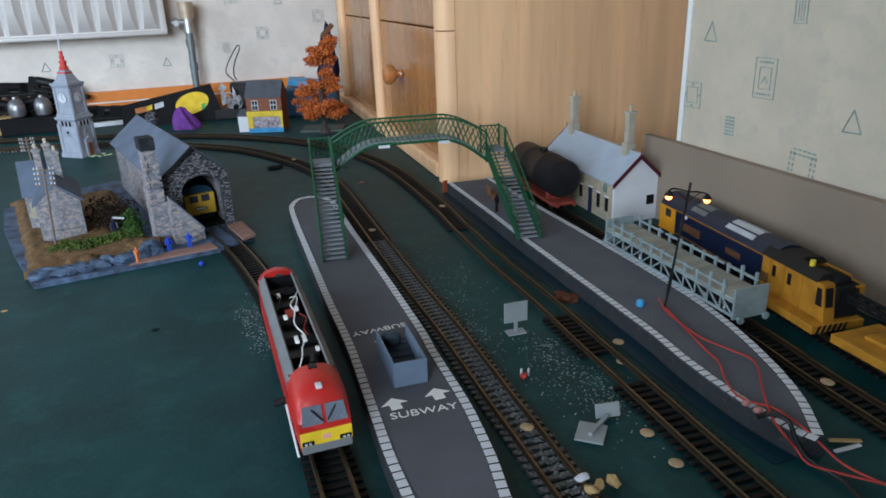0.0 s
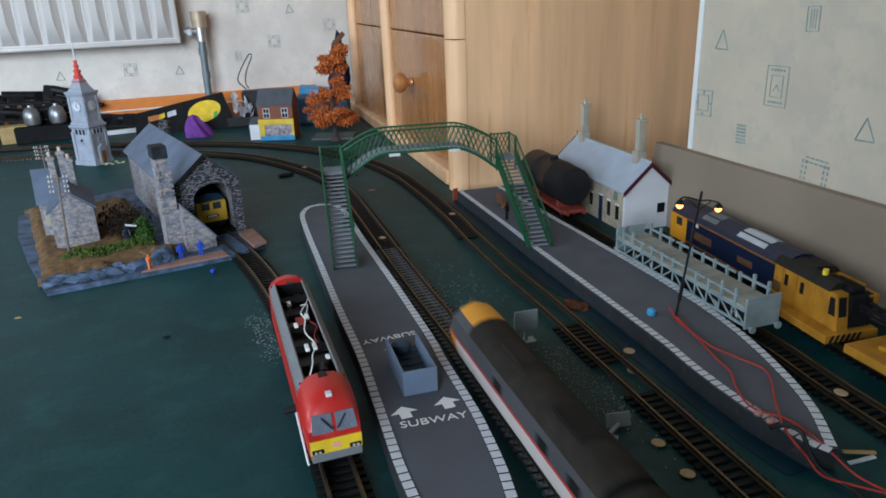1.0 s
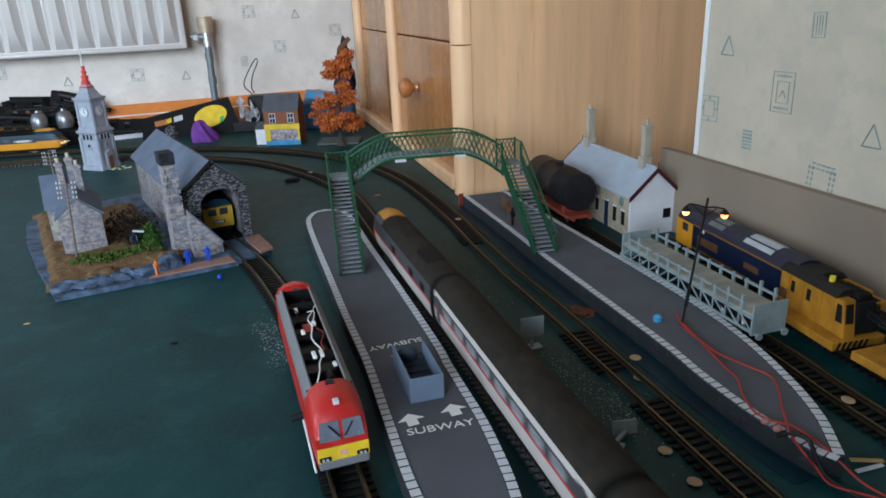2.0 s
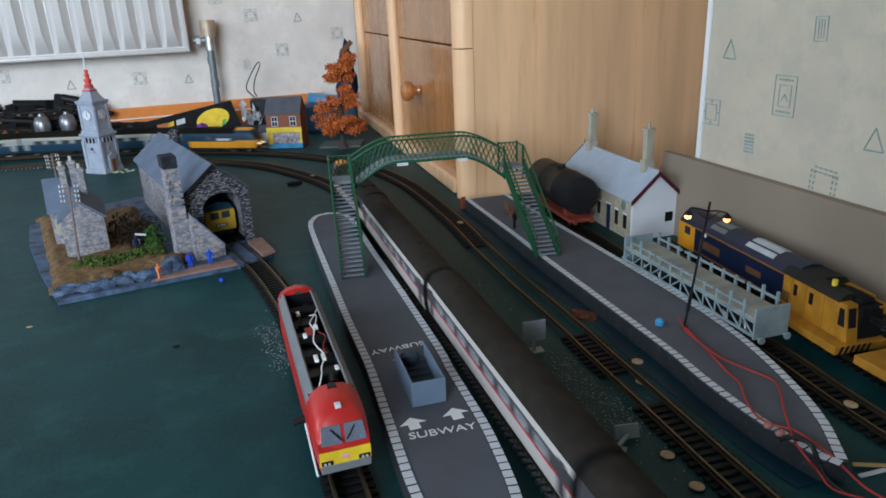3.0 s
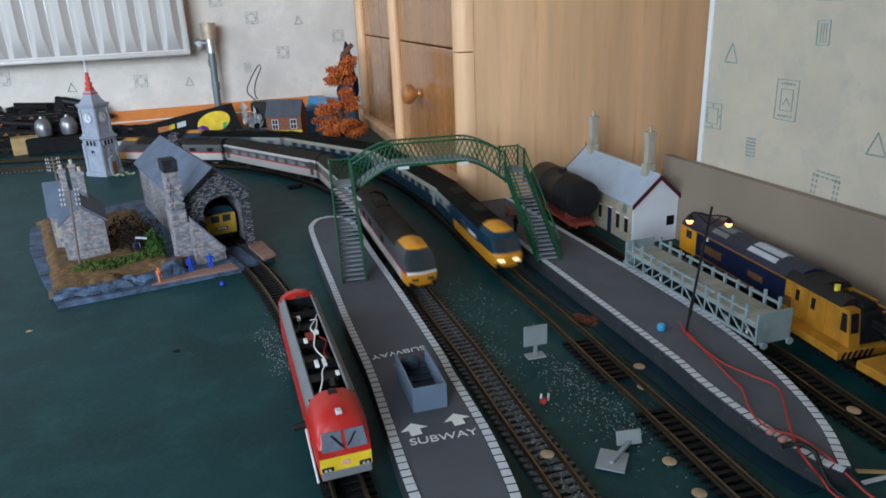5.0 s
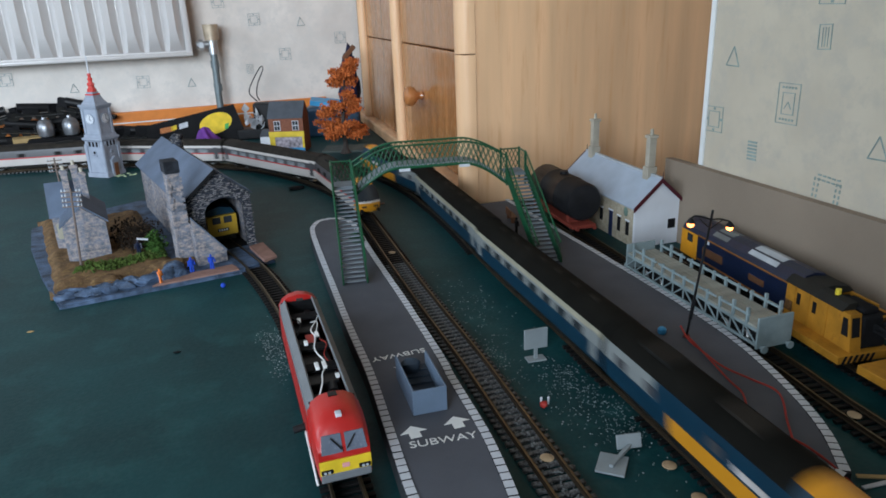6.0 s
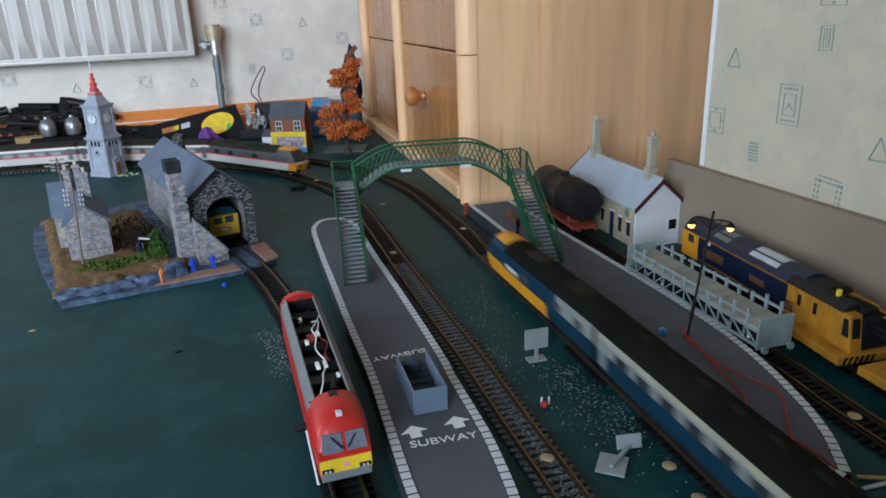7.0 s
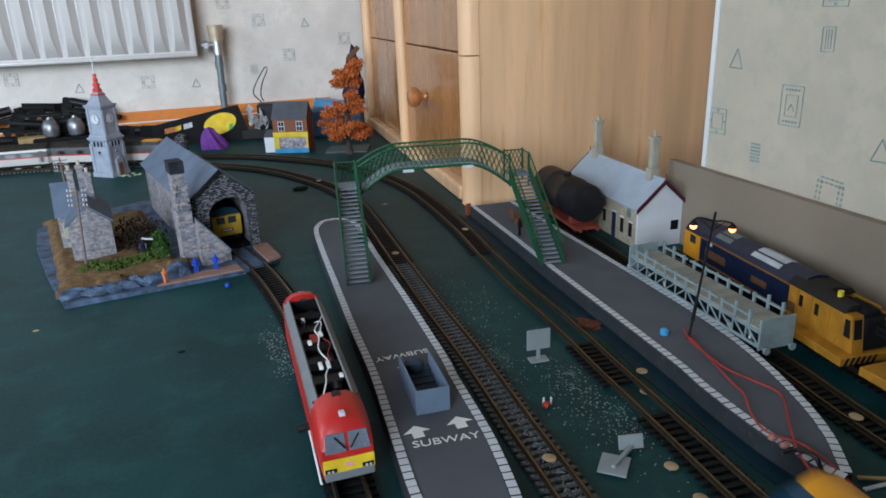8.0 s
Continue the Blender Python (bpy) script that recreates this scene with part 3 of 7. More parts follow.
def coach(name, label, blue):
    L = COACH_L
    th = thing(name, label, "railway coach", group="")
    st = [ring(-L / 2), ring(-L / 6), ring(L / 6), ring(L / 2)]
    if blue:
        bands = [(0, 3, 0, 3, "lower_side", BR_BLUE, "rail blue lower side"), (3, 4, 0, 3, "window_band", BR_GREY, "pearl grey window band"), (4, 5, 0, 3, "lining", CREAM, "cream lining")]
    else:
        bands = [(0, 2, 0, 3, "lower_side", IC_WHITE, "off-white lower side"), (2, 3, 0, 3, "stripe", IC_RED, "red stripe"), (3, 4, 0, 3, "window_band", IC_GREY, "dark grey window band"), (4, 5, 0, 3, "lining", IC_WHITE, "thin white lining")]
    hull(th, st, bands + [(5, 8, 0, 3, "roof", BLUE_ROOF if blue else IC_ROOF, "weathered dark roof")], blue)
    bm = bmesh.new()
    box(bm, -0.0085, 0.0085, -0.0003, 0.0003, -0.0032, 0.0032, 0.0002)
    pane = mesh_of("window_pane", bm, GLASS_D if blue else GLASS_L)
    for sy in (-1, 1):
        for k in range(8):
            piece("window_pane", pane, th, pose((k - 3.5) * 0.0265, sy * 0.01595, 0.0261, sy * 1.6))
        for sx in (-1, 1):
            bm = bmesh.new()
            box(bm, sx * 0.117 - 0.004, sx * 0.117 + 0.004, sy * 0.0158 - 0.0004, sy * 0.0158 + 0.0004, 0.012, 0.0325)
            part("door", bm, BR_GREY if blue else IC_GREY, th)
    bm = bmesh.new()
    box(bm, -L / 2 + 0.003, L / 2 - 0.003, -0.0138, 0.0138, 0.0068, 0.0098)
    for x, w in ((-0.045, 0.016), (0.0, 0.022), (0.05, 0.014)):
        box(bm, x - w, x + w, -0.013, 0.013, 0.0026, 0.0072, 0.001)
    part("underframe", bm, UNDER, th)
    for sx in (-1, 1):
        bm = bmesh.new()
        m = Matrix(((0, 0, 1, 0), (1, 0, 0, 0), (0, 1, 0, 0), (0, 0, 0, 1)))
        a, b = sx * L / 2 - 0.0005, sx * L / 2 + 0.0005
        prism(bm, [(y, z) for y, z in PROF] + [(-y, z) for y, z in PROF[-2::-1]], a, b, m)
        part("end_wall", bm, UNDER, th)
        bm = bmesh.new()
        box(bm, min(sx * L / 2, sx * (L / 2 + 0.0032)), max(sx * L / 2, sx * (L / 2 + 0.0032)), -0.0065, 0.0065, 0.0105, 0.0375, 0.0008)
        part("gangway", bm, BLACKM, th)
    for x in np.linspace(-0.09, 0.09, 7):
        bm = bmesh.new()
        box(bm, x - 0.003, x + 0.003, -0.002, 0.002, 0.0438, 0.0452, 0.0005)
        part("roof_vent", bm, IC_ROOF, th)
    add_bogies(th, L, 0.040)
    return th


GREY_TRAIN = [power_car("power_car", "wedge-nosed diesel power car in grey and white livery, yellow cab roof", False, True),
              coach("coach", "grey and off-white express coach with a red stripe", False), coach("coach", "grey and off-white express coach with a red stripe", False),
              power_car("power_car", "wedge-nosed diesel power car in grey and white livery, yellow nose", False, False)]
BLUE_TRAIN = [power_car("power_car", "wedge-nosed diesel power car in blue and yellow, headlights lit", True, True),
              coach("coach", "blue and grey express coach with dark windows", True), coach("coach", "blue and grey express coach with dark windows", True),
              power_car("power_car", "wedge-nosed diesel power car in blue and yellow at the train's rear", True, False)]

# how far the leading nose has come along its track, by time
GREY_S = [(0.0, 1.40), (1.0, 1.675), (1.5, 1.805), (3.5, 2.375), (4.0, 2.515), (4.5, 2.645), (5.8, 2.986), (7.0, 3.338), (7.5, 3.50), (8.0, 3.655)]
BLUE_S = [(0.0, 3.83), (3.5, 2.43), (4.0, 2.228), (4.5, 2.028), (5.8, 1.510), (6.5, 1.145), (7.0, 0.895), (7.5, 0.660), (8.0, 0.505)]


def ride(train, way, keys, sign):
    """Rows for each vehicle; sign +1: the train runs with the track's way, -1 against it."""
    tt, ss = [k[0] for k in keys], [k[1] for k in keys]
    back = 0.0
    for i, veh in enumerate(train):
        L = POWER_L if i in (0, len(train) - 1) else COACH_L
        c = back + L / 2
        back += L + GAP
        rows = []
        for k in range(0, 33):
            t = k * 0.25
            s = float(np.interp(t, tt, ss)) - sign * c
            a, b = way.at(s + sign * L * 0.33), way.at(s - sign * L * 0.33)
            mid, d = (a + b) / 2, a - b
            h = math.degrees(math.atan2(d[1], d[0]))
            rows.append((t, pose(mid[0] * SIZE, mid[1] * SIZE, RZ * SIZE, 0, 0, h + (180 if i == len(train) - 1 else 0))))
        walk(veh, rows)


def motions():
    ride(GREY_TRAIN, MID, GREY_S, 1)
    ride(BLUE_TRAIN, RIGHT, BLUE_S, -1)


# ---- footbridge ----
def lattice(bm, lower, upper, n, y, t=0.00035):
    """Crossed bars between two curves given as functions of 0..1 -> (x, z), at depth y."""
    for k in range(-2, n):
        for a, b in ((k, k + 2), (k + 2, k)):
            u0, u1, = a / n, b / n
            p, q = 0.0, 1.0
            # cut at the ends
            lo, hi = min(u0, u1), max(u0, u1)
            if hi <= 0 or lo >= 1:
                continue
            f0 = max(0.0, (0 - u0) / (u1 - u0) if u1 > u0 else (1 - u0) / (u1 - u0)) if (u0 < 0 or u0 > 1) else 0.0
            f1 = min(1.0, (1 - u0) / (u1 - u0) if u1 > u0 else (0 - u0) / (u1 - u0)) if (u1 < 0 or u1 > 1) else 1.0
            pts = []
            for f in (f0, f1):
                u = min(1, max(0, u0 + (u1 - u0) * f))
                lx, lz = lower(u)
                ux, uz = upper(u)
                pts.append((lx + (ux - lx) * f, y, lz + (uz - lz) * f))
            if (Vector(pts[0]) - Vector(pts[1])).length > 0.0005:
                rod(bm, pts[0], pts[1], t * 1.3, 4)
    return bm


def footbridge():
    th = thing("footbridge", "green lattice footbridge with grey stairs spanning both platforms", "footbridge", pose(0.1115, 0.605, 0.0146, 0, 0, -8.3))
    rise, run, span = 0.066, 0.115, 0.1925
    n = 23
    bm = bmesh.new()
    box(bm, -0.0100, 0.0100, -0.0026, 0.0026, -0.0010, 0.0, 0.0002)
    tread = mesh_of("tread", bm, STEPG)
    for u in (0.0, span):
        st = []
        for k in range(n):
            f = (k + 0.6) / n
            piece("tread", tread, th, pose(u, f * run, f * rise))
        bm = bmesh.new()
        box(bm, u - 0.0112, u + 0.0112, run, run + 0.026, rise - 0.0016, rise, 0.0003)
        part("landing", bm, STEPG, th, "grey landing")
        for sx in (-1, 1):
            x = u + sx * 0.0114
            m = Matrix(((0, 0, 1, x - 0.0007), (1, 0, 0, 0), (0, 1, 0, 0), (0, 0, 0, 1)))
            bm = bmesh.new()
            prism(bm, [(-0.003, 0), (0.004, 0), (run + 0.002, rise - 0.005), (run + 0.002, rise + 0.008), (run - 0.004, rise + 0.007), (-0.003, 0.006)], 0, 0.0014, m)
            part("stringer", bm, BRGREEN, th, "solid green stair side")
            bm = bmesh.new()
            lattice(bm, lambda q: (q * run, q * rise + 0.003), lambda q: (q * run, q * rise + 0.022), 16, 0)
            for q in (0.02, 0.33, 0.66, 0.98):
                rod(bm, (q * run, 0, q * rise), (q * run, 0, q * rise + 0.0225), 0.0007, 6)
            for v in bm.verts:
                v.co = Vector((x, v.co.x, v.co.z))
            tube(bm, [(x, -0.001, 0.021), (x, 0.003, 0.0225), (x, run, rise + 0.0225)], 0.0009)
            part("stair_railing", bm, BRGREEN, th, "green lattice railing")
        # landing railings at the outside and behind
        out = -1 if u == 0 else 1
        for which in ("side", "rear"):
            bm = bmesh.new()
            if which == "side":
                lattice(bm, lambda q: (q * 0.026, rise), lambda q: (q * 0.026, rise + 0.021), 5, 0)
                for v in bm.verts:
                    v.co = Vector((u + out * 0.0114, run + v.co.x, v.co.z))
                tube(bm, [(u + out * 0.0114, run, rise + 0.022), (u + out * 0.0114, run + 0.026, rise + 0.022)], 0.0009)
            else:
                lattice(bm, lambda q: (q * 0.0228, rise), lambda q: (q * 0.0228, rise + 0.021), 5, 0)
                for v in bm.verts:
                    v.co = Vector((u - 0.0114 + v.co.x, run + 0.026, v.co.z))
                tube(bm, [(u - 0.0114, run + 0.026, rise + 0.022), (u + 0.0114, run + 0.026, rise + 0.022)], 0.0009)
            part("landing_railing", bm, BRGREEN, th, "green lattice railing")
        for sx in (-1, 1):
            for y in (run + 0.001, run + 0.025):
                bm = bmesh.new()
                box(bm, u + sx * 0.0108 - 0.001, u + sx * 0.0108 + 0.001, y - 0.001, y + 0.001, rise - 0.014, rise + 0.024, 0.0002)
                part("post", bm, BRGREEN, th)
    x0, x1 = 0.0114, span - 0.0114

    def low(q):
        d = min(q, 1 - q) * (x1 - x0)
        f = min(1.0, d / 0.05)
        return x0 + q * (x1 - x0), rise - 0.011 + 0.026 * math.sin(f * math.pi / 2)

    def high(q):
        d = min(q, 1 - q) * (x1 - x0)
        f = min(1.0, d / 0.05)
        return x0 + q * (x1 - x0), rise + 0.020 + 0.019 * math.sin(f * math.pi / 2)

    for y in (run + 0.001, run + 0.025):
        bm = bmesh.new()
        lattice(bm, low, high, 30, y)
        part("span_lattice", bm, BRGREEN, th, "green lattice side of the span")
        for f, r in ((low, 0.0016), (high, 0.0011)):
            bm = bmesh.new()
            pts = [f(q) for q in np.linspace(0, 1, 33)]
            tube(bm, [(a, y, b) for a, b in pts], r, 6)
            part("span_chord", bm, BRGREEN, th)
    bm = bmesh.new()
    pts = [low(q) for q in np.linspace(0, 1, 33)]
    for (a, b), (c, d) in zip(pts, pts[1:]):
        vs = [bm.verts.new(p) for p in ((a, run + 0.001, b + 0.003), (c, run + 0.001, d + 0.003), (c, run + 0.025, d + 0.003), (a, run + 0.025, b + 0.003))]
        bm.faces.new(vs)
    bmesh.ops.remove_doubles(bm, verts=bm.verts, dist=0.00001)
    bmesh.ops.solidify(bm, geom=bm.faces[:], thickness=0.0012)
    part("deck", bm, STEPG, th, "grey walkway deck")
    for q in (0.33, 0.72):
        bm = bmesh.new()
        a, b = low(q)
        box(bm, a - 0.006, a + 0.006, run - 0.0012, run - 0.0002, b - 0.0035, b - 0.0005)
        part("sign_plate", bm, EDGEW, th, "small pale plate")


footbridge()


# ---- station side ----
STONE_T = mat("tan_stone_paper", (0.42, 0.36, 0.26), 0.8, var=0.2, scale=120, col2=(0.55, 0.50, 0.40), mix=0.4)
HWHITE = mat("white_render_wall", (0.74, 0.76, 0.80), 0.75, var=0.05, scale=30)
SLATE_P = mat("pale_slate_roof", (0.36, 0.42, 0.50), 0.6, var=0.08, scale=40)
MAROON = mat("maroon_bargeboard", (0.07, 0.012, 0.02), 0.5)
CHIMN = mat("buff_chimney", (0.40, 0.36, 0.29), 0.8)
DBLUE = mat("dark_blue_door", (0.015, 0.03, 0.09), 0.4)
WAGON = mat("pale_grey_green_plastic", (0.225, 0.285, 0.295), 0.6, var=0.2, scale=60)
DECKW = mat("weathered_wagon_deck", (0.30, 0.30, 0.26), 0.8, var=0.25, scale=60, col2=(0.22, 0.20, 0.16), mix=0.3, stretch=(1, 0.15, 1))
NAVY = mat("navy_loco_paint", (0.003, 0.009, 0.032), 0.42, var=0.2)
LORANGE = mat("orange_lining", (0.24, 0.095, 0.02), 0.5)
LGREY = mat("light_grey_panel", (0.42, 0.45, 0.48), 0.5)
CRANEY = mat("crane_yellow", (0.40, 0.18, 0.018), 0.55, var=0.22, scale=70, col2=(0.22, 0.09, 0.014), mix=0.3)
CRANER = mat("dark_olive_roof", (0.014, 0.014, 0.012), 0.7)
TANKB = mat("weathered_black_tank", (0.012, 0.012, 0.014), 0.5, var=0.4, scale=40, col2=(0.020, 0.019, 0.019), mix=0.3)
REDOX = mat("red_oxide_frame", (0.24, 0.045, 0.03), 0.65, var=0.2)
AMBER = mat("amber_lamp_glow", (1.0, 0.27, 0.06), 0.4, emit=4.5)
REDWIRE = mat("red_wire", (0.34, 0.03, 0.022), 0.5)
YGLASS = mat("yellow_beacon", (0.8, 0.62, 0.05), 0.3)


def gable_roof(bm, x0, x1, y0, y1, ze, zr, t, xm=None):
    """Two slopes, ridge along y."""
    xm = (x0 + x1) / 2 if xm is None else xm
    prof = [(x0, ze), (xm, zr), (x1, ze), (x1, ze + t), (xm, zr + t), (x0, ze + t)]
    m = Matrix(((1, 0, 0, 0), (0, 0, 1, 0), (0, 1, 0, 0), (0, 0, 0, 1)))
    prism(bm, prof, y0, y1, m)
    return bm


def upright(bm, prof, y0, y1):
    """A profile in x, z pushed from y0 to y1."""
    return prism(bm, prof, y0, y1, Matrix(((1, 0, 0, 0), (0, 0, 1, 0), (0, 1, 0, 0), (0, 0, 0, 1))))


def station_house():
    th = thing("station_house", "white-ended model station house with pale slate roof and tall chimneys", "model house", pose(0.4235, 0.613, 0, 0, 0, -2.5))
    W, L, ze, zr = 0.058, 0.165, 0.048, 0.0745
    bm = bmesh.new()
    upright(bm, [(0, 0), (W, 0), (W, ze), (W / 2, zr - 0.001), (0, ze)], 0, 0.003)
    part("gable_wall", bm, HWHITE, th, "white rendered gable wall")
    bm = bmesh.new()
    upright(bm, [(0, 0), (W, 0), (W, ze), (W / 2, zr - 0.001), (0, ze)], L - 0.003, L)
    part("gable_wall", bm, STONE_T, th)
    for x in (0, W - 0.003):
        bm = bmesh.new()
        box(bm, x, x + 0.003, 0.003, L - 0.003, 0, ze)
        part("long_wall", bm, STONE_T, th, "tan stone front wall")
    for sx in (0, 1):
        bm = bmesh.new()
        xa, xb = (-0.004, W / 2) if sx == 0 else (W + 0.004, W / 2)
        za = ze - 0.0035
        upright(bm, [(xa, za), (xb, zr), (xb, zr + 0.0015), (xa, za + 0.0015)], -0.003, L + 0.003)
        part("roof_slope", bm, SLATE_P, th, "pale blue-grey slate roof")
        for y in (-0.0045, L + 0.003):
            bm = bmesh.new()
            upright(bm, [(xa, za - 0.003), (xb, zr - 0.003), (xb, zr + 0.002), (xa, za + 0.002)], y, y + 0.0015)
            part("bargeboard", bm, MAROON, th, "dark maroon bargeboard")
    bm = bmesh.new()
    box(bm, W / 2 - 0.0015, W / 2 + 0.0015, -0.002, L + 0.002, zr + 0.0005, zr + 0.003)
    part("ridge", bm, LGREY, th)
    for y in (-0.004, L + 0.002):
        bm = bmesh.new()
        rod(bm, (W / 2, y, zr - 0.003), (W / 2, y, zr + 0.009), 0.0008, 6, 0.0003)
        part("finial", bm, MAROON, th)
    for y in (0.022, L - 0.017):
        bm = bmesh.new()
        box(bm, W / 2 - 0.006, W / 2 + 0.006, y - 0.005, y + 0.005, zr - 0.008, zr + 0.010, 0.0006)
        box(bm, W / 2 - 0.0042, W / 2 + 0.0042, y - 0.0038, y + 0.0038, zr + 0.010, zr + 0.043, 0.0005)
        box(bm, W / 2 - 0.0055, W / 2 + 0.0055, y - 0.005, y + 0.005, zr + 0.041, zr + 0.0445, 0.0006)
        rod(bm, (W / 2, y, zr + 0.044), (W / 2, y, zr + 0.051), 0.0022, 8, 0.0016)
        part("chimney", bm, CHIMN, th, "tall buff chimney")
    # gable window
    bm = bmesh.new()
    box(bm, 0.0415, 0.0505, -0.0008, 0.0004, 0.0175, 0.0285)
    w = part("window", bm, BLACKM, th, "small dark square window")
    bm = bmesh.new()
    box(bm, 0.0408, 0.0512, -0.0012, -0.0001, 0.0165, 0.0178)
    part("sill", bm, HWHITE, w)
    for y, dw, z0, z1, door in ((0.014, 0.006, 0.011, 0.027, 0), (0.032, 0.006, 0.011, 0.028, 0), (0.050, 0.0075, 0.0, 0.030, 1), (0.072, 0.006, 0.013, 0.028, 0), (0.10, 0.006, 0.013, 0.028, 0), (0.13, 0.007, 0.0, 0.03, 1)):
        bm = bmesh.new()
        box(bm, -0.0007, 0.0006, y - dw / 2, y + dw / 2, z0, z1)
        w = part("door" if door else "window", bm, DBLUE if door else BLACKM, th, "dark blue door" if door else "")
        bm = bmesh.new()
        box(bm, -0.0012, 0.0004, y - dw / 2 - 0.001, y + dw / 2 + 0.001, z1, z1 + 0.0016)
        part("lintel", bm, HWHITE, w)
    bm = bmesh.new()
    ball(bm, (-0.0006, 0.018, 0.037), 0.005, 10, 6, (0.2, 0.9, 1.1))
    part("ivy", bm, mat("faded_green_ivy", (0.15, 0.22, 0.18), 0.9), th, "faded green ivy patch", True)


station_house()


def on_way(way, y):
    """How far along a way the point with that y lies."""
    k = int(np.argmin(np.abs(way.pts[:, 1] - y)))
    return k * way.step


def rail_pose(way, y):
    s = on_way(way, y)
    c = way.at(s)
    return pose(c[0], c[1], RZ, 0, 0, math.degrees(way.heading(s)))


def small_wheels(th, xs, half=0.0078, r=0.0058):
    bm = bmesh.new()
    lathe(bm, [(r * 0.9, -0.001), (r, -0.0008), (r, -0.0003), (r * 0.92, 0.0), (r * 0.8, 0.001)], 14, pose(0, 0, 0, 90))
    me = mesh_of("wheel", bm, STEEL, True)
    for x in xs:
        for sy in (-1, 1):
            piece("wheel", me, th, pose(x, sy * half, r, 0, 0, 0 if sy < 0 else 180))


def girder_wagon():
    L = 0.178
    th = thing("flat_wagon", "pale grey-green plastic wagon with trussed sides and end plates", "railway wagon", rail_pose(SIDING, 0.447))
    h = L / 2
    for k in range(6):
        y = -0.0125 + k * 0.005
        bm = bmesh.new()
        box(bm, -h + 0.002, h - 0.002, y - 0.0023, y + 0.0023, 0.0215, 0.0233 + random.uniform(0, 0.0004))
        part("deck_plank", bm, DECKW, th)
    for sy in (-1, 1):
        y = sy * 0.0148
        bm = bmesh.new()
        box(bm, -h, h, y - 0.0008, y + 0.0008, 0.0085, 0.0105)
        box(bm, -h, h, y - 0.0008, y + 0.0008, 0.0200, 0.0222)
        part("side_beam", bm, WAGON, th)
        n = 12
        for k in range(n):
            a, b = -h + k * L / n, -h + (k + 1) * L / n
            p, q = ((a, 0.0095), (b, 0.021)) if k < n / 2 else ((a, 0.021), (b, 0.0095))
            for e0, e1 in (((p[0], y, p[1]), (q[0], y, q[1])), ((a, y, 0.009), (a, y, 0.0215))):
                bm = bmesh.new()
                rod(bm, e0, e1, 0.0007, 6)
                part("truss_bar", bm, WAGON, th)
        for k in range(11):
            x = -h + 0.012 + k * (L - 0.024) / 10
            tall = 0.0355 if k in (0, 1, 9, 10) else 0.0318
            bm = bmesh.new()
            box(bm, x - 0.0011, x + 0.0011, y - 0.0011, y + 0.0011, 0.021, tall, 0.0002)
            part("post", bm, WAGON, th)
        bm = bmesh.new()
        for a, b in ((-h + 0.010, -h + 0.045), (-h + 0.048, h - 0.052), (h - 0.048, h - 0.010)):
            box(bm, a, b, y - 0.0007, y + 0.0007, 0.0288, 0.0306)
        part("hand_rail", bm, WAGON, th)
    for sx in (-1, 1):
        bm = bmesh.new()
        box(bm, sx * h - 0.0009, sx * h + 0.0009, -0.0155, 0.0155, 0.0065, 0.0315, 0.0004)
        e = part("end_plate", bm, WAGON, th, "flat grey-green end plate")
        for sy in (-1, 1):
            bm = bmesh.new()
            a, b = sorted((sx * h, sx * (h + 0.005)))
            rod(bm, (a, sy * 0.0115, 0.0075), (b, sy * 0.0115, 0.0075), 0.0011, 8)
            rod(bm, (sx * (h + 0.004), sy * 0.0115, 0.0075), (sx * (h + 0.0055), sy * 0.0115, 0.0075), 0.0029, 12)
            part("buffer", bm, WAGON, e)
    bm = bmesh.new()
    box(bm, -h + 0.01, h - 0.01, -0.006, 0.006, 0.007, 0.021)
    part("spine", bm, BLACKM, th)
    small_wheels(th, (-0.068, -0.045, 0.045, 0.068))


girder_wagon()


def tank_wagon():
    L = 0.112
    th = thing("tank_wagon", "weathered black tank wagon on a red oxide underframe", "railway wagon", rail_pose(SIDING, 0.715))
    bm = bmesh.new()
    r = 0.0220
    prof = [(0.002, -L / 2 - 0.003), (0.010, -L / 2 - 0.002), (r - 0.002, -L / 2), (r, -L / 2 + 0.003), (r, -0.022), (r + 0.0006, -0.021), (r + 0.0006, -0.019), (r, -0.018), (r, 0.018), (r + 0.0006, 0.019), (r + 0.0006, 0.021), (r, 0.022), (r, L / 2 - 0.003), (r - 0.002, L / 2), (0.010, L / 2 + 0.002), (0.002, L / 2 + 0.003)]
    lathe(bm, prof, 32, pose(0, 0, 0.0385, 0, 90))
    part("barrel", bm, TANKB, th, "weathered black cylindrical barrel", True)
    bm = bmesh.new()
    rod(bm, (0, 0, 0.059), (0, 0, 0.0635), 0.005, 14)
    part("filler_dome", bm, TANKB, th)
    bm = bmesh.new()
    box(bm, -L / 2 - 0.002, L / 2 + 0.002, -0.0148, 0.0148, 0.0085, 0.0125, 0.0006)
    part("underframe", bm, REDOX, th, "red oxide underframe")
    for x in (-0.038, 0.038):
        bm = bmesh.new()
        upright(bm, [(x - 0.004, 0.0125), (x + 0.004, 0.0125), (x + 0.003, 0.024), (x - 0.003, 0.024)], -0.012, 0.012)
        part("saddle", bm, REDOX, th)
    for sx in (-1, 1):
        for sy in (-1, 1):
            bm = bmesh.new()
            rod(bm, (sx * L / 2, sy * 0.0105, 0.0100), (sx * (L / 2 + 0.007), sy * 0.0105, 0.0100), 0.0022, 10)
            part("buffer", bm, REDOX, th)
    small_wheels(th, (-0.04, 0.04))


tank_wagon()


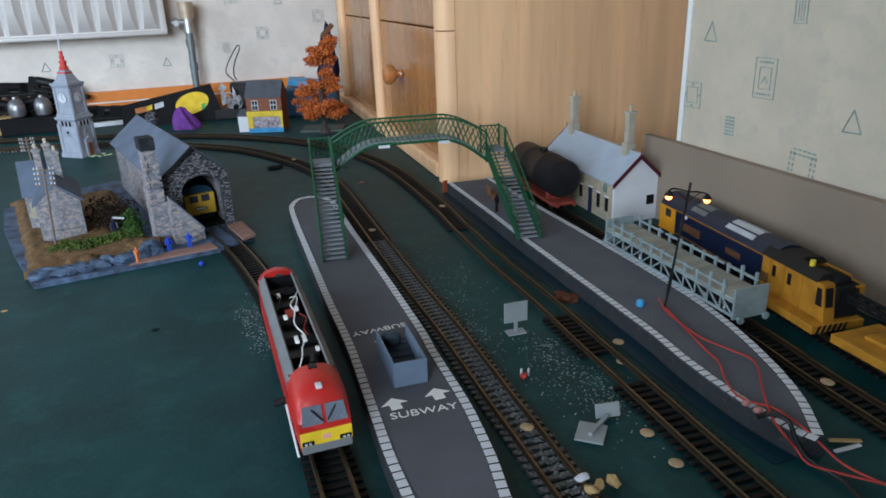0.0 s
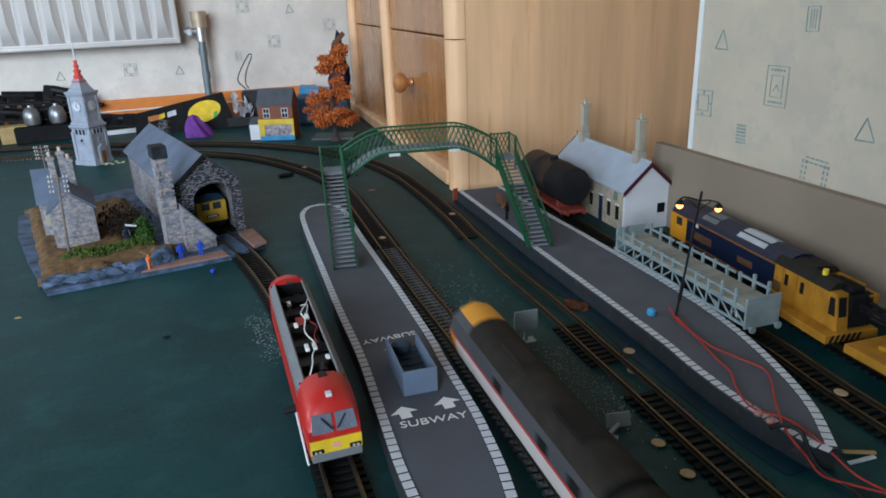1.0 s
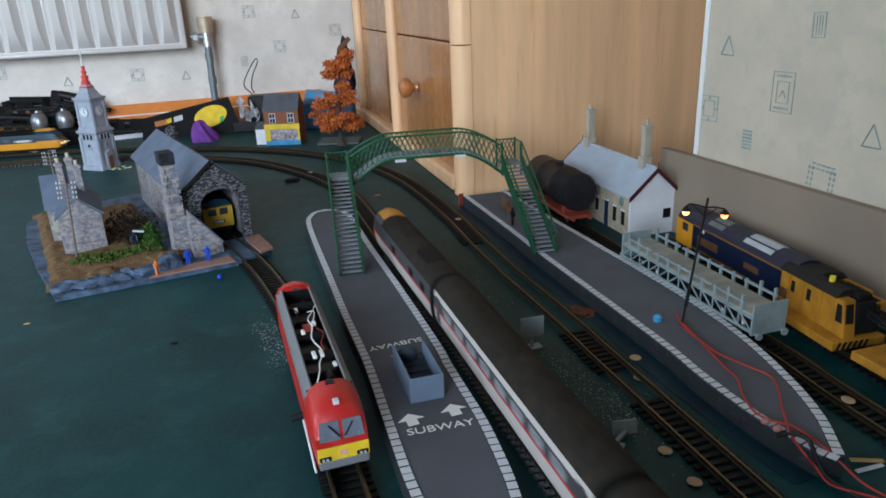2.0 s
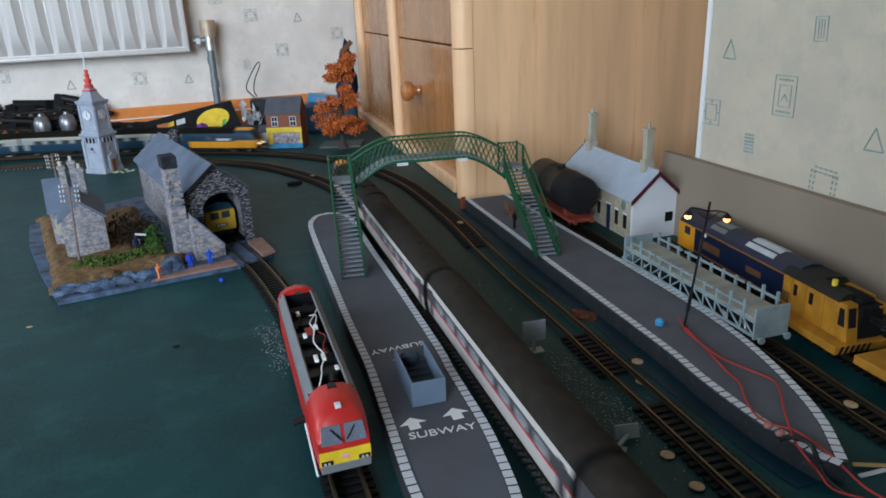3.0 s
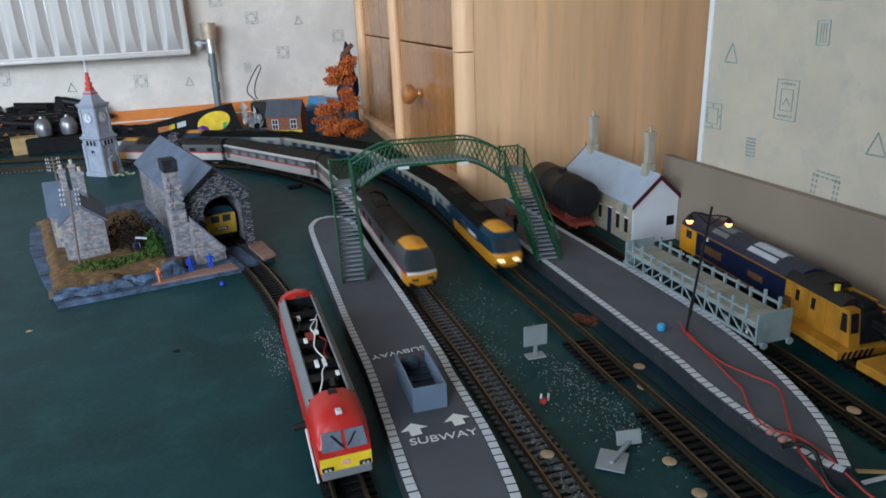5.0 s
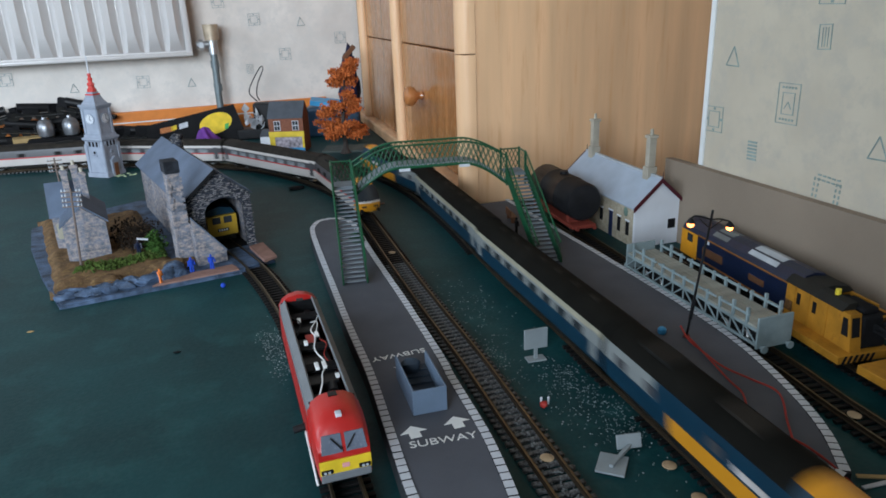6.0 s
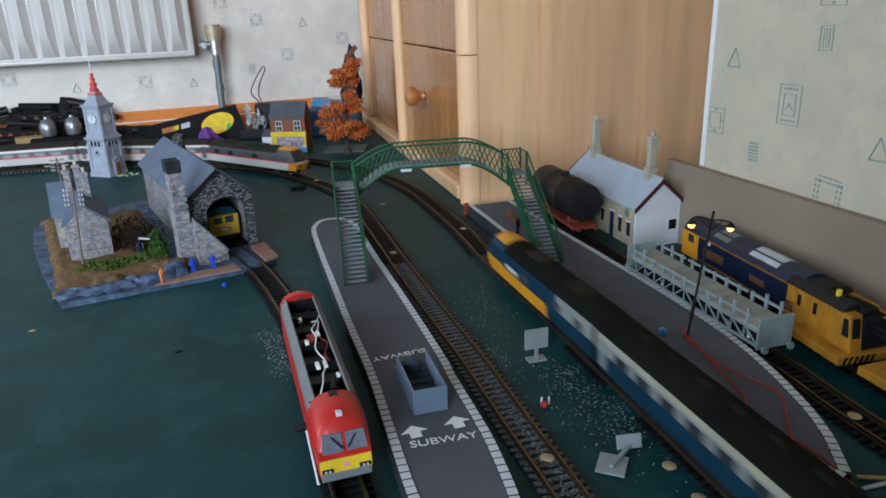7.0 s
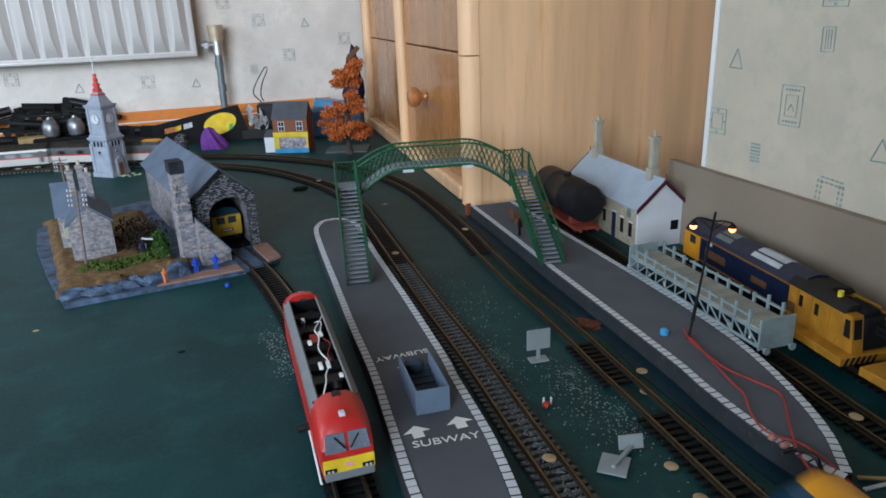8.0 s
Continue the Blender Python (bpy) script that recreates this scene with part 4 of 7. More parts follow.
def blue_loco():
    L = 0.166
    th = thing("blue_locomotive", "navy blue diesel locomotive with orange lining and yellow cab end", "locomotive", rail_pose(WALLSIDE, 0.462))
    th.scale = (1.0, 1.0, 1.10)
    h, w = L / 2, 0.0152
    prof = [(-w, 0.010), (-w, 0.033), (-w + 0.002, 0.037), (-w + 0.007, 0.0415), (0, 0.043), (w - 0.007, 0.0415), (w - 0.002, 0.037), (w, 0.033), (w, 0.010)]
    m = Matrix(((0, 0, 1, 0), (1, 0, 0, 0), (0, 1, 0, 0), (0, 0, 0, 1)))
    bm = bmesh.new()
    prism(bm, prof, -h + 0.001, h - 0.028, m)
    part("body", bm, NAVY, th, "navy blue body")
    bm = bmesh.new()
    prism(bm, prof[:2] + prof[-2:], h - 0.028, h, m)
    part("cab_end", bm, YELLOW, th, "yellow cab end")
    bm = bmesh.new()
    prism(bm, prof[1:-1], h - 0.0279, h - 0.001, m)
    part("cab_roof", bm, NAVY, th)
    for z in (0.0118, 0.0325):
        for sy in (-1, 1):
            bm = bmesh.new()
            box(bm, -h, h - 0.028, sy * w - 0.0003, sy * w + 0.0003, z, z + 0.0012)
            part("lining", bm, LORANGE, th, "thin orange line")
    for a, b, grey in ((0.014, 0.036, COPPERP), (-0.052, -0.016, LGREY)):
        bm = bmesh.new()
        prism(bm, [(-0.0125, 0.0385), (-0.0085, 0.0413), (0, 0.0434), (0.0085, 0.0413), (0.0125, 0.0385), (0, 0.036)], a, b, m)
        part("roof_panel", bm, grey, th, "light grey roof panel")
    for sy in (-1, 1):
        for a, b, z0, z1 in ((0.014, 0.046, 0.0185, 0.0255), (-0.044, -0.024, 0.0195, 0.0245)):
            bm = bmesh.new()
            box(bm, a, b, sy * w - 0.0004, sy * w + 0.0004, z0, z1, 0.0001)
            part("marking", bm, mat("faded_orange_print", (0.10, 0.045, 0.022), 0.6), th, "dull orange lettering bar")
        bm = bmesh.new()
        box(bm, 0.036, 0.041, sy * w - 0.0004, sy * w + 0.0004, 0.0295, 0.0325)
        part("plate", bm, EDGEW, th)
        bm = bmesh.new()
        box(bm, h - 0.020, h - 0.011, sy * w - 0.0004, sy * w + 0.0004, 0.024, 0.031)
        part("cab_window", bm, GLASS_D, th)
    bm = bmesh.new()
    box(bm, -h + 0.002, h - 0.002, -0.014, 0.014, 0.0070, 0.0102)
    box(bm, -0.03, 0.03, -0.0138, 0.0138, 0.002, 0.007, 0.001)
    part("underframe", bm, UNDER, th)
    bm = bmesh.new()
    box(bm, -h - 0.0004, -h + 0.001, -w + 0.001, w - 0.001, 0.012, 0.035)
    e = part("end_wall", bm, NAVY, th)
    bm = bmesh.new()
    box(bm, -h - 0.001, -h - 0.0002, -0.012, 0.012, 0.024, 0.032)
    part("windscreen", bm, GLASS_D, e)
    bm = bmesh.new()
    box(bm, -h - 0.001, -h + 0.002, -w + 0.001, w - 0.001, 0.0345, 0.0362)
    part("cornice", bm, CREAM, th)
    small_wheels(th, (-0.07, -0.048, 0.048, 0.07))


blue_loco()


def breakdown_crane():
    th = thing("breakdown_crane", "yellow railway crane with dark roof and hazard stripes", "railway crane", rail_pose(WALLSIDE, 0.352))
    th.scale = (0.86, 1.0, 1.06)
    # local x runs away from the camera along the rails, y to the left of that
    yl = 0.0145
    bm = bmesh.new()
    box(bm, -0.040, 0.048, -0.018, 0.026, 0.0045, 0.0105, 0.0006)
    part("chassis", bm, CRANEY, th, "yellow chassis")
    for k in range(6):
        bm = bmesh.new()
        y = 0.023 - k * 0.0045
        m = Matrix(((0, 0, 1, 0), (1, 0, 0, 0), (0, 1, 0, 0), (0, 0, 0, 1)))
        prism(bm, [(y, 0.005), (y - 0.002, 0.005), (y - 0.0042, 0.0102), (y - 0.0022, 0.0102)], -0.0406, -0.0400, m)
        part("hazard_stripe", bm, BLACKM, th, "black diagonal stripe")
    bm = bmesh.new()
    box(bm, -0.022, 0.046, yl - 0.002, yl, 0.0105, 0.0365, 0.0004)
    part("side_wall", bm, CRANEY, th, "yellow panelled side")
    bm = bmesh.new()
    box(bm, 0.044, 0.0458, -0.016, yl - 0.002, 0.0105, 0.0365, 0.0004)
    part("rear_wall", bm, CRANEY, th)
    bm = bmesh.new()
    box(bm, -0.020, 0.046, -0.018, -0.016, 0.0105, 0.0365, 0.0004)
    part("side_wall", bm, CRANEY, th)
    for x in (-0.006, 0.016, 0.034):
        bm = bmesh.new()
        box(bm, x - 0.0006, x + 0.0006, yl - 0.0002, yl + 0.0006, 0.011, 0.036)
        part("panel_rib", bm, CRANEY, th)
    for x in (0.009, 0.029):
        bm = bmesh.new()
        box(bm, x - 0.0022, x + 0.0022, yl - 0.0004, yl + 0.0004, 0.0235, 0.0320)
        part("window", bm, BLACKM, th)
    bm = bmesh.new()
    box(bm, 0.036, 0.0455, yl - 0.0003, yl + 0.0004, 0.015, 0.023)
    part("grille", bm, mat("rusty_mesh", (0.12, 0.06, 0.02), 0.8, var=0.5, scale=300), th)
    bm = bmesh.new()
    prism(bm, [(yl + 0.001, 0.0362), (yl - 0.004, 0.041), (0.0, 0.0428), (-0.014, 0.041), (-0.019, 0.0362)], 0.010, 0.0475, Matrix(((0, 0, 1, 0), (1, 0, 0, 0), (0, 1, 0, 0), (0, 0, 0, 1))))
    part("roof", bm, CRANER, th, "dark olive curved roof", True)
    bm = bmesh.new()
    prism(bm, [(yl + 0.001, 0.0362), (yl - 0.004, 0.041), (0.004, 0.0418), (0.004, 0.036)], -0.023, 0.010, Matrix(((0, 0, 1, 0), (1, 0, 0, 0), (0, 1, 0, 0), (0, 0, 0, 1))))
    part("side_roof", bm, CRANER, th)
    bm = bmesh.new()
    box(bm, -0.034, 0.012, -0.016, 0.005, 0.0105, 0.0345, 0.002)
    box(bm, -0.030, -0.002, -0.010, 0.003, 0.034, 0.039, 0.002)
    part("winch_housing", bm, BLACKM, th, "black winch machinery")
    # cab
    bm = bmesh.new()
    upright(bm, [(-0.036, 0.0105), (-0.022, 0.0105), (-0.022, 0.0365), (-0.031, 0.0365)], 0.0055, yl)
    cab = part("cab", bm, CRANEY, th, "yellow driver's cab")
    bm = bmesh.new()
    upright(bm, [(-0.0315, 0.0205), (-0.0245, 0.0205), (-0.0245, 0.033), (-0.0292, 0.033)], yl - 0.0003, yl + 0.0005)
    part("cab_window", bm, BLACKM, cab)
    bm = bmesh.new()
    prism(bm, [(0.0068, 0), (0.0132, 0), (0.0132, 0.0135), (0.0068, 0.0135)], -0.0004, 0.0004, Matrix.Translation((-0.0339, 0, 0.0205)) @ Matrix(((0, 0.19, 1, 0), (1, 0, 0, 0), (0, 1, 0, 0), (0, 0, 0, 1))))
    part("cab_window", bm, BLACKM, cab)
    bm = bmesh.new()
    rod(bm, (-0.004, 0.006, 0.0405), (-0.004, 0.006, 0.0455), 0.0022, 10)
    part("beacon", bm, YGLASS, th, "yellow warning beacon")
    bm = bmesh.new()
    box(bm, -0.034, -0.020, -0.019, -0.010, 0.020, 0.034, 0.0008)
    part("jib_bracket", bm, CRANEY, th)
    for y in (-0.004, -0.012):
        bm = bmesh.new()
        rod(bm, (0.002, y, 0.028), (-0.11, y - 0.002, 0.026), 0.0016, 6)
        for k in range(10):
            a = -0.005 - k * 0.011
            rod(bm, (a, y, 0.0285), (a - 0.011, y, 0.0245), 0.0007, 5)
        rod(bm, (0.002, y, 0.0245), (-0.11, y - 0.002, 0.0225), 0.0012, 6)
        part("jib_girder", bm, BLACKM, th, "black lattice jib")
    small_wheels(th, (-0.028, -0.008, 0.018, 0.038))
    # match truck under the jib
    m2 = thing("match_wagon", "low yellow match wagon in front of the crane", "railway wagon", rail_pose(WALLSIDE, 0.222))
    bm = bmesh.new()
    box(bm, -0.075, 0.080, -0.019, 0.024, 0.007, 0.0135, 0.0006)
    part("deck", bm, CRANEY, m2, "yellow deck")
    bm = bmesh.new()
    box(bm, 0.030, 0.066, -0.014, 0.010, 0.0135, 0.0165, 0.0006)
    part("locker", bm, CRANEY, m2)
    small_wheels(m2, (-0.05, -0.03, 0.045, 0.062))


breakdown_crane()


def platform_lamp():
    th = thing("platform_lamp", "black double-headed platform lamp, both lanterns glowing amber", "lamp", pose(0.3225, 0.392, 0.0141))
    top = Vector((0.0135, 0, 0.0995))
    bm = bmesh.new()
    rod(bm, (0, 0, 0), (0.0005, 0, 0.003), 0.003, 10, 0.0018)
    part("foot", bm, mat("dark_red_foot", (0.12, 0.03, 0.025), 0.6), th)
    bm = bmesh.new()
    rod(bm, (0, 0, 0.001), top, 0.0009, 8)
    rod(bm, top * 0.15, top * 0.3, 0.0014, 8)
    part("column", bm, BLACKP, th)
    arm = top * 0.93
    for sx, dz in ((-1, 0.0035), (1, -0.004)):
        end = arm + Vector((sx * 0.0175, 0, dz))
        bm = bmesh.new()
        tube(bm, [arm, arm + Vector((sx * 0.008, 0, dz * 0.5 + 0.0012)), end + Vector((-sx * 0.003, 0, 0.0012)), end], 0.0006)
        rod(bm, arm + Vector((0, 0, -0.007)), arm + Vector((sx * 0.010, 0, dz * 0.5)), 0.0004, 5)
        part("bracket", bm, BLACKP, th)
        bm = bmesh.new()
        lathe(bm, [(0.0006, 0.0), (0.0016, -0.0008), (0.0032, -0.0030), (0.0034, -0.0036)], 14, Matrix.Translation(end))
        sh = part("shade", bm, BLACKP, th, "black lantern shade", True)
        bm = bmesh.new()
        ball(bm, end + Vector((0, 0, -0.0046)), 0.0025, 12, 8)
        part("bulb", bm, AMBER, sh, "glowing amber bulb", True)


platform_lamp()


def wires():
    pts1 = [(0.3257, 0.4034, 0.0180), (0.3183, 0.3838, 0.0165), (0.3158, 0.3643, 0.0165), (0.3143, 0.3413, 0.0165), (0.3194, 0.3194, 0.0170), (0.3234, 0.3005, 0.0165), (0.3033, 0.2725, 0.0165), (0.2873, 0.2497, 0.0170), (0.2808, 0.2350, 0.0170), (0.2873, 0.2306, 0.0080), (0.2872, 0.2214, 0.0040), (0.2948, 0.2101, 0.0040), (0.3139, 0.1894, 0.0040)]
    pts2 = [(0.3197, 0.3872, 0.0180), (0.3142, 0.3592, 0.0165), (0.3054, 0.3250, 0.0165), (0.3026, 0.3099, 0.0165), (0.2923, 0.2930, 0.0165), (0.2848, 0.2751, 0.0170), (0.2880, 0.2646, 0.0165), (0.2949, 0.2552, 0.0165), (0.2953, 0.2352, 0.0165), (0.3000, 0.2260, 0.0100), (0.3041, 0.2111, 0.0040), (0.3127, 0.1853, 0.0040)]
    for p in (pts1, pts2):
        bm = bmesh.new()
        tube(bm, [tuple(q) for q in spline(p, 0.004)], 0.0007, 6)
        single("red_wire", bm, REDWIRE, "thin red electric wire trailing over the platform", "wire", group="lamp wires", smooth=True)
    bm = bmesh.new()
    tube(bm, [tuple(q) for q in spline([(0.2800, 0.2527, 0.0160), (0.2870, 0.2495, 0.0180), (0.2881, 0.2387, 0.0200), (0.2893, 0.2333, 0.0120), (0.2903, 0.2243, 0.0040), (0.2934, 0.2052, 0.0030), (0.2884, 0.1845, 0.0030)], 0.004)], 0.0013, 6)
    single("black_cable", bm, BLACKP, "black cable with a bared copper end", "cable", smooth=True)


wires()


def subway_entrance():
    th = thing("subway_entrance", "grey plastic subway stair enclosure on the platform", "stair enclosure", pose(0.0975, 0.3685, 0.0146, 0, 0, -3.0))
    G = mat("blue_grey_plastic", (0.12, 0.165, 0.23), 0.55, var=0.1)
    STAIRD = mat("dark_blue_stair", (0.030, 0.042, 0.058), 0.7)
    W, D, Hh, t = 0.0225, 0.051, 0.0175, 0.0012
    for nm, b in (("end_wall", (0, W, 0, t, 0, Hh)), ("side_wall", (0, t, t, D, 0, Hh)), ("side_wall", (W - t, W, t, D, 0, Hh))):
        bm = bmesh.new()
        box(bm, *b, 0.0002)
        part(nm, bm, G, th)
    for k in range(6):
        bm = bmesh.new()
        box(bm, t, W - t, D - 0.007 * (k + 1), D - 0.007 * k, 0, 0.0075 - 0.0012 * k)
        part("step", bm, STAIRD, th)
    bm = bmesh.new()
    blob(bm, (0.0095, D - 0.006, 0.010), 0.006, 0.4, 3, (1.2, 0.7, 1.1))
    part("packing", bm, STAIRD, th, "dark lump in the stairwell", True)
    # arrows painted on the platform
    for x, y, rz, s in ((0.0925, 0.3515, 0, 1.0), (0.1205, 0.3515, 0, 1.0), (0.1075, 0.4340, 180, 0.6)):
        bm = bmesh.new()
        prism(bm, [(-0.0035 * s, -0.006 * s), (0.0035 * s, -0.006 * s), (0.0035 * s, 0), (0.0085 * s, 0), (0, 0.007 * s), (-0.0085 * s, 0), (-0.0035 * s, 0)], 0, 0.0002, pose(x, y, 0.0145, 0, 0, rz))
        part("arrow", bm, WHITEP, ISLAND, "white painted arrow")


subway_entrance()


def signs():
    S = mat("pale_grey_sign_plastic", (0.24, 0.27, 0.28), 0.55, var=0.12)
    th = thing("platform_sign", "pale grey plastic sign on a post with a foot", "sign", pose(0.2135, 0.4290, 0, 0, 0, -4))
    bm = bmesh.new()
    box(bm, -0.0095, 0.0095, -0.0007, 0.0007, 0.0095, 0.0262, 0.0003)
    part("board", bm, S, th)
    bm = bmesh.new()
    box(bm, -0.0012, 0.0012, -0.0011, 0.0011, 0.0008, 0.0105)
    part("post", bm, S, th)
    bm = bmesh.new()
    box(bm, -0.0075, 0.0075, -0.0045, 0.0045, 0.0, 0.0012, 0.0003)
    part("foot", bm, S, th)
    th = thing("fallen_sign", "pale grey plastic sign lying toppled on the ground", "sign", pose(0.1968, 0.2945, 0.0007, 0, 0, -41))
    bm = bmesh.new()
    box(bm, -0.0085, 0.0085, -0.0095, 0.0095, 0, 0.0014, 0.0003)
    part("board", bm, S, th)
    bm = bmesh.new()
    prism(bm, [(-0.0012, -0.004), (0.0012, -0.004), (0.0085, 0.0195), (0.0062, 0.0202)], 0.0014, 0.0034)
    part("post", bm, S, th)
    bm = bmesh.new()
    box(bm, -0.0078, 0.0078, -0.0008, 0.0008, -0.003, 0.006, 0.0003, pose(0.0068, 0.0205, 0.0032, -18, 0, 30))
    part("foot", bm, S, th)


signs()


def discs():
    D = mat("pale_wood_disc", (0.38, 0.27, 0.16), 0.6, var=0.2, scale=150)
    spots = [(0.2275, 0.2818, 0.0), (0.2252, 0.2525, 0.0), (0.2755, 0.3827, 0.0), (0.2618, 0.3576, 0.0), (0.3590, 0.2740, 0.0040), (0.1607, 0.3075, 0.0040), (0.1471, 1.0702, 0.0050), (0.2707, 0.7412, 0.0040), (0.1710, 0.6942, 0.0040)]
    for k, (x, y, z) in enumerate(spots):
        bm = bmesh.new()
        r = 0.0042 if k < 6 else 0.004
        lathe(bm, [(r * 0.75, 0.0), (r, 0.0006), (r, 0.0012), (r * 0.7, 0.0017)], 16)
        single("wooden_disc", bm, D, "small pale wooden disc lying on the baseboard", "disc", pose(x, y, z + 0.0002 + (0.0022 if z > 0.001 else 0), random.uniform(-4, 4), random.uniform(-4, 4)), group="scattered discs", smooth=True)


discs()


# ---- left side: red locomotive, engine shed model, clock tower ----
DBRED = mat("glossy_red_loco_paint", (0.44, 0.016, 0.013), 0.38, var=0.08, coat=0.1)
SIDEGREY = mat("grey_loco_body", (0.17, 0.18, 0.19), 0.5, var=0.1)
WIREW = mat("white_wire", (0.75, 0.75, 0.74), 0.5)
STONE_B = mat("blue_grey_rubble_stone", (0.14, 0.155, 0.19), 0.9, var=0.35, scale=60, col2=(0.36, 0.30, 0.275), mix=0.45, bump=1.0, bscale=420, stretch=(1, 1, 1.7))
STONE_D = mat("dark_sooty_stone", (0.020, 0.024, 0.035), 0.9, var=0.6, scale=75, col2=(0.52, 0.48, 0.45), mix=0.36, bump=1.0, bscale=300, stretch=(1, 1, 3.0))
SLATE_D = mat("blue_slate_roof", (0.105, 0.135, 0.19), 0.7, var=0.15, scale=30)
EARTH = mat("brown_scatter_earth", (0.13, 0.075, 0.035), 0.95, var=0.4, scale=90, col2=(0.26, 0.17, 0.06), mix=0.35, bump=0.8)
ROCK = mat("blue_grey_painted_rock", (0.055, 0.085, 0.14), 0.6, var=0.7, scale=70, col2=(0.62, 0.66, 0.72), mix=0.24, bump=0.9)
BRICKP = mat("pinkish_brick_ramp", (0.26, 0.15, 0.12), 0.85, var=0.2, scale=80)
FOLI = mat("green_scatter_foliage", (0.06, 0.095, 0.018), 0.95, var=0.5, scale=200, bump=0.9)
FOLD = mat("dark_gap_brown", (0.020, 0.013, 0.008), 0.95, var=0.3, scale=200, bump=0.9)
FOLB = mat("bright_green_foliage", (0.035, 0.085, 0.015), 0.95, var=0.4, scale=200, bump=0.9)
TOWERG = mat("grey_tower_plastic", (0.27, 0.30, 0.36), 0.65, var=0.12, scale=60)
TOWERD = mat("grey_tower_recess", (0.17, 0.19, 0.23), 0.65, var=0.15, scale=60)
SPRED = mat("red_painted_spire", (0.55, 0.06, 0.05), 0.5)
BLUEFIG = mat("blue_overall", (0.015, 0.06, 0.42), 0.6)
ORFIG = mat("orange_vest", (0.72, 0.20, 0.05), 0.6)
POLEW = mat("weathered_pole_wood", (0.15, 0.115, 0.10), 0.8)
BROWNW = mat("brown_door_wood", (0.16, 0.07, 0.035), 0.6)


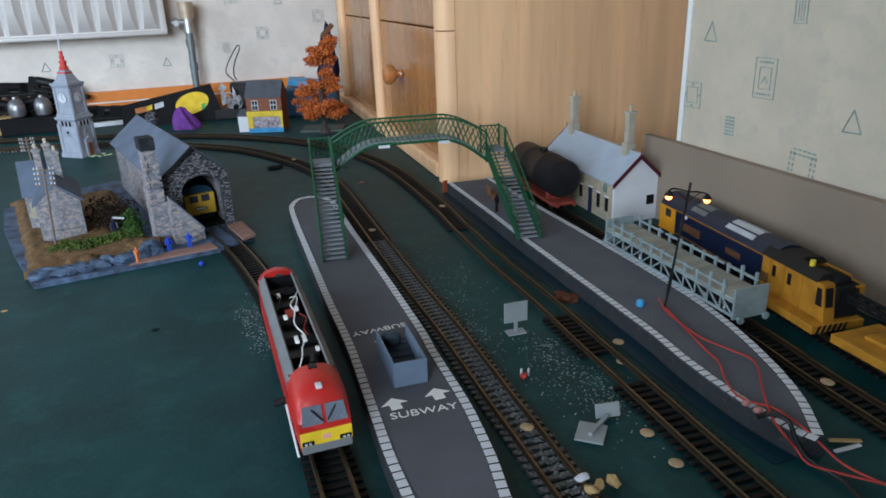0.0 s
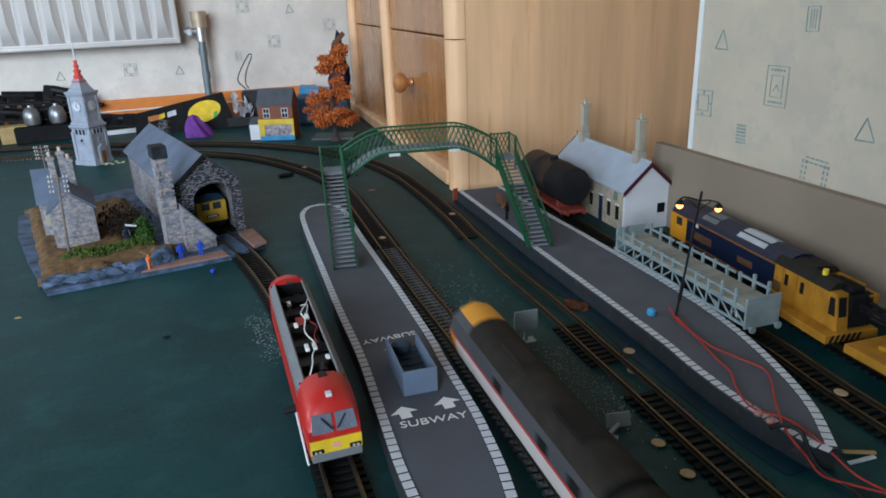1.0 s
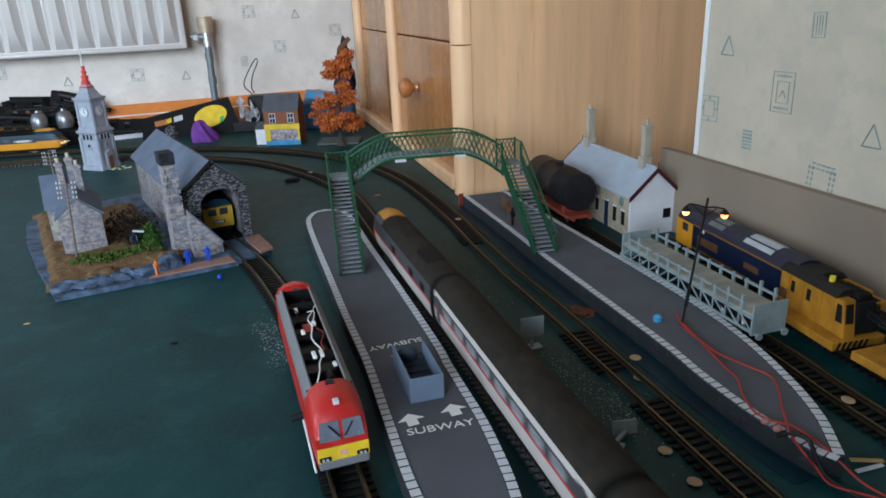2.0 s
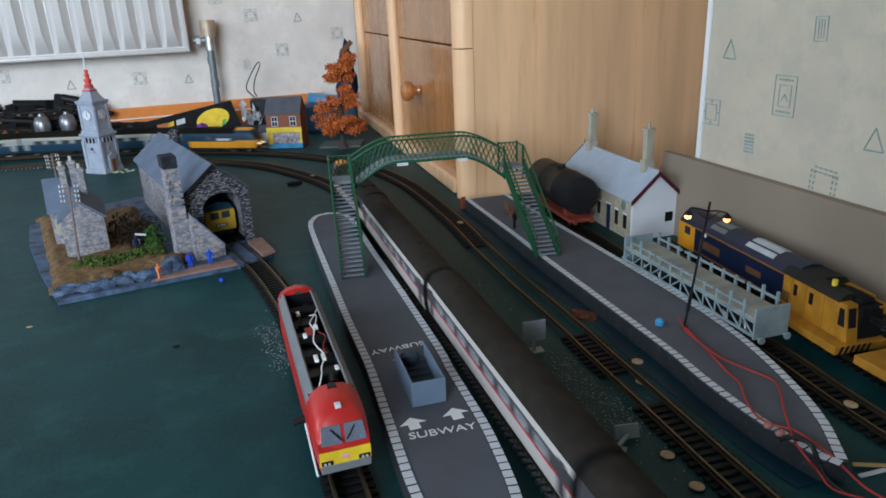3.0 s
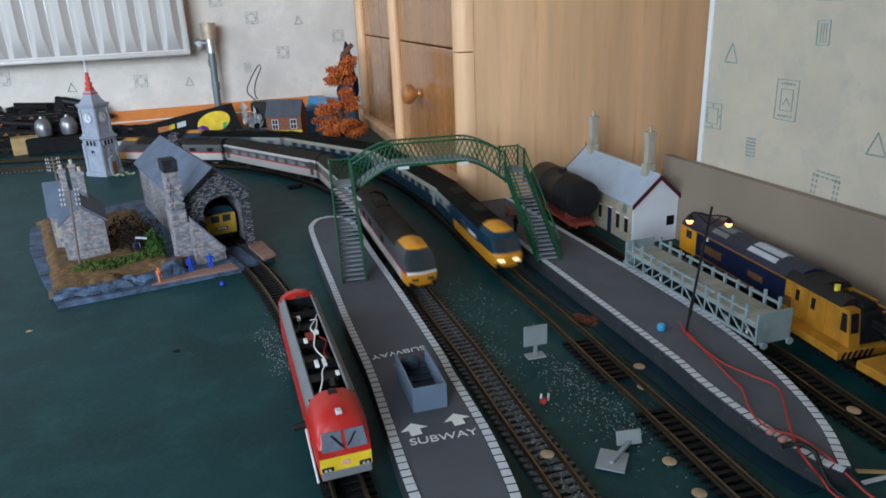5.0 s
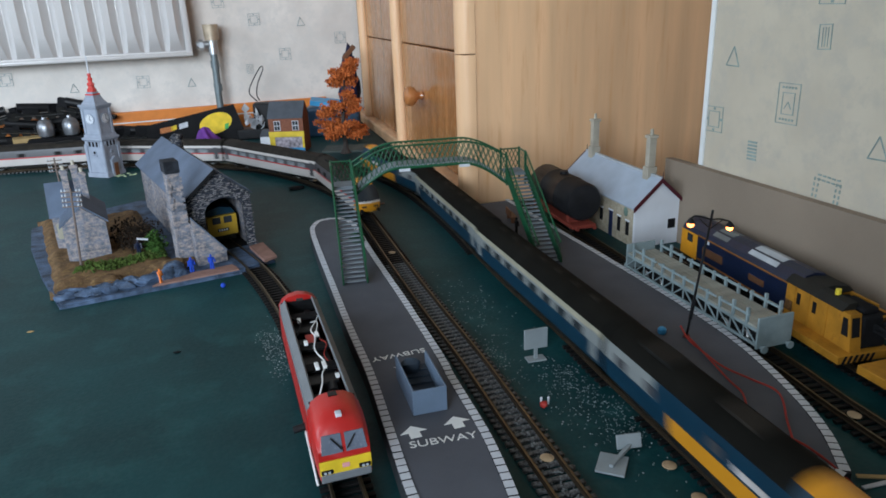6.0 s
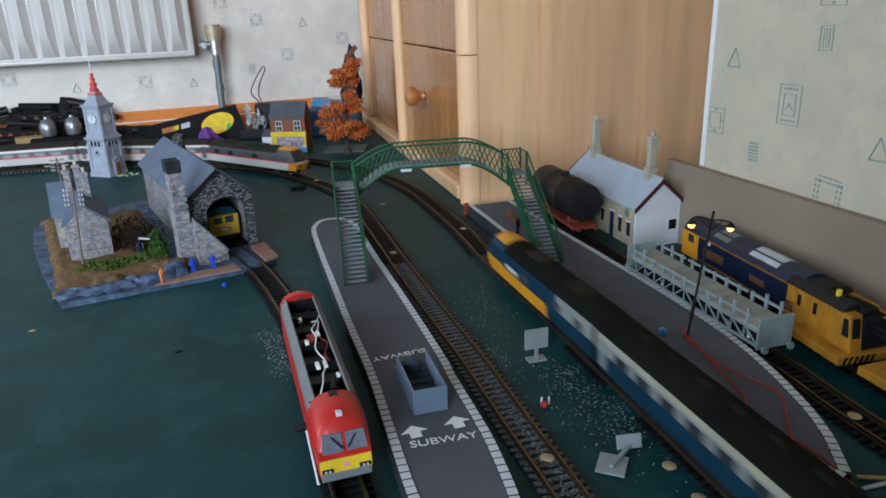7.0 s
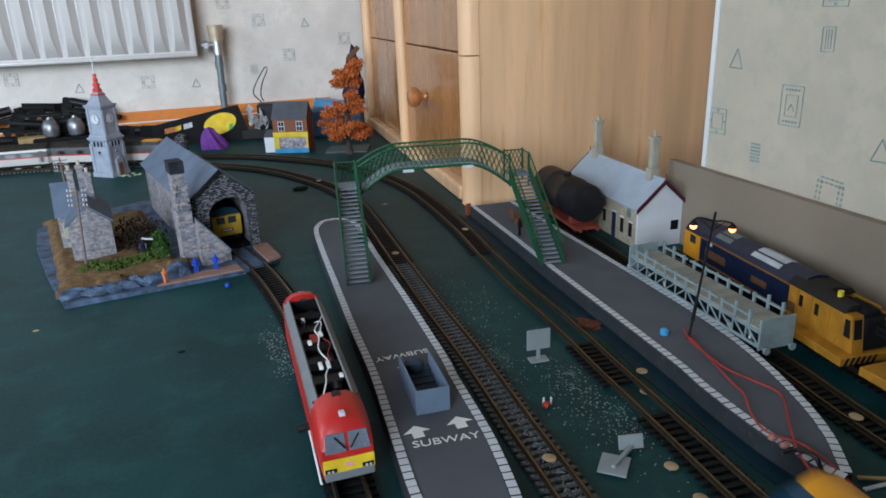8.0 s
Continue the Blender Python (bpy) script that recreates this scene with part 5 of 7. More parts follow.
def red_loco():
    L = 0.208
    s = on_way(LEFT, 0.4280)
    c = LEFT.at(s)
    d = LEFT.at(s + L * 0.33) - LEFT.at(s - L * 0.33)
    th = thing("red_locomotive", "red and yellow diesel locomotive, roof off, wiring and motor exposed", "locomotive", pose(c[0], c[1], RZ, 0, 0, math.degrees(math.atan2(-d[1], -d[0]))))
    h, w = L / 2, 0.0152
    prof = [(-w, 0.0085), (-w, 0.0345), (-w + 0.003, 0.0395), (-w + 0.008, 0.0425), (0, 0.0437), (w - 0.008, 0.0425), (w - 0.003, 0.0395), (w, 0.0345), (w, 0.0085)]
    m = Matrix(((0, 0, 1, 0), (1, 0, 0, 0), (0, 1, 0, 0), (0, 0, 0, 1)))
    # cab ends: sloped nose made by stations
    for sx in (1, -1):
        bm = bmesh.new()
        rings = []
        for x, top, ww in ((h - (0.034 if sx > 0 else 0.019), 1.0, 1.0), (h - 0.020, 1.0, 1.0) if sx > 0 else (h - 0.012, 1.0, 1.0), (h - 0.010, 0.93, 0.985), (h - 0.006, 0.84, 0.975), (h, 0.0, 0.95)):
            pts = []
            for y, z in prof:
                if top == 0.0:
                    zz = min(z, 0.026) if z < 0.03 else 0.026 + (z - 0.0345) * 0.15
                    xx = x - (0.0 if z < 0.03 else 0.001)
                else:
                    zz, xx = (z if z < 0.03 else 0.0085 + (z - 0.0085) * top), x
                pts.append((sx * xx, y * ww, zz))
            rings.append([bm.verts.new(p) for p in pts])
        for a, b in zip(rings, rings[1:]):
            for k in range(len(prof) - 1):
                bm.faces.new((a[k], a[k + 1], b[k + 1], b[k]))
            bm.faces.new((a[-1], a[0], b[0], b[-1]))
        bm.faces.new(rings[0])
        bm.faces.new(rings[-1])
        cab = part("cab", bm, DBRED, th, "glossy red cab", True)
        # yellow lower panel
        bm = bmesh.new()
        box(bm, min(sx * (h - 0.0005), sx * (h + 0.0006)), max(sx * (h - 0.0005), sx * (h + 0.0006)), -w * 0.955, w * 0.955, 0.0118, 0.0205, 0.0003)
        part("warning_panel", bm, mat("lemon_yellow_panel", (0.80, 0.55, 0.03), 0.4), cab, "yellow front panel")
        bm = bmesh.new()
        box(bm, min(sx * (h - 0.003), sx * (h + 0.001)), max(sx * (h - 0.003), sx * (h + 0.001)), -w * 0.93, w * 0.93, 0.0070, 0.0122, 0.0006)
        part("buffer_beam", bm, SIDEGREY, cab, "grey buffer beam")
        for sy in (-1, 1):
            # windscreens lie on the slope between (h, .026) and (h-.007, .0395)
            bm = bmesh.new()
            pp = []
            for u, v in ((-0.05, 0.0010), (-0.05, 0.0128), (0.62, 0.0116), (0.62, 0.0010)):
                pp.append((sx * (h - 0.0004 - 0.0066 * max(u, 0.0) + 0.0010), sy * v, 0.0255 + 0.0142 * u))
            q = [bm.verts.new(p) for p in pp]
            q2 = [bm.verts.new((p[0] - sx * 0.0006, p[1], p[2])) for p in pp]
            bm.faces.new(q)
            bm.faces.new(q2[::-1])
            for k in range(4):
                bm.faces.new((q[k], q[(k + 1) % 4], q2[(k + 1) % 4], q2[k]))
            win = part("windscreen", bm, mat("pale_blue_grey_screen", (0.13, 0.15, 0.19), 0.25, var=0.15), cab, "pale blue-grey windscreen")
            bm = bmesh.new()
            rod(bm, (sx * (h + 0.0010), sy * 0.0015, 0.0270), (sx * (h - 0.0024), sy * 0.0068, 0.0330), 0.00045, 6)
            part("wiper", bm, BLACKP, win)
            bm = bmesh.new()
            box(bm, min(sx * h, sx * (h + 0.0012)), max(sx * h, sx * (h + 0.0012)), sy * 0.0105 - 0.0033, sy * 0.0105 + 0.0033, 0.0125, 0.0152, 0.0004)
            part("headlight_cluster", bm, BLACKP, cab, "black headlight cluster")
            bm = bmesh.new()
            rod(bm, (sx * (h + 0.0012), sy * 0.0095, 0.0138), (sx * (h + 0.0016), sy * 0.0095, 0.0138), 0.0008, 8)
            rod(bm, (sx * (h + 0.0012), sy * 0.0118, 0.0138), (sx * (h + 0.0016), sy * 0.0118, 0.0138), 0.0008, 8)
            part("lens", bm, LGREY, cab)
        bm = bmesh.new()
        box(bm, min(sx * (h + 0.0005), sx * (h + 0.0009)), max(sx * (h + 0.0005), sx * (h + 0.0009)), -0.0020, 0.0020, 0.0150, 0.0178)
        part("badge", bm, mat("pink_badge", (0.75, 0.35, 0.35), 0.5), cab, "small pale badge shape")
        bm = bmesh.new()
        box(bm, min(sx * (h - 0.0135), sx * (h - 0.0095)), max(sx * (h - 0.0135), sx * (h - 0.0095)), -0.0017, 0.0017, 0.0405, 0.0428, 0.0003)
        part("route_box", bm, EDGEW, cab, "small white light box")
        bm = bmesh.new()
        box(bm, min(sx * (h - 0.033), sx * (h - 0.028)), max(sx * (h - 0.033), sx * (h - 0.028)), -0.0026, 0.0026, 0.0435, 0.0440)
        part("roof_socket", bm, BLACKP, cab)
    a, b = -h + 0.017, h - 0.032
    for sy in (-1, 1):
        bm = bmesh.new()
        box(bm, a, b, sy * w - 0.0007, sy * w + 0.0007, 0.0085, 0.0300)
        part("lower_side", bm, DBRED, th, "red lower body side")
        bm = bmesh.new()
        prism(bm, [(sy * w, 0.0300), (sy * (w - 0.0005), 0.0362), (sy * (w - 0.0045), 0.0405), (sy * (w - 0.0055), 0.0395), (sy * (w - 0.002), 0.0352), (sy * (w - 0.0018), 0.0300)][:: 1 if sy > 0 else -1], a, b, m)
        part("upper_side", bm, SIDEGREY, th, "grey upper body side")
    # insides
    for x0 in (-h + 0.0191, h - 0.0352):
        bm = bmesh.new()
        box(bm, x0, x0 + 0.001, -w + 0.0016, w - 0.0016, 0.012, 0.0385)
        part("bulkhead", bm, BLACKM, th, "black inner bulkhead")
    bm = bmesh.new()
    box(bm, a, b, -w + 0.0025, w - 0.0025, 0.008, 0.014)
    part("chassis", bm, BLACKM, th, "black chassis block")
    for x, l, z in ((-0.080, 0.009, 0.027), (-0.054, 0.013, 0.031), (-0.026, 0.011, 0.028), (0.002, 0.013, 0.032), (0.030, 0.011, 0.033), (0.055, 0.010, 0.029)):
        bm = bmesh.new()
        box(bm, x - l, x + l, -0.0095, 0.0095, 0.013, z, 0.001)
        part("motor_block", bm, BLACKP, th)
    for x in (-0.062, -0.008, 0.022):
        bm = bmesh.new()
        box(bm, x - 0.005, x + 0.005, -w + 0.001, w - 0.001, 0.0335, 0.0355, 0.0003)
        part("clip_plate", bm, BLACKM, th)
    bm = bmesh.new()
    box(bm, -0.028, -0.015, -0.003, 0.003, 0.033, 0.035)
    part("red_component", bm, REDWIRE, th)
    wig = [(-0.068, 0.008, 0.037), (-0.055, 0.003, 0.041), (-0.042, 0.001, 0.040), (-0.03, -0.003, 0.041), (-0.018, 0.0, 0.042), (-0.005, 0.0005, 0.0405), (0.008, -0.002, 0.042), (0.022, -0.001, 0.041), (0.036, -0.006, 0.040), (0.052, -0.0105, 0.038), (0.066, -0.0125, 0.036)]
    bm = bmesh.new()
    tube(bm, [tuple(q) for q in spline([(-x, -y, z) for x, y, z in wig][::-1], 0.003)], 0.0005, 6)
    part("wire", bm, WIREW, th, "loose white wire", True)
    for k, pts in enumerate(([(-0.075, -0.006, 0.030), (-0.060, -0.009, 0.036), (-0.045, -0.004, 0.037), (-0.030, -0.008, 0.034)], [(-0.020, 0.006, 0.034), (-0.005, 0.009, 0.037), (0.010, 0.005, 0.036), (0.022, 0.009, 0.033)], [(-0.050, 0.004, 0.034), (-0.040, 0.008, 0.038), (-0.022, 0.004, 0.037)])):
        bm = bmesh.new()
        tube(bm, [tuple(q) for q in spline(pts, 0.003)], 0.00045, 6)
        part("wire", bm, (BLACKP, REDWIRE, WIREW)[k], th, ("black wire", "thin red wire", "loose white wire")[k], True)
    for x in (-0.070, -0.030, 0.012, 0.045):
        bm = bmesh.new()
        rod(bm, (x - 0.006, 0.005, 0.030), (x + 0.006, 0.004, 0.031), 0.0032, 10)
        part("capacitor", bm, BLACKP, th, "", True)
    for x, y, z, l in ((0.032, 0.002, 0.041, 0.008), (0.034, -0.003, 0.042, 0.008), (-0.003, -0.005, 0.041, 0.005), (-0.014, 0.004, 0.041, 0.006), (0.045, 0.008, 0.039, 0.004), (-0.052, -0.004, 0.036, 0.006)):
        bm = bmesh.new()
        box(bm, x - l / 2, x + l / 2, y - 0.0013, y + 0.0013, z - 0.001, z + 0.001, 0.0004)
        part("connector", bm, WIREW, th, "white plastic connector")
    bm = bmesh.new()
    box(bm, -h + 0.004, h - 0.004, -0.0145, 0.0145, 0.0055, 0.0085)
    box(bm, -0.03, 0.03, -0.0140, 0.0140, 0.001, 0.006, 0.001)
    part("underframe", bm, UNDER, th)
    small_wheels(th, (-0.078, -0.062, -0.046, 0.046, 0.062, 0.078))
    bm = bmesh.new()
    tube(bm, [(0.055, -w - 0.001, 0.010), (0.080, -w - 0.0012, 0.0095), (h - 0.002, -w - 0.001, 0.005)], 0.0007)
    part("side_stripe", bm, WIREW, th, "white edge strip")
    bm = bmesh.new()
    rod(bm, (0.052, -w, 0.012), (0.052, -w - 0.008, 0.011), 0.0024, 12)
    part("loose_wheel", bm, BLACKP, th, "black wheel jutting from the side")


red_loco()


def shed_diorama():
    th = thing("diorama_base", "rocky model base of painted stone and earth", "model base")
    pts = [(-0.158, 0.692), (-0.07, 0.704), (0.012, 0.716), (0.049, 0.738), (0.050, 0.752), (0.036, 0.80), (0.01, 1.06), (-0.11, 1.085), (-0.20, 1.03), (-0.238, 0.995), (-0.22, 0.90), (-0.19, 0.79)]
    bm = bmesh.new()
    prism(bm, pts, 0.0, 0.0045)
    bmesh.ops.bevel(bm, geom=[e for e in bm.edges if all(v.co.z > 0.004 for v in e.verts)], offset=0.002, segments=2, affect="EDGES")
    part("plinth", bm, ROCK, th, "blue-grey painted rim")
    # earth mound, uneven
    bm = bmesh.new()
    bmesh.ops.create_grid(bm, x_segments=40, y_segments=40, size=0.5)
    for v in bm.verts:
        x, y = -0.166 + (v.co.x + 0.5) * 0.13, 0.716 + (v.co.y + 0.5) * 0.32
        lean = (y - 0.70) * 0.215
        x -= lean
        e = min((v.co.x + 0.5), (0.5 - v.co.x), (v.co.y + 0.5), (0.5 - v.co.y)) * 2
        k = min(1.0, e * 5)
        hgt = 0.0045 + k * (0.005 + 0.004 * noise.noise(Vector((x * 40, y * 40, 0))) + 0.0018 * noise.noise(Vector((x * 130, y * 130, 4))))
        v.co = Vector((x, y, max(0.002, hgt - (1 - k) * 0.003)))
    part("earth", bm, EARTH, th, "brown and ochre scatter earth", True)
    for k in range(30):
        bm = bmesh.new()
        x = -0.154 + k * 0.0037
        y = 0.705 + k * 0.0005 + random.uniform(0, 0.016)
        blob(bm, (x, y, 0.006), random.uniform(0.005, 0.008), 0.9, k * 3.1, (1.5, 0.8, random.uniform(0.5, 0.8)))
        part("rock", bm, ROCK, th, "blue-grey rock lump", True)
    for k, (x, y, r) in enumerate(((-0.062, 0.725, 0.010), (-0.055, 0.738, 0.011), (-0.05, 0.728, 0.008))):
        bm = bmesh.new()
        blob(bm, (x, y, 0.008), r, 0.5, k * 7.7, (1, 1, 0.9))
        part("rock", bm, ROCK, th, "", True)
    for x0, y0, rz in ((0.0255, 0.735, -28),):
        bm = bmesh.new()
        prism(bm, [(0.012, -0.006), (0.026, 0.004), (0.016, 0.058), (0.0, 0.05)], 0.0046, 0.0075, pose(x0, y0, 0))
        part("ramp", bm, BRICKP, th, "pinkish paved ramp")
    bm = bmesh.new()
    prism(bm, [(-0.075, 0.704), (0.010, 0.7165), (0.004, 0.735), (-0.06, 0.722)], 0.0046, 0.0062)
    part("path", bm, BRICKP, th, "brown paved path")
    for k, (x, y, r, mm) in enumerate(((-0.058, 0.752, 0.020, EARTH), (-0.045, 0.765, 0.014, EARTH), (-0.120, 0.735, 0.014, EARTH))):
        bm = bmesh.new()
        blob(bm, (x, y, 0.0085), r, 0.5, k * 4.3, (1.0, 0.8, 0.28), 3)
        part("scatter", bm, mm, th, "loose scatter heap", True)
    # many little clumps; the dark brown ones are added to fill a dark gap
    for name, material, spots, lab in (("shrub", FOLI, [(-0.135, 0.772, 0.013), (-0.122, 0.770, 0.011), (-0.112, 0.775, 0.010), (-0.148, 0.772, 0.008), (-0.098, 0.778, 0.011), (-0.088, 0.782, 0.011), (-0.079, 0.785, 0.010), (-0.072, 0.790, 0.010)], "mossy green shrub"),
                                       ("gap_clump", FOLD, [(-0.103, 0.835, 0.017), (-0.092, 0.82, 0.014), (-0.098, 0.86, 0.019), (-0.112, 0.87, 0.018), (-0.085, 0.85, 0.019)], "dark brown clump added to stand in for a dark gap"),
                                       ("bush", FOLB, [(-0.077, 0.812, 0.009), (-0.079, 0.815, 0.012), (-0.076, 0.82, 0.014), (-0.072, 0.788, 0.007)], "bright green bush")):
        for k, (x, y, r) in enumerate(spots):
            bm = bmesh.new()
            for j in range(170):
                d = Vector((random.gauss(0, 1), random.gauss(0, 1), random.gauss(0, 1))).normalized() * r * random.uniform(0.55, 1.05)
                p = Vector((x + d.x, y + d.y, 0.008 + abs(d.z) * (1.6 if name != "shrub" else 0.9)))
                q = Euler((random.uniform(0, 6), random.uniform(0, 6), random.uniform(0, 6))).to_matrix()
                sz = random.uniform(0.0010, 0.0022)
                vs = [bm.verts.new(p + q @ Vector(o) * sz) for o in ((1, 0, 0), (-0.5, 0.9, 0), (-0.5, -0.9, 0), (0, 0, 1.1))]
                bm.faces.new(vs[:3])
                bm.faces.new((vs[0], vs[1], vs[3]))
                bm.faces.new((vs[1], vs[2], vs[3]))
                bm.faces.new((vs[2], vs[0], vs[3]))
            part(name, bm, material, th, lab)


shed_diorama()


def engine_shed():
    th = thing("engine_shed", "stone model engine shed with slate roof, arched doorway and chimney", "model building", pose(-0.001, 0.785, 0.0046, 0, 0, 13.3))
    hw, L, ze, zr = 0.036, 0.268, 0.064, 0.0945
    # gable wall with arched opening
    cx, r, spring = 0.0055, 0.0218, 0.047
    arch = [(cx - r, 0.0)] + [(cx + r * math.cos(a), spring + r * 0.72 * math.sin(a)) for a in np.linspace(math.pi, 0, 15)] + [(cx + r, 0.0)]
    outer = [(-hw, 0), (-hw, ze), (0, zr), (hw, ze), (hw, 0)]
    bm = bmesh.new()
    upright(bm, [(-hw, 0)] + arch + [(hw, 0), (hw, ze), (0, zr), (-hw, ze)], 0, 0.008)
    part("gable_wall", bm, STONE_D, th, "sooty stone gable with an arched doorway")
    # pale stones proud of the gable: quoins and courses
    bm = bmesh.new()
    box(bm, -0.0016, 0.0016, -0.0005, 0.0004, -0.0008, 0.0008)
    me = mesh_of("stone", bm, STONE_B)
    made = 0
    for k in range(900):
        x, z = random.uniform(-hw, hw), random.uniform(0.002, zr - 0.003)
        inside = abs(x - cx) < r + 0.001 and z < spring + 0.72 * math.sqrt(max(0, r * r - (x - cx) ** 2)) + 0.002
        if inside or z > ze + (zr - ze) * (1 - abs(x) / hw) - 0.003:
            continue
        p = piece("stone", me, th, pose(x, -0.0002, round(z / 0.0019) * 0.0019, 0, random.uniform(-4, 4), 0))
        p.scale = (random.uniform(0.5, 1.3), 1, random.uniform(0.25, 0.5))
        made += 1
        if made > 200:
            break
    for sx in (-1, 1):
        bm = bmesh.new()
        a, b = sorted((sx * hw, sx * (hw - 0.006)))
        box(bm, a, b, 0.008, L, 0, ze)
        part("long_wall", bm, STONE_B, th, "rubble stone side wall")
        bm = bmesh.new()
        xa, za = sx * (hw + 0.0045), ze - 0.003
        upright(bm, [(xa, za), (0, zr), (0, zr + 0.002), (xa, za + 0.002)], 0.006 if sx > 0 else -0.004, L + 0.002)
        part("roof_slope", bm, SLATE_D, th, "blue slate roof slope")
    bm = bmesh.new()
    upright(bm, outer, L - 0.006, L)
    part("rear_wall", bm, STONE_B, th)
    bm = bmesh.new()
    upright(bm, [(-hw - 0.005, ze - 0.0045), (0.0, zr - 0.0015), (0.0, zr + 0.003), (-hw - 0.005, ze)], -0.0055, -0.004)
    part("bargeboard", bm, BLACKM, th)
    # chimney at the front left corner
    bm = bmesh.new()
    box(bm, -0.0525, -0.0370, -0.014, 0.008, 0, 0.060, 0.0008)
    box(bm, -0.0515, -0.0385, -0.013, 0.006, 0.060, 0.106, 0.0008)
    box(bm, -0.0522, -0.0377, -0.014, 0.007, 0.104, 0.113, 0.001)
    ch = part("chimney", bm, STONE_B, th, "tall stone chimney")
    bm = bmesh.new()
    box(bm, -0.0526, -0.0373, -0.0143, 0.0073, 0.1005, 0.1135, 0.001)
    part("sooty_cap", bm, mat("soot_black_cap", (0.022, 0.025, 0.032), 0.9, var=0.5, scale=90), ch, "soot-black chimney cap")
    for k in range(13):
        for sx in (-1, 1):
            bm = bmesh.new()
            z = 0.004 + k * 0.0072
            ww = 0.0045 if (k % 2) else 0.0030
            xa = -0.0527 if sx < 0 else -0.0368 - ww
            box(bm, xa, xa + ww, -0.0146, -0.0132, z, z + 0.0052, 0.0003)
            part("quoin", bm, STONE_B, ch)
    bm = bmesh.new()
    rod(bm, (0.006, 0.20, 0.078), (0.006, 0.20, 0.102), 0.0075, 12)
    blob(bm, (0.006, 0.20, 0.104), 0.0085, 0.3, 2.0, (1, 1, 0.5))
    part("rear_chimney", bm, STONE_D, th, "", True)
    # sloping wing wall
    bm = bmesh.new()
    upright(bm, [(-0.037, 0.0), (-0.006, 0.0), (-0.006, 0.012), (-0.037, 0.052)], -0.030, -0.024)
    box(bm, -0.037, -0.031, -0.024, 0.0, 0, 0.045)
    wing = part("wing_wall", bm, STONE_B, th, "sloping stone wing wall")
    bm = bmesh.new()
    upright(bm, [(-0.037, 0.0522), (-0.005, 0.0110), (-0.005, 0.0130), (-0.037, 0.0542)], -0.0305, -0.0235)
    part("coping", bm, SLATE_D, wing)
    bm = bmesh.new()
    box(bm, -hw + 0.006, hw - 0.006, 0.008, L - 0.006, 0.0, 0.0008)
    part("shed_floor", bm, BLACKM, th)


engine_shed()


def shed_loco():
    s = on_way(LEFT, 0.893)
    c = LEFT.at(s)
    th = thing("yellow_fronted_locomotive", "blue locomotive with a full yellow front inside the shed", "locomotive", pose(c[0], c[1], RZ, 0, 0, math.degrees(LEFT.heading(s)) + 180))
    L, w = 0.17, 0.0172
    h = L / 2
    m = Matrix(((0, 0, 1, 0), (1, 0, 0, 0), (0, 1, 0, 0), (0, 0, 0, 1)))
    prof = [(-w, 0.009), (-w, 0.034), (-w + 0.004, 0.040), (0, 0.043), (w - 0.004, 0.040), (w, 0.034), (w, 0.009)]
    bm = bmesh.new()
    prism(bm, prof, -h, h - 0.006, m)
    part("body", bm, BR_BLUE, th, "rail blue body and roof")
    bm = bmesh.new()
    prism(bm, [(-w + 0.0004, 0.010), (-w + 0.0004, 0.0335), (w - 0.0004, 0.0335), (w - 0.0004, 0.010)], h - 0.0055, h, m)
    f = part("front", bm, mat("muted_yellow_front", (0.40, 0.25, 0.025), 0.5, var=0.15), th, "full yellow front")
    for sy in (-1, 1):
        bm = bmesh.new()
        box(bm, h - 0.0003, h + 0.0005, sy * 0.0065 - 0.0047, sy * 0.0065 + 0.0047, 0.0245, 0.0325, 0.0003)
        part("windscreen", bm, GLASS_D, f)
    bm = bmesh.new()
    box(bm, h - 0.0002, h + 0.0006, -0.0065, 0.0065, 0.0150, 0.0185)
    hb = part("headcode_box", bm, BLACKM, f, "dark headcode panel")
    for k in range(4):
        bm = bmesh.new()
        box(bm, h + 0.0005, h + 0.0008, -0.0054 + k * 0.0028, -0.0035 + k * 0.0028, 0.0158, 0.0178)
        part("code_bar", bm, EDGEW, hb)
    bm = bmesh.new()
    box(bm, -h + 0.01, h - 0.001, -0.0145, 0.0145, 0.004, 0.0095)
    for sy in (-1, 1):
        rod(bm, (h, sy * 0.010, 0.0078), (h + 0.004, sy * 0.010, 0.0078), 0.0022, 10)
    part("underframe", bm, UNDER, th)
    small_wheels(th, (-0.06, -0.04, 0.04, 0.06))


shed_loco()


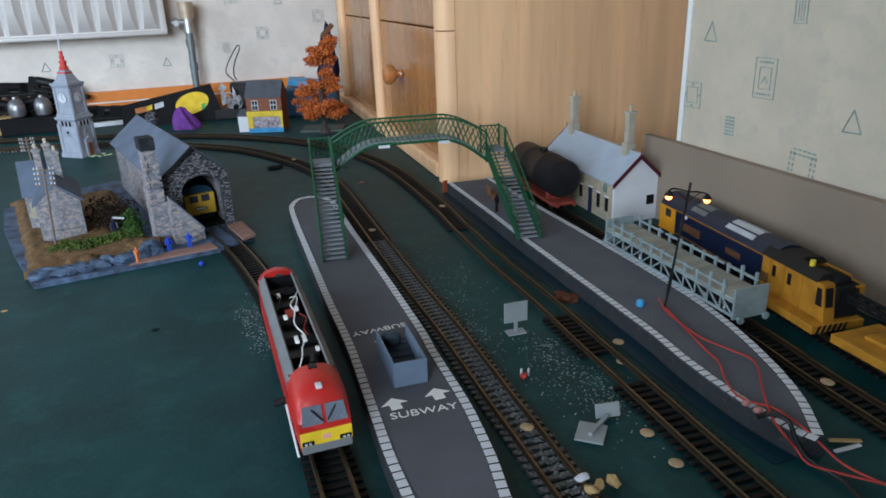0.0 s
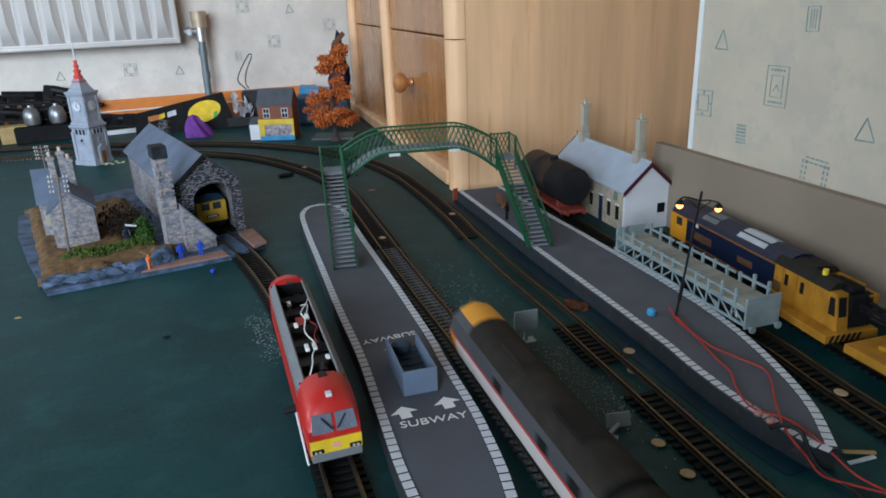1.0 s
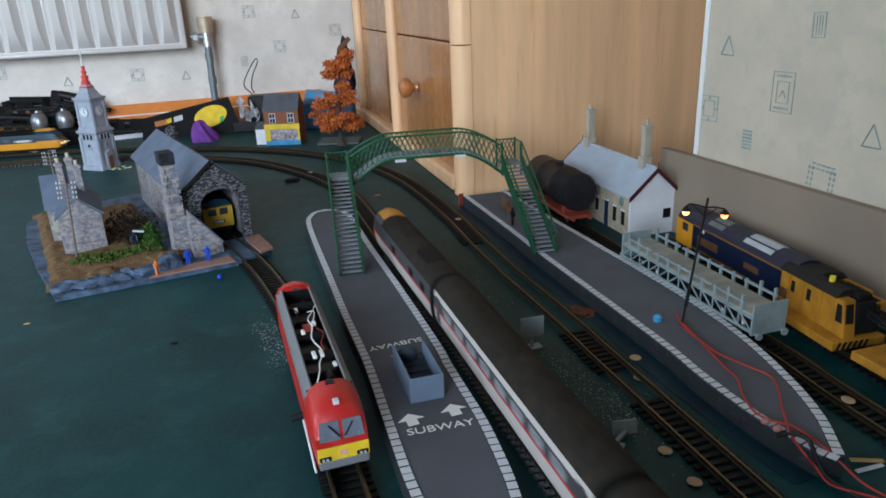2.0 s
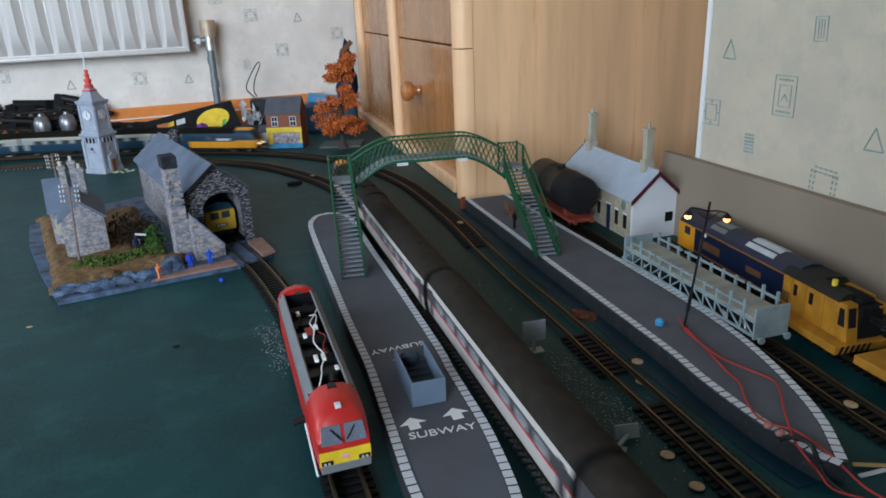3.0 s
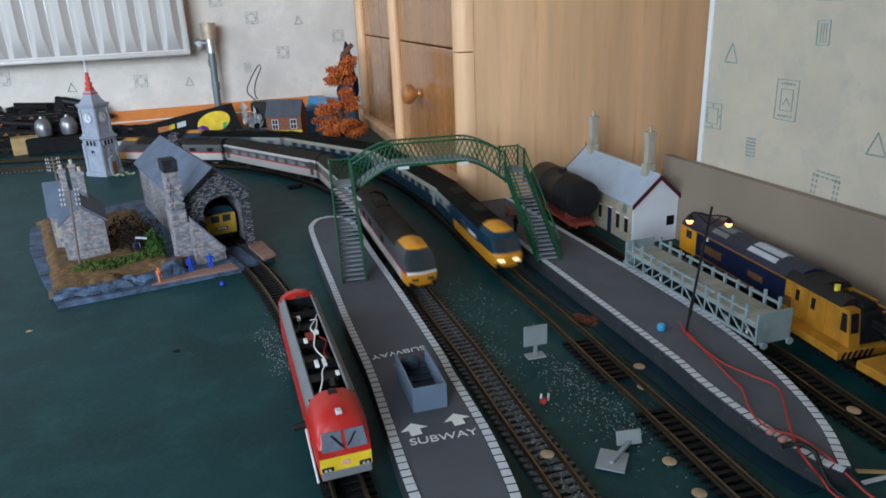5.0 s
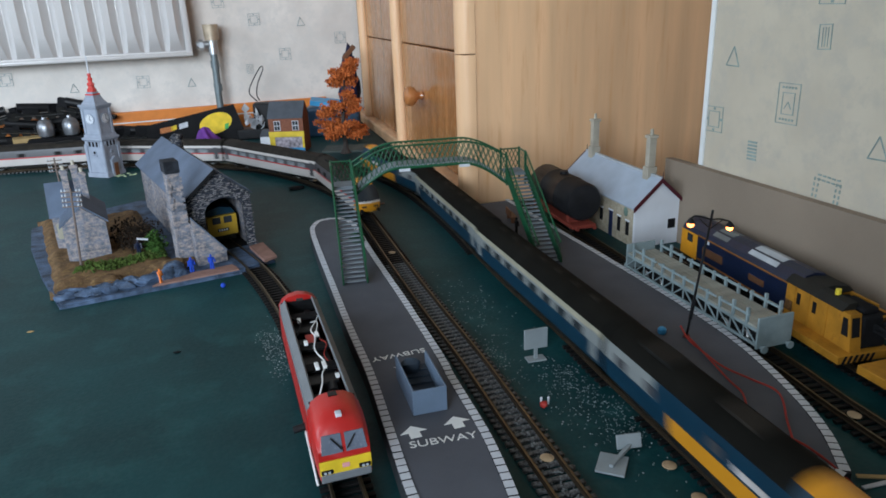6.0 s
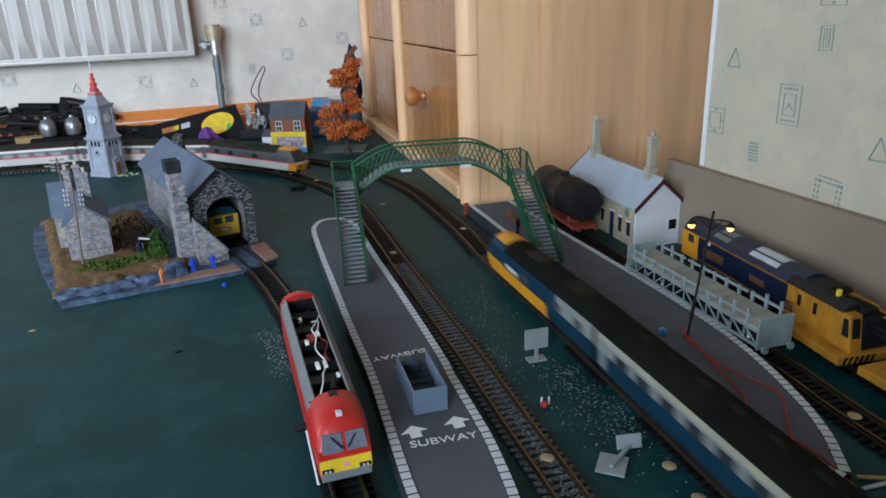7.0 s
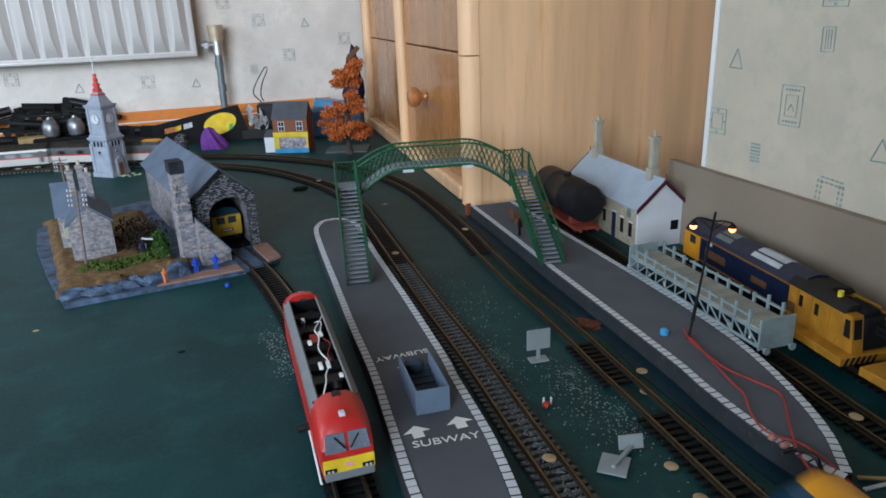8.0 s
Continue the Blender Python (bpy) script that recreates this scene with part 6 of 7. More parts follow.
def cottage():
    th = thing("stone_cottage", "rubble stone model cottage with slate roofs and paired chimneys", "model building", pose(-0.1645, 0.8115, 0.0046, 0, 0, 8))
    W, L, ze, zr = 0.043, 0.085, 0.044, 0.063
    bm = bmesh.new()
    upright(bm, [(0, 0), (W, 0), (W, ze), (W / 2, zr), (0, ze)], 0, L)
    part("main_block", bm, STONE_B, th, "rubble stone gabled block")
    for sx in (0, 1):
        bm = bmesh.new()
        xa = -0.003 if sx == 0 else W + 0.003
        za = ze - 0.002
        upright(bm, [(xa, za), (W / 2, zr + 0.0002), (W / 2, zr + 0.0022), (xa, za + 0.002)], 0.001, L + 0.002)
        part("roof_slope", bm, SLATE_D, th, "blue slate roof")
        for k in range(7):
            bm = bmesh.new()
            u0, u1 = k / 7, (k + 0.85) / 7
            p = lambda u: (xa + (W / 2 - xa) * u, za + (zr - za) * u + 0.0021)
            (ax, az), (bx, bz) = p(u0), p(u1)
            upright(bm, [(ax, az), (bx, bz), (bx, bz + 0.0004), (ax, az + 0.0007)], 0.0005, L + 0.0025)
            part("slate_course", bm, SLATE_D, th)
    # cross wing
    bm = bmesh.new()
    y0, y1, x0 = 0.050, 0.105, -0.011
    m = Matrix(((0, 0, 1, 0), (1, 0, 0, 0), (0, 1, 0, 0), (0, 0, 0, 1)))
    ym, zw, zt = (y0 + y1) / 2, 0.046, 0.077
    prism(bm, [(y0, 0), (y1, 0), (y1, zw), (ym, zt), (y0, zw)], x0, 0.03, m)
    part("wing_block", bm, STONE_B, th)
    for a in (y0 - 0.003, y1 + 0.003):
        bm = bmesh.new()
        prism(bm, [(a, zw - 0.002), (ym, zt), (ym, zt + 0.002), (a, zw)], x0 - 0.002, 0.030, m)
        part("wing_roof", bm, SLATE_D, th, "blue slate roof")
    bm = bmesh.new()
    box(bm, -0.008, 0.0, y0 - 0.0006, y0 + 0.0004, 0.018, 0.036)
    part("door", bm, CREAM, th, "ochre painted door")
    for x, y, z in ((0.010, 0.066, 0.094), (0.021, 0.070, 0.098), (0.028, 0.062, 0.090)):
        bm = bmesh.new()
        box(bm, x - 0.0035, x + 0.0035, y - 0.0035, y + 0.0035, 0.05, z, 0.0006)
        box(bm, x - 0.0045, x + 0.0045, y - 0.0045, y + 0.0045, z - 0.004, z - 0.001, 0.0005)
        c = part("chimney", bm, STONE_B, th, "stone chimney stack")
        bm = bmesh.new()
        rod(bm, (x, y, z - 0.001), (x, y, z + 0.005), 0.0018, 8)
        part("pot", bm, CHIMN, c)
    for x, z in ((0.006, 0.022),):
        bm = bmesh.new()
        box(bm, -0.0008, 0.0004, 0.02, 0.028, 0.016, 0.030)
        part("window", bm, BLACKM, th)


cottage()


def telegraph_pole(x, y, h, lean):
    th = thing("telegraph_pole", "brown telegraph pole with cross arms and white insulators", "telegraph pole", pose(x, y, 0.0, 0, lean), group="telegraph poles")
    P_ = POLEW
    bm = bmesh.new()
    rod(bm, (0, 0, 0), (0, 0, h), 0.0014, 8, 0.001)
    part("pole", bm, P_, th)
    for k in range(4):
        z = h - 0.004 - k * 0.0052
        bm = bmesh.new()
        box(bm, -0.0095, 0.0095, -0.0006, 0.0006, z - 0.0006, z + 0.0006)
        a = part("cross_arm", bm, P_, th)
        for xx in (-0.0085, -0.0055, 0.0055, 0.0085):
            bm = bmesh.new()
            rod(bm, (xx, 0, z + 0.0006), (xx, 0, z + 0.0030), 0.0009, 6, 0.0006)
            part("insulator", bm, LGREY, a, "white insulator")


telegraph_pole(-0.1505, 0.787, 0.096, 4)
telegraph_pole(-0.2130, 1.10, 0.076, 0)


def clock_tower():
    th = thing("clock_tower", "grey plastic clock tower with red spire and white needle", "model clock tower", pose(-0.1785, 1.3236, 0, 0, 1.2, -36.6))

    def stage(bm, a, z0, z1, b=None):
        b = a if b is None else b
        lo = [bm.verts.new((sx * a, sy * a, z0)) for sx, sy in ((-1, -1), (1, -1), (1, 1), (-1, 1))]
        hi = [bm.verts.new((sx * b, sy * b, z1)) for sx, sy in ((-1, -1), (1, -1), (1, 1), (-1, 1))]
        bm.faces.new(lo[::-1])
        bm.faces.new(hi)
        for k in range(4):
            bm.faces.new((lo[k], lo[(k + 1) % 4], hi[(k + 1) % 4], hi[k]))
        bmesh.ops.bevel(bm, geom=list({e for v in lo + hi for e in v.link_edges}), offset=0.0003, segments=1, affect="EDGES")

    for name, a, z0, z1, b in (("base_course", 0.0215, 0, 0.008, 0.0212), ("lower_stage", 0.0196, 0.008, 0.0625, 0.0184), ("belt_course", 0.0192, 0.0625, 0.0655, 0.0212), ("belt_cap", 0.0214, 0.0655, 0.0685, 0.0208), ("clock_base", 0.0186, 0.0685, 0.0735, 0.0176), ("clock_stage", 0.0162, 0.0735, 0.1165, 0.0158), ("cornice", 0.0166, 0.1165, 0.1205, 0.0180), ("cornice_cap", 0.0186, 0.1205, 0.1235, 0.0186)):
        bm = bmesh.new()
        stage(bm, a, z0, z1, b)
        part(name, bm, TOWERG, th)
    # pyramid roof that sweeps up to the spire
    bm = bmesh.new()
    for a, z0, z1, b in ((0.0152, 0.1235, 0.1290, 0.0118), (0.0118, 0.1290, 0.1360, 0.0088), (0.0088, 0.1360, 0.1440, 0.0064)):
        stage(bm, a, z0, z1, b)
    part("spire_base", bm, TOWERG, th, "grey pyramidal roof")
    bm = bmesh.new()
    stage(bm, 0.0084, 0.1385, 0.1410, 0.0082)
    part("red_band", bm, SPRED, th, "red painted band")
    bm = bmesh.new()
    lathe(bm, [(0.0072, 0.1440), (0.0074, 0.1490), (0.0054, 0.1496), (0.0050, 0.1540), (0.0062, 0.1550), (0.0058, 0.1580), (0.0036, 0.1590), (0.0034, 0.1625), (0.0044, 0.1645), (0.0028, 0.1675), (0.0024, 0.1695), (0.0033, 0.1710), (0.0028, 0.1738), (0.0010, 0.1745)], 10)
    part("spire", bm, SPRED, th, "red painted spire")
    bm = bmesh.new()
    rod(bm, (0, 0, 0.173), (0, 0, 0.2024), 0.0014, 8, 0.0009)
    part("needle", bm, EDGEW, th, "white needle")
    for k in range(4):
        R = pose(0, 0, 0, 0, 0, 90 * k)
        for sx in (-1, 1):
            bm = bmesh.new()
            box(bm, sx * 0.0138 - 0.0022, sx * 0.0138 + 0.0022, -0.0172, -0.0150, 0.0735, 0.1165, 0.0003, R)
            part("pilaster", bm, TOWERG, th)
            bm = bmesh.new()
            box(bm, sx * 0.0165 - 0.0028, sx * 0.0165 + 0.0028, -0.0204, -0.0178, 0.008, 0.0570, 0.0004, R)
            part("corner_buttress", bm, TOWERG, th)
        bm = bmesh.new()
        rod(bm, R @ Vector((0, -0.0152, 0.100)), R @ Vector((0, -0.0172, 0.100)), 0.0092, 28)
        part("clock_surround", bm, TOWERG, th)
        bm = bmesh.new()
        rod(bm, R @ Vector((0, -0.0160, 0.100)), R @ Vector((0, -0.0175, 0.100)), 0.0078, 28)
        f = part("clock_face", bm, EDGEW, th, "white clock face")
        bm = bmesh.new()
        for a, l, w in ((2.2, 0.0045, 0.0006), (0.3, 0.0062, 0.0005)):
            box(bm, -w, w, -0.0180, -0.0175, 0, l, 0, R @ Matrix.Translation((0, 0, 0.100)) @ pose(0, 0, 0, 0, math.degrees(a)))
        for q in range(12):
            box(bm, -0.0004, 0.0004, -0.0179, -0.0175, 0.0058, 0.0072, 0, R @ Matrix.Translation((0, 0, 0.100)) @ pose(0, 0, 0, 0, q * 30))
        part("clock_hands", bm, TOWERD, f)
        for x in (-0.0075, 0.0, 0.0075):
            bm = bmesh.new()
            box(bm, x - 0.0019, x + 0.0019, -0.0196, -0.0182, 0.0535, 0.0615, 0, R)
            part("window", bm, BLACKM, th)
        for x in (-0.0112, -0.0037, 0.0037, 0.0112):
            bm = bmesh.new()
            box(bm, x - 0.0013, x + 0.0013, -0.0200, -0.0180, 0.0525, 0.0625, 0.0002, R)
            part("window_pier", bm, TOWERG, th)
        bm = bmesh.new()
        rod(bm, R @ Vector((0, -0.0180, 0.0430)), R @ Vector((0, -0.0198, 0.0430)), 0.0040, 14)
        box(bm, -0.0050, 0.0050, -0.0205, -0.0185, 0.0370, 0.0385, 0.0002, R)
        pl = part("plaque", bm, TOWERG, th)
        bm = bmesh.new()
        rod(bm, R @ Vector((0, -0.0190, 0.0430)), R @ Vector((0, -0.0200, 0.0430)), 0.0026, 12)
        part("niche", bm, BLACKM if k % 2 == 0 else TOWERD, pl)
        if k % 2:
            bm = bmesh.new()
            box(bm, -0.0082, 0.0082, -0.0226, -0.0185, 0.0, 0.0290, 0.0004, R)
            prism(bm, [(-0.0092, 0.0290), (0.0092, 0.0290), (0.0, 0.0345)], -0.0232, -0.0185, R @ Matrix(((1, 0, 0, 0), (0, 0, 1, 0), (0, 1, 0, 0), (0, 0, 0, 1))))
            p = part("porch", bm, TOWERG, th, "gabled porch")
            bm = bmesh.new()
            box(bm, -0.0046, 0.0046, -0.0232, -0.0222, 0.0, 0.0235, 0, R)
            part("door", bm, BROWNW, p, "brown door")


clock_tower()


def figure(x, y, z, material, h, rz, label):
    bm = bmesh.new()
    for sx in (-1, 1):
        rod(bm, (sx * 0.0013, 0, 0), (sx * 0.0011, 0, h * 0.48), 0.0011, 8)
        rod(bm, (sx * 0.0028, 0, h * 0.78), (sx * 0.0034, -0.0012, h * 0.45), 0.0008, 6)
    lathe(bm, [(0.0018, h * 0.45), (0.0022, h * 0.6), (0.0027, h * 0.78), (0.0010, h * 0.84)], 10)
    ball(bm, (0, 0, h * 0.92), h * 0.08, 10, 8)
    single("model_figure", bm, material, label, "figurine", pose(x, y, z, 0, 0, rz), group="model figures", smooth=True)


figure((-0.0368, 0.7285, 0.0060)[0], (-0.0368, 0.7285, 0.0060)[1], 0.0062, BLUEFIG, 0.0165, 20, "tiny blue plastic figurine on the shed path")
figure((-0.0166, 0.7297, 0.0060)[0], (-0.0166, 0.7297, 0.0060)[1], 0.0062, BLUEFIG, 0.0160, 160, "tiny blue plastic figurine by the wing wall")
figure((-0.0669, 0.7096, 0.0080)[0], (-0.0669, 0.7096, 0.0080)[1], 0.0062, ORFIG, 0.0150, 70, "tiny orange plastic figurine on the rocky edge")
figure(-0.092, 0.80, 0.010, NAVY, 0.017, 0, "tiny dark blue plastic figurine by the dark gap")
bm = bmesh.new()
rod(bm, (-0.005, 0, 0), (0.006, 0.002, -0.003), 0.0012, 6)
single("white_plank", bm, EDGEW, "small white plastic stick by the dark gap", "stick", pose(-0.087, 0.80, 0.029))
bm = bmesh.new()
ball(bm, (0, 0, 0.0024), 0.0026, 12, 8)
b_ = (-0.0080, 0.6855, 0.0010)
single("blue_bead", bm, BLUEFIG, "small blue bead lying on the baseboard", "bead", pose(b_[0], b_[1], 0), smooth=True)


# ---- back of the layout: radiator, shop, tree, clutter ----
RADW = mat("cream_white_radiator_enamel", (0.56, 0.535, 0.52), 0.35, var=0.04, scale=10, coat=0.2)
SHOPBRICK = mat("red_brick_print", (0.22, 0.085, 0.05), 0.8, var=0.3, scale=260)
SHOPROOF = mat("dark_grey_shop_roof", (0.075, 0.085, 0.10), 0.7, var=0.15)
SHOPY = mat("yellow_shop_front", (0.72, 0.52, 0.05), 0.5)
SHOPB = mat("blue_stall_riser", (0.06, 0.30, 0.55), 0.5)
LEAF = mat("rust_orange_leaf", (0.50, 0.13, 0.032), 0.85, var=0.45, scale=120)
BARK = mat("dark_bark", (0.06, 0.05, 0.045), 0.9, var=0.4)
CARD_B = mat("black_printed_card", (0.010, 0.010, 0.011), 0.7, var=0.3, spec=0.12)
CARD_Y = mat("yellow_print", (0.72, 0.50, 0.03), 0.5)
CARD_R = mat("red_gold_print", (0.45, 0.16, 0.05), 0.5, var=0.4, scale=200)
CARD_G = mat("green_print", (0.06, 0.32, 0.08), 0.5)
PURPLE = mat("purple_cloth", (0.13, 0.035, 0.22), 0.7, var=0.25, scale=60)
POLY = mat("clear_white_film", (0.70, 0.71, 0.74), 0.25, var=0.15, scale=60)
TAN = mat("tan_cardboard", (0.42, 0.29, 0.13), 0.8)
BLUEBOX = mat("dark_blue_plastic", (0.02, 0.055, 0.10), 0.4, var=0.2)
LBLUE = mat("light_blue_plastic", (0.05, 0.33, 0.62), 0.45)
CHROME = mat("silver_dome", (0.27, 0.28, 0.30), 0.38, 0.8)
DUST = mat("white_scenic_dust", (0.24, 0.28, 0.28), 0.95, var=0.3, scale=300)


def radiator():
    th = thing("radiator", "cream-white panel radiator with vertical flutes on the wall", "radiator", pose(-0.008, 1.645, 0.176))
    Wd, Ht, n = 0.93, 0.52, 22
    bm = bmesh.new()
    box(bm, -Wd, 0, 0.0, 0.024, 0, Ht, 0.004)
    part("panel", bm, RADW, th)
    bm = bmesh.new()
    box(bm, -Wd - 0.001, 0.001, -0.008, 0.001, 0.0, 0.009, 0.003)
    part("bottom_rim", bm, RADW, th, "", True)
    bm = bmesh.new()
    box(bm, -0.012, 0.0015, -0.007, 0.001, 0.0, Ht, 0.003)
    part("side_rim", bm, RADW, th, "", True)
    pitch = 0.0415
    bm = bmesh.new()
    # flute: a ridge whose foot tapers to a wedge
    a, d = pitch * 0.47, 0.016
    lo = [(-a, 0, 0.014), (a, 0, 0.014)]
    v = [bm.verts.new(p) for p in ((-a, 0, 0.012), (a, 0, 0.012), (-a * 0.62, -0.0015, 0.013), (a * 0.62, -0.0015, 0.013), (-a * 0.35, -d, 0.055), (a * 0.35, -d, 0.055), (-a, 0, 0.055), (a, 0, 0.055), (-a * 0.35, -d, Ht - 0.05), (a * 0.35, -d, Ht - 0.05), (-a, 0, Ht - 0.05), (a, 0, Ht - 0.05), (-a, 0, Ht - 0.012), (a, 0, Ht - 0.012))]
    for f in ((0, 1, 3, 2), (2, 3, 5, 4), (0, 2, 4, 6), (1, 7, 5, 3), (6, 4, 8, 10), (4, 5, 9, 8), (5, 7, 11, 9), (10, 8, 12), (8, 9, 13, 12), (9, 11, 13)):
        bm.faces.new([v[k] for k in f])
    me = mesh_of("flute", bm, RADW, True)
    for k in range(n):
        piece("flute", me, th, pose(-0.032 - k * pitch, -0.0002, 0))
    v_ = thing("radiator_pipe", "dark grey painted radiator pipe with a brass-capped valve", "pipe")
    bm = bmesh.new()
    tube(bm, [(0.036, 1.655, 0.200), (0.0355, 1.655, 0.15), (0.034, 1.655, 0.10), (0.0335, 1.655, 0.0)], 0.0078, 14)
    part("pipe", bm, COPPERP, v_, "", True)
    for z in (0.155, 0.105):
        bm = bmesh.new()
        rod(bm, (0.035, 1.655, z - 0.008), (0.035, 1.655, z + 0.008), 0.0092, 14)
        part("collar", bm, COPPERP, v_, "", True)
    bm = bmesh.new()
    rod(bm, (0.036, 1.655, 0.176), (0.036, 1.655, 0.206), 0.0105, 14)
    rod(bm, (0.002, 1.655, 0.197), (0.036, 1.655, 0.197), 0.0075, 12)
    rod(bm, (0.008, 1.655, 0.197), (0.017, 1.655, 0.197), 0.0115, 6)
    part("valve_body", bm, mat("dull_chrome", (0.4, 0.41, 0.42), 0.35, 0.8), v_, "dull chrome valve body")
    bm = bmesh.new()
    rod(bm, (0.036, 1.655, 0.206), (0.036, 1.655, 0.239), 0.0150, 16, 0.0165)
    part("valve_cap", bm, BRASS, v_, "tan plastic valve cap", True)


radiator()


def wall_motifs():
    def ringed(bm, w, h, t):
        for b in ((-w, w, -h, -h + t), (-w, w, h - t, h), (-w, -w + t, -h + t, h - t), (w - t, w, -h + t, h - t)):
            box(bm, b[0], b[1], -0.0003, 0.0003, b[2], b[3])
    def motif(kind):
        bm = bmesh.new()
        if kind == "tri":
            for a, b in (((-0.011, -0.011), (0.0, 0.012)), ((0.0, 0.012), (0.011, -0.011)), ((0.011, -0.011), (-0.011, -0.011))):
                rod(bm, (a[0], 0, a[1]), (b[0], 0, b[1]), 0.0008, 4)
        elif kind == "cross":
            ringed(bm, 0.016, 0.023, 0.0008)
            ringed(bm, 0.009, 0.0125, 0.0008)
            for z in (-0.018, 0.018):
                for k in range(5):
                    box(bm, -0.010 + k * 0.0045, -0.0075 + k * 0.0045, -0.0003, 0.0003, z - 0.0012, z + 0.0012)
            for s in (-1, 1):
                rod(bm, (s * 0.005, 0, -0.006), (0, 0, 0.002), 0.0006, 4)
        elif kind == "square":
            ringed(bm, 0.0165, 0.0165, 0.0009)
            ringed(bm, 0.0105, 0.0105, 0.0010)
            for x, z in ((-0.0135, 0.0), (0.0135, 0.0), (0.0, 0.0135), (0.0, -0.0135)):
                box(bm, x - 0.0015, x + 0.0015, -0.0003, 0.0003, z - 0.0015, z + 0.0015)
        elif kind == "grid":
            for k in range(5):
                for q in (-0.017, -0.012, 0.012, 0.017):
                    a = -0.0135 + k * 0.0063
                    box(bm, a - 0.0022, a + 0.0022, -0.0003, 0.0003, q - 0.0009, q + 0.0009)
                    box(bm, q - 0.0009, q + 0.0009, -0.0003, 0.0003, a - 0.0018, a + 0.0018)
        elif kind == "bars":
            ringed(bm, 0.0085, 0.0130, 0.0009)
            for k in range(3):
                box(bm, -0.004 + k * 0.0035, -0.0034 + k * 0.0035, -0.0003, 0.0003, -0.010, 0.010)
        else:
            for k in range(6):
                box(bm, -0.0075, 0.0075, -0.0003, 0.0003, -0.012 + k * 0.0042, -0.0096 + k * 0.0042)
        for v in bm.verts:
            v.co.x, v.co.z = v.co.x * 0.78, v.co.z * 0.78
        return bm
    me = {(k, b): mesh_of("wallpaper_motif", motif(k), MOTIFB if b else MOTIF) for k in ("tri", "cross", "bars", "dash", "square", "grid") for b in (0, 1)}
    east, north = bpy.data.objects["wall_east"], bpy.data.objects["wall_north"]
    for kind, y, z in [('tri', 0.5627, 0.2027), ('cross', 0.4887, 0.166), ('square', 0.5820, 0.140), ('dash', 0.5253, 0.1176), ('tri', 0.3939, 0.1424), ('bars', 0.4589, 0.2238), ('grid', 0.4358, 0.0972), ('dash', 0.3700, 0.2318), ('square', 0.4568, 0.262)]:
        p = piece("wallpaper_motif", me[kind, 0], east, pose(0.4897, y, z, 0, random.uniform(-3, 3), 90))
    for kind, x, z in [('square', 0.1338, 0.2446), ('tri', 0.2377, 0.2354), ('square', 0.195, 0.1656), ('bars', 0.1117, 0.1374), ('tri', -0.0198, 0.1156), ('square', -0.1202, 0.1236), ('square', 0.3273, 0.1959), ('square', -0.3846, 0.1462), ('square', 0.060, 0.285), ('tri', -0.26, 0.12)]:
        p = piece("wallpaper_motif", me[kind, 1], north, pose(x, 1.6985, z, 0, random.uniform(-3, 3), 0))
    bm = bmesh.new()
    box(bm, 0.4885, 0.4899, 0.592, 0.5985, 0.09, 1.69)
    part("paper_edge", bm, WHITEP, east, "white torn wallpaper edge")
    bm = bmesh.new()
    box(bm, -1.38, 0.27, 1.6835, 1.6848, 0.038, 0.0405)
    part("white_line", bm, WHITEP, bpy.data.objects["orange_board"], "thin white line")


wall_motifs()


